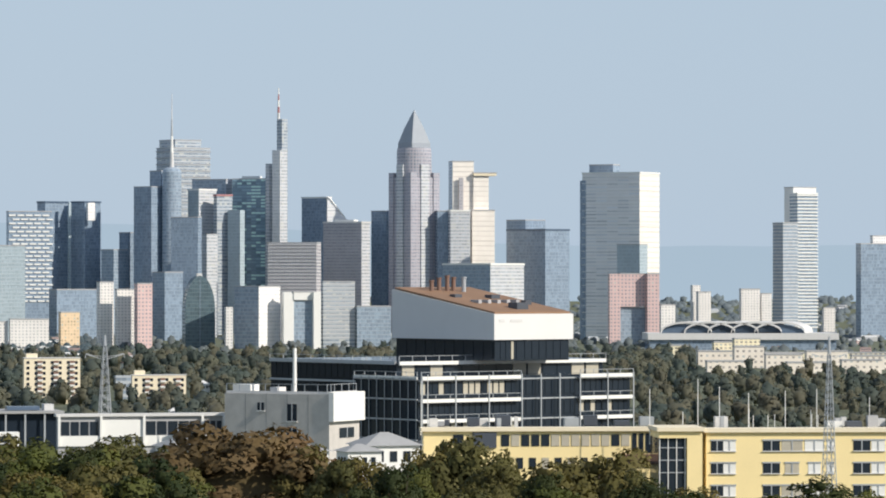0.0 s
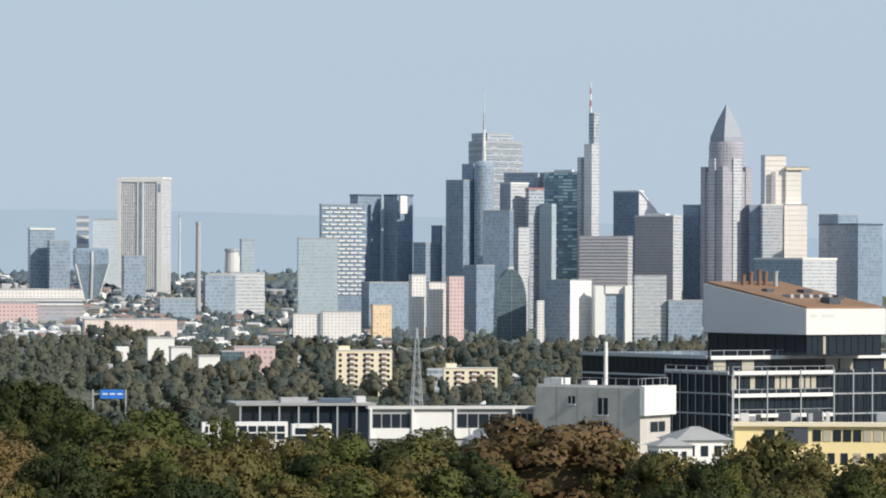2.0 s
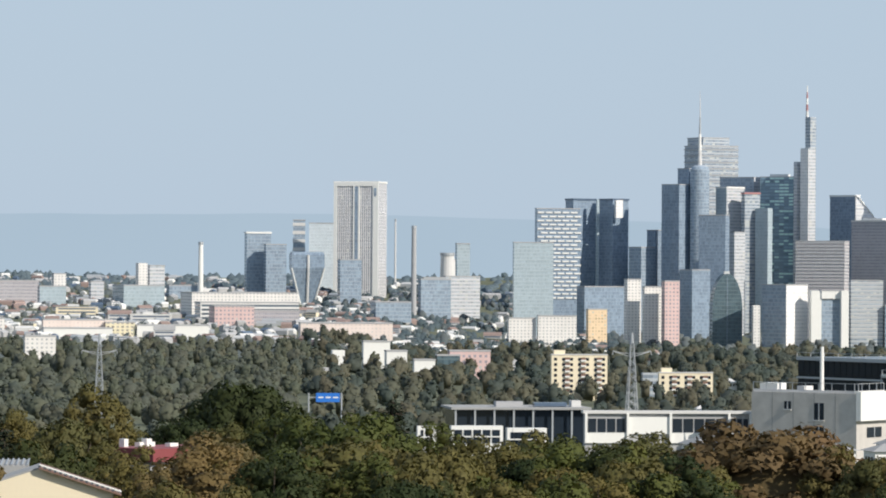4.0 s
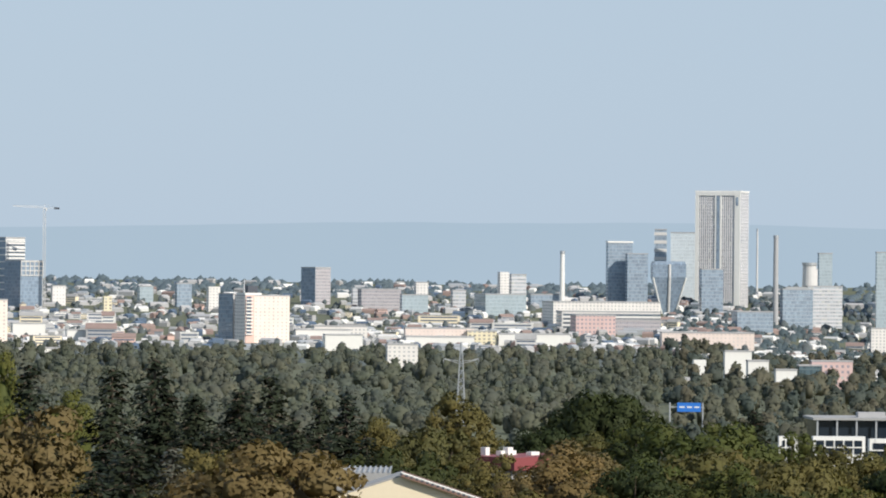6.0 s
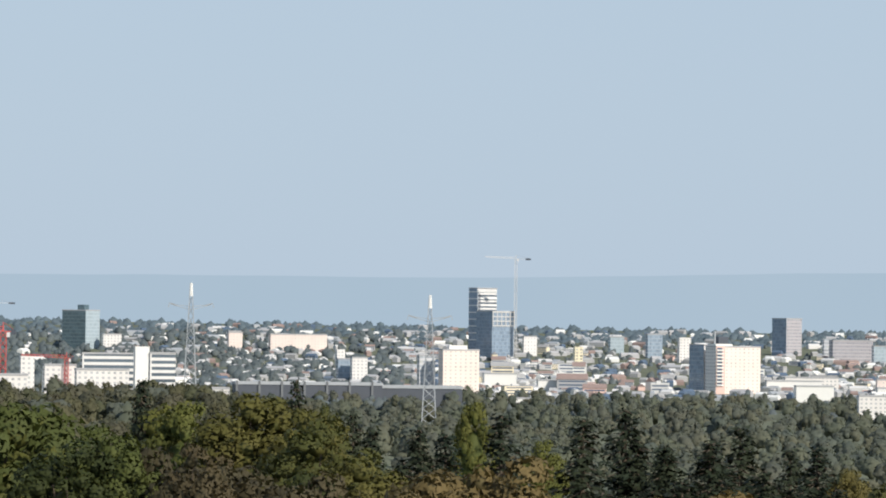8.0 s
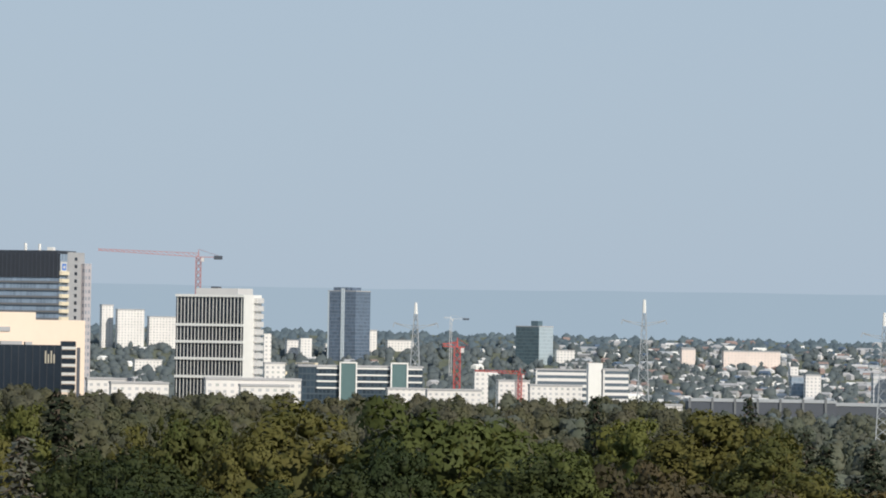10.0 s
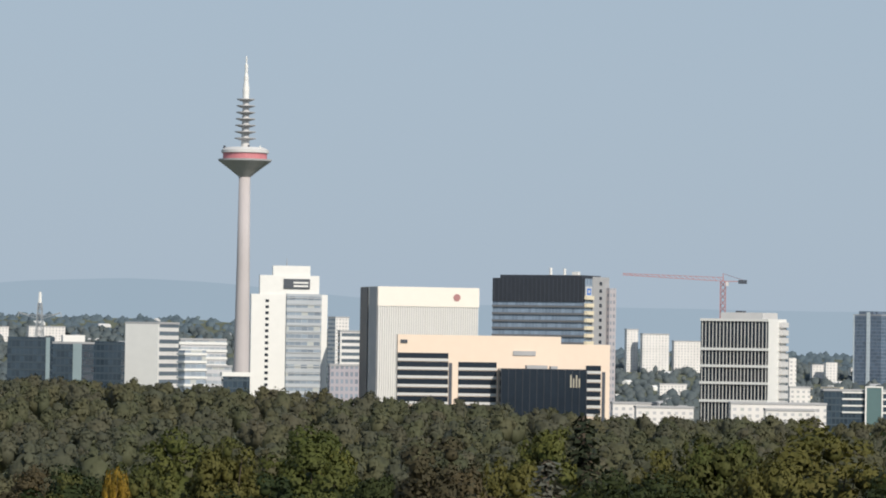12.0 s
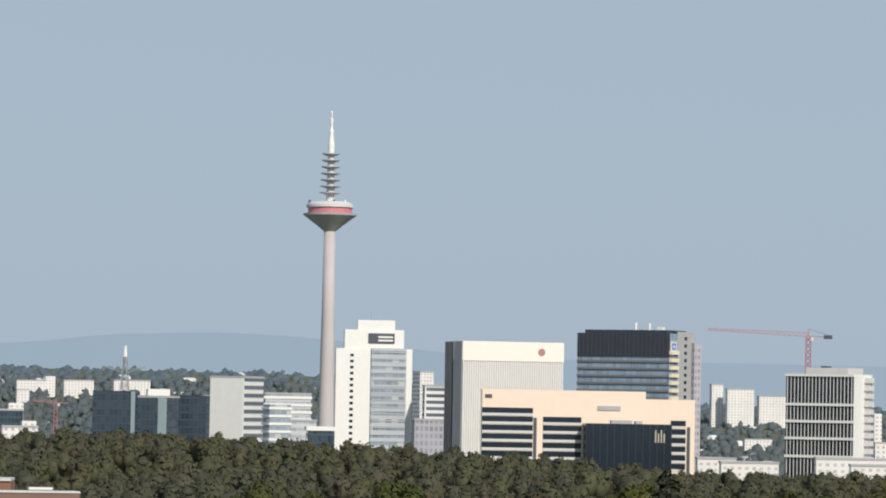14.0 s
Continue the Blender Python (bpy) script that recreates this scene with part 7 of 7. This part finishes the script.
def plant_tree(x, y, top, radius, tone):
    """Sets a tree on the ground so that it reaches the height top with that crown radius."""
    pool = SPRUCE if tone in ("needles", "blue") else LEAFY
    z0 = ground(x, y)
    if pool is LEAFY and top - z0 > 2.9 * radius:
        pool = TALL
    src = rng.choice(pool)
    unit, reach = SIZE[src.name]
    radius *= 1.22
    m = pose(x, y, z0, 0, 0, rng.uniform(0, 360)) @ Matrix.Diagonal((radius / reach, radius / reach, max(2.0, top - z0) / unit, 1))
    ob = copy_thing(src, m)
    tint(ob, tone)
    tagged(ob, WORDS[tone])


def grove(*rows):
    for row in rows:
        plant_tree(*row)


grove((32.3, 318.4, 58.7, 2.6, "green"),
      (30.2, 338.7, 58.8, 3, "dark"),
      (22.5, 294.4, 59.5, 4, "green"),
      (18.5, 309.4, 59.4, 2.3, "olive"))
grove((15.3, 299.5, 59.4, 3.5, "dark"),
      (14.7, 299.6, 60.4, 2.8, "dark"),
      (14.4, 309.7, 60.6, 2.5, "olive"),
      (10.8, 319.8, 61.7, 5.1, "olive"),
      (7.6, 282.6, 60.7, 3, "green"),
      (7.1, 299.9, 60.8, 2.8, "dark"),
      (4.1, 315, 61.2, 2.7, "olive"),
      (3.3, 290, 60.5, 1.9, "olive"),
      (1.7, 283.3, 60.3, 3.8, "olive"),
      (1.6, 330, 62.1, 4.6, "olive"))
grove((-1.1, 330, 61.2, 2.7, "olive"),
      (-2.2, 310, 60.6, 2.9, "green"),
      (-3.4, 300, 61.4, 2.8, "dark"),
      (-5.8, 299.9, 60, 2.4, "dark"),
      (-6, 309.9, 61.5, 3.1, "olive"),
      (-5.8, 289.2, 60.3, 2.6, "dark"),
      (-7.6, 309.9, 61.4, 2.9, "olive"),
      (-9.7, 324.9, 61.8, 3.3, "olive"),
      (-15.2, 329.7, 63.2, 8.2, "red"))
grove((-20.5, 329.4, 60.5, 3.1, "olive"),
      (-19.6, 313.8, 60.6, 2.8, "olive"),
      (-19.5, 308.1, 60.4, 3.3, "green"),
      (-21.2, 303.6, 61.8, 3.5, "dark"),
      (-26.6, 349, 61.4, 5.6, "olive"),
      (-26.1, 329, 62.2, 4, "olive"),
      (-24.7, 309, 61.1, 4.6, "olive"),
      (-25.9, 317, 60.7, 3.6, "olive"),
      (-25, 301.7, 60.4, 4.3, "green"),
      (-27.5, 318.8, 61.6, 3.9, "dark"),
      (-28.5, 327.2, 61.5, 4.3, "green"),
      (-26.1, 298.9, 60.3, 3.2, "olive"),
      (-30.6, 318.5, 61.7, 3.6, "light"),
      (-28.9, 300.7, 60.5, 3.1, "green"),
      (-32.8, 338.4, 61.5, 5.2, "green"),
      (-30.3, 312.5, 60.3, 3.2, "olive"))
grove((-30.4, 293.4, 60.1, 4, "green"))
grove((-33.7, 318, 60.8, 3.2, "dark"),
      (-36, 328, 61.5, 3.8, "olive"),
      (-39.5, 357.8, 61.2, 4.8, "olive"),
      (-32.3, 289.9, 60.6, 2.6, "olive"),
      (-35.7, 314.3, 59.4, 4.2, "green"),
      (-41.9, 357.6, 60.9, 3.1, "olive"),
      (-39.8, 320.2, 60, 4.4, "green"),
      (-39.8, 317.5, 61.4, 4.3, "olive"),
      (-50.7, 396.8, 60.6, 3.5, "green"),
      (-40.7, 307.3, 61.3, 4.2, "olive"),
      (-39.7, 297.4, 59.9, 4, "dark"),
      (-40.2, 301, 60.2, 3.6, "dark"),
      (-59.9, 435.9, 61.3, 2.4, "needles"),
      (-58.6, 426, 61.5, 2.3, "needles"),
      (-43.7, 306.1, 61.5, 3.5, "green"),
      (-47.2, 326.6, 61.4, 5.1, "olive"))
grove((-57.7, 395.8, 61.3, 4.6, "green"),
      (-47.9, 321.5, 61.7, 5.7, "olive"),
      (-56.3, 375.8, 62, 5.9, "green"),
      (-47, 313, 59.4, 3.4, "olive"),
      (-50.8, 326.1, 61.2, 4.2, "dark"))
grove((-50, 305.9, 61.4, 3.5, "dark"),
      (-51.5, 314.3, 61.6, 3.4, "green"),
      (-68, 414.5, 60.6, 4.2, "green"),
      (-65.1, 394.7, 60.9, 4, "dark"),
      (-49.4, 295.9, 61.3, 3.4, "dark"),
      (-50.2, 300.5, 60.7, 3.5, "olive"),
      (-76.2, 443.5, 62.8, 6, "dark"),
      (-81.1, 463, 62, 7.2, "dark"),
      (-73.3, 413.6, 59.7, 3.4, "olive"),
      (-56.3, 312.6, 60.6, 2.8, "olive"),
      (-81.8, 452.7, 61.6, 4, "dark"),
      (-58.9, 324.7, 62.3, 4.2, "brown"),
      (-55.7, 304.9, 62.6, 4.4, "brown"),
      (-53.9, 289.9, 60.1, 4.1, "olive"),
      (-81.7, 432.3, 59.4, 3.8, "dark"),
      (-57.3, 294.5, 60.8, 2.6, "brown"))
grove((-63.4, 318.2, 61.3, 3.3, "olive"),
      (-60.8, 304, 59.9, 2.1, "olive"),
      (-89.5, 441, 58.5, 3.3, "olive"),
      (-67.7, 325, 59.4, 3.1, "olive"),
      (-75.5, 362.2, 59.9, 3.5, "olive"),
      (-90.7, 430.5, 62.9, 3.8, "olive"))
grove((-82.7, 381.1, 60.9, 4.7, "olive"),
      (-78.9, 351.8, 60.3, 4.9, "dark"),
      (-81.1, 361, 59.9, 3, "olive"),
      (-92, 399.5, 61.1, 2.5, "olive"),
      (-96.5, 419, 60.6, 3.2, "olive"),
      (-77.1, 332, 58, 3, "olive"),
      (-88.3, 379.9, 60.1, 2.4, "needles"),
      (-94.8, 398.9, 63.3, 3, "needles"),
      (-99.7, 408, 62.7, 2.5, "needles"),
      (-90.1, 365.1, 58.9, 4.4, "olive"),
      (-97.3, 388, 61.3, 2.7, "needles"),
      (-100.5, 397.5, 60.4, 3, "needles"),
      (-87.9, 343.7, 58.1, 3.6, "olive"),
      (-109.5, 426.2, 64.4, 3.5, "needles"),
      (-72.4, 280.8, 63.6, 6.4, "brown"),
      (-93.1, 358.1, 60.6, 2.7, "needles"))
grove((-109.6, 415.8, 63.1, 3.2, "needles"),
      (-107.4, 406, 63.3, 3.1, "needles"))
grove((-101.6, 376.5, 60.5, 2.4, "needles"),
      (-99.6, 366.7, 60.9, 3.1, "needles"),
      (-94.4, 346.4, 60.2, 4.1, "olive"),
      (-111.6, 404.9, 62.8, 3.1, "needles"),
      (-111.7, 404.9, 62.8, 2.8, "needles"),
      (-89.4, 317.7, 61.4, 2.4, "blue"),
      (-117.3, 413.7, 63, 3.2, "needles"),
      (-91.9, 324, 58.2, 3.4, "olive"),
      (-118.3, 413.4, 66.2, 3.5, "needles"),
      (-92.4, 316.8, 61.8, 3.1, "needles"),
      (-119.6, 402.6, 65.4, 3.4, "needles"),
      (-104.4, 348.9, 59.8, 3.9, "needles"),
      (-86.7, 287.2, 61, 2.4, "needles"),
      (-164.1, 535.4, 59.5, 3.4, "light"),
      (-92, 296, 62.6, 3.3, "olive"),
      (-133.4, 419.3, 65.3, 3.2, "needles"))
grove((-161, 494.5, 65.3, 2.7, "light"),
      (-96.3, 294.7, 65, 6, "brown"),
      (-142.1, 427, 62.9, 3, "needles"),
      (-144.7, 426.1, 63.5, 3, "needles"),
      (-97.3, 283.8, 62.9, 3.6, "brown"),
      (-113.8, 331, 63.3, 3, "needles"),
      (-137.4, 396.9, 60.3, 3.1, "needles"),
      (-110.9, 315.4, 60.9, 3.8, "dark"),
      (-142.8, 405.6, 64, 2.6, "needles"),
      (-107.3, 301.5, 64.7, 4.4, "moss"),
      (-144.7, 404.9, 65.5, 2.3, "needles"),
      (-154, 422.8, 65.9, 2.7, "moss"),
      (-104.5, 283.9, 64.1, 3.8, "dark"),
      (-114, 309.7, 67.25, 5.2, "moss"),
      (-117.6, 319, 67.7, 4.4, "moss"),
      (-164.1, 440.4, 68.3, 2.2, "needles"))
grove((-105.1, 281, 64.1, 5.2, "dull"),
      (-125.2, 326.8, 68.65, 6, "moss"),
      (-125.3, 326.8, 68.65, 6, "moss"))
grove((-119, 305.7, 61.4, 4.6, "dark"),
      (-114.4, 288.1, 65.3, 5.6, "dull"),
      (-111.2, 278.6, 66, 3.6, "dull"),
      (-142.3, 352.3, 67.3, 4, "light"),
      (-150.1, 370.8, 67.05, 5.7, "light"),
      (-130.1, 314.1, 64, 5.2, "dark"),
      (-180.1, 434.1, 68.1, 2.2, "needles"),
      (-153.3, 369.4, 68.6, 2.1, "needles"),
      (-120.3, 285.7, 66.4, 3.5, "green"),
      (-133, 312.9, 66.35, 5.2, "green"),
      (-121.8, 286.4, 63, 2.9, "dark"),
      (-123, 284.6, 65.9, 4.7, "dark"),
      (-141.4, 320.1, 67, 3.4, "moss"))
grove((-137, 300.2, 69.65, 7.4, "green"),
      (-138.5, 298.2, 62.4, 4, "dark"),
      (-136.4, 289.5, 66.9, 3.6, "dark"),
      (-135.4, 278.9, 65.2, 3.9, "dark"),
      (-152.3, 304, 69.45, 6.2, "moss"),
      (-148.3, 292, 63.3, 4.4, "dark"))
grove((-151.3, 293.3, 66.5, 3.9, "moss"),
      (-149.2, 281.6, 62.4, 3.2, "dark"),
      (-164, 309.2, 67.95, 4.5, "moss"),
      (-164.1, 309.2, 67.5, 3.9, "green"),
      (-141.4, 264.6, 64.1, 4.5, "dark"),
      (-173, 315.7, 66.7, 3.5, "moss"),
      (-158.7, 289.4, 65.5, 4.3, "dark"),
      (-149.8, 271.3, 63.4, 4.3, "dark"),
      (-155.6, 279.6, 64.6, 3.4, "dark"),
      (-167, 296.1, 65.4, 3.4, "dark"),
      (-183.9, 321, 69.2, 3.2, "needles"),
      (-153.7, 266.5, 64.3, 3.1, "dark"))
grove((-161.4, 276.3, 66.6, 3, "blue"),
      (-186.7, 319.5, 68.1, 4.1, "green"),
      (-173.8, 292.2, 66.1, 3.4, "moss"),
      (-160.1, 267.2, 62.7, 4.1, "dark"),
      (-156, 256.3, 66.3, 3.6, "dull"),
      (-184, 297.7, 67.5, 5, "dull"),
      (-164.7, 262.7, 63.8, 3.5, "dark"),
      (-193.6, 303.5, 63.7, 3.5, "dark"),
      (-183.5, 286.2, 64.6, 3.8, "dark"),
      (-167.5, 258.2, 63.1, 3.9, "dark"))
grove((-218.3, 335.2, 65.2, 2.4, "light"),
      (-207.9, 318.1, 65.8, 2.8, "light"),
      (-214.9, 325.5, 67.3, 4.4, "green"),
      (-204.1, 308.6, 67.95, 4.7, "green"),
      (-184.9, 273.4, 64.8, 3.7, "dark"),
      (-207.3, 306.5, 63.8, 3.9, "dark"),
      (-196.1, 284.4, 63, 3.9, "dark"),
      (-221.8, 320.8, 66.5, 3.5, "moss"),
      (-199.2, 287.8, 66.4, 4.3, "moss"),
      (-231.4, 326.3, 66.9, 4.3, "green"),
      (-211.2, 291.6, 64.7, 3.2, "moss"))
grove((-194.6, 266.5, 65.2, 1.3, "gold"),
      (-211, 283, 64.7, 4.6, "dark"),
      (-209.8, 280.2, 64.2, 3.1, "moss"),
      (-230.2, 302.3, 64, 3.7, "dull"),
      (-205.5, 258.2, 66.2, 2, "dark"))
grove((-214.5, 263.8, 65.5, 3, "moss"),
      (-202.2, 248, 69, 2.9, "dark"))
for ob in LEAFY + TALL + SPRUCE:
    for ch in list(ob.children):
        bpy.data.objects.remove(ch)
    bpy.data.objects.remove(ob)


def ball_pattern(level):
    bm = bmesh.new()
    bmesh.ops.create_icosphere(bm, subdivisions=level, radius=1.0)
    bm.verts.ensure_lookup_table()
    v = np.array([q.co[:] for q in bm.verts])
    f = np.array([[q.index for q in t.verts] for t in bm.faces])
    bm.free()
    return v, f


BALLS = {1: ball_pattern(1), 2: ball_pattern(2)}


def wood(label, b0, b1, r0, r1, count, tall, wide, each, leaf, tone, seed, clear=(), lobes=4, level=1, core=1.0):
    """A stretch of woodland seen from afar: crowns of uneven leafy lobes with loose sprays on them, in one sheet.
    b0, b1: bearings; r0, r1: distances; tall, wide: ranges of height and crown radius; clear: (b0, b1, r0, r1) left open."""
    g = np.random.default_rng(seed)
    balls, ball_n, faces, out, out_n, used = [], [], [], [], [], 0
    for made in range(count):
        b = radians(g.uniform(b0, b1))
        r = math.sqrt(g.uniform(r0 * r0, r1 * r1))
        d = math.degrees(b)
        if any(c[0] < d < c[1] and c[2] < r < c[3] for c in clear):
            continue
        x, y = -r * math.sin(b), r * math.cos(b)
        z = ground(x, y)
        h, w = g.uniform(*tall), g.uniform(*wide)
        lift = g.uniform(0.95, 1.3)
        mid = np.array((0, 0, h - w * lift))
        blobs = [((0, 0, h - w * lift), w * 0.8)]
        for a, e in zip(g.uniform(0, 6.28, lobes - 1), g.uniform(-0.5, 1.0, lobes - 1)):
            f = 0.72 * w * math.sqrt(1 - e * e)
            blobs.append(((f * math.cos(a), f * math.sin(a), h - w * lift + e * w * (lift - 0.3)), w * g.uniform(0.24, 0.4)))
        for k, (c, rad) in enumerate(blobs):
            kind = level if k == 0 else 1
            v = BALLS[kind][0]
            v = v * (rad * core * g.uniform(0.68, 1.2, (len(v), 1)))
            if k == 0:
                v[:, 2] = np.where(v[:, 2] < 0, v[:, 2] - max(0.0, c[2] - rad) * 0.8, v[:, 2] * lift)
            v = v + np.array(c)
            faces.append(BALLS[kind][1] + used)
            used += len(v)
            balls.append(v + np.array((x, y, z)))
            ball_n.append((v - np.array(c)) / rad * 0.5 + (v - mid) / w * 0.6 + np.array((0, 0, 0.4)))
        if each:
            p, nr = crown_points(g, each, blobs)
            out.append(sprays(g, p, nr, leaf, 0.4, 3) + np.array((x, y, z)))
            out_n.append(np.repeat(nr * 0.5 + (p - mid) / w * 0.6 + np.array((0, 0, 0.4)), 3, 0))
    bv, bf = np.concatenate(balls), np.concatenate(faces)
    sv = np.concatenate(out) if out else np.zeros((0, 3))
    verts = np.concatenate([bv, sv])
    loops = np.concatenate([bf.ravel(), len(bv) + np.arange(len(sv))])
    nt, nq = len(bf), len(sv) // 3
    me = bpy.data.meshes.new("woodland")
    me.vertices.add(len(verts))
    me.vertices.foreach_set("co", verts.astype(np.float32).ravel())
    me.loops.add(len(loops))
    me.loops.foreach_set("vertex_index", loops.astype(np.int32))
    me.polygons.add(nt + nq)
    me.polygons.foreach_set("loop_start", np.concatenate([np.arange(nt) * 3, nt * 3 + np.arange(nq) * 3]).astype(np.int32))
    me.polygons.foreach_set("use_smooth", np.ones(nt + nq, bool))
    me.materials.append(TONE[tone])
    me.update(calc_edges=True)
    soften(me, np.concatenate(ball_n + out_n))
    tagged(new("woodland", me), label, "woodland", kind="stuff")


CLEAR = ((10.2, 11.8, 1560, 1830),)
OPEN = ((-9.2, -3.4, 2760, 3500),)
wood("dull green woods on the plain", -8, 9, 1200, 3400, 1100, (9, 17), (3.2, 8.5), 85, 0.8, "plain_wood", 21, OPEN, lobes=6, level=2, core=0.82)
wood("dark woods on the plain, hazed bluish in colour", -8, 9, 1200, 3450, 900, (9, 17), (3.2, 9), 85, 0.8, "plain_dark", 22, OPEN, lobes=6, level=2, core=0.82)
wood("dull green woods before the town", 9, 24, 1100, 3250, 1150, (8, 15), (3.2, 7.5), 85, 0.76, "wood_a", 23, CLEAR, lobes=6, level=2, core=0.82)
wood("dark woods before the town, hazed bluish in colour", 9, 24, 1100, 3250, 950, (8, 15), (3.2, 8.5), 85, 0.76, "wood_b", 24, CLEAR, lobes=6, level=2, core=0.82)
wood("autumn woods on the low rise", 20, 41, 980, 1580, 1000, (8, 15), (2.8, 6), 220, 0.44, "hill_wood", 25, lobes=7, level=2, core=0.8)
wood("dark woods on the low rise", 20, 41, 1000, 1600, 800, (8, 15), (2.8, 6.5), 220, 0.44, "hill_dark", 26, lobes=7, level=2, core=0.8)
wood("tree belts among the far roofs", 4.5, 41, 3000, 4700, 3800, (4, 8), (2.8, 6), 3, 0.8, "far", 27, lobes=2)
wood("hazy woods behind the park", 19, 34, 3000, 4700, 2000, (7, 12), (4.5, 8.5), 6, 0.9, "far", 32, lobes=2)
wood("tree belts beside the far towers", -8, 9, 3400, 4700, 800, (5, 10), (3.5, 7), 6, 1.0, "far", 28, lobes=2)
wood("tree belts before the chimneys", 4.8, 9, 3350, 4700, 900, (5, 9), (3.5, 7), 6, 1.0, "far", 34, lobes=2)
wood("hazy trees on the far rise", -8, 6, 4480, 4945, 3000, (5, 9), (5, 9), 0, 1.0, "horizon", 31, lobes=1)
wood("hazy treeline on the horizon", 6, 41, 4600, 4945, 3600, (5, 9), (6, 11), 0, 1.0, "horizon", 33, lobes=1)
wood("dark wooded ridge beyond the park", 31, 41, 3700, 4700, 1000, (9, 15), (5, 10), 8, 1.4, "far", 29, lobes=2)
wood("bushes under the near trees", -8, 41, 300, 640, 600, (3, 7), (3, 5), 60, 0.3, "hill_dark", 30, ((-8, 5.5, 480, 900),))
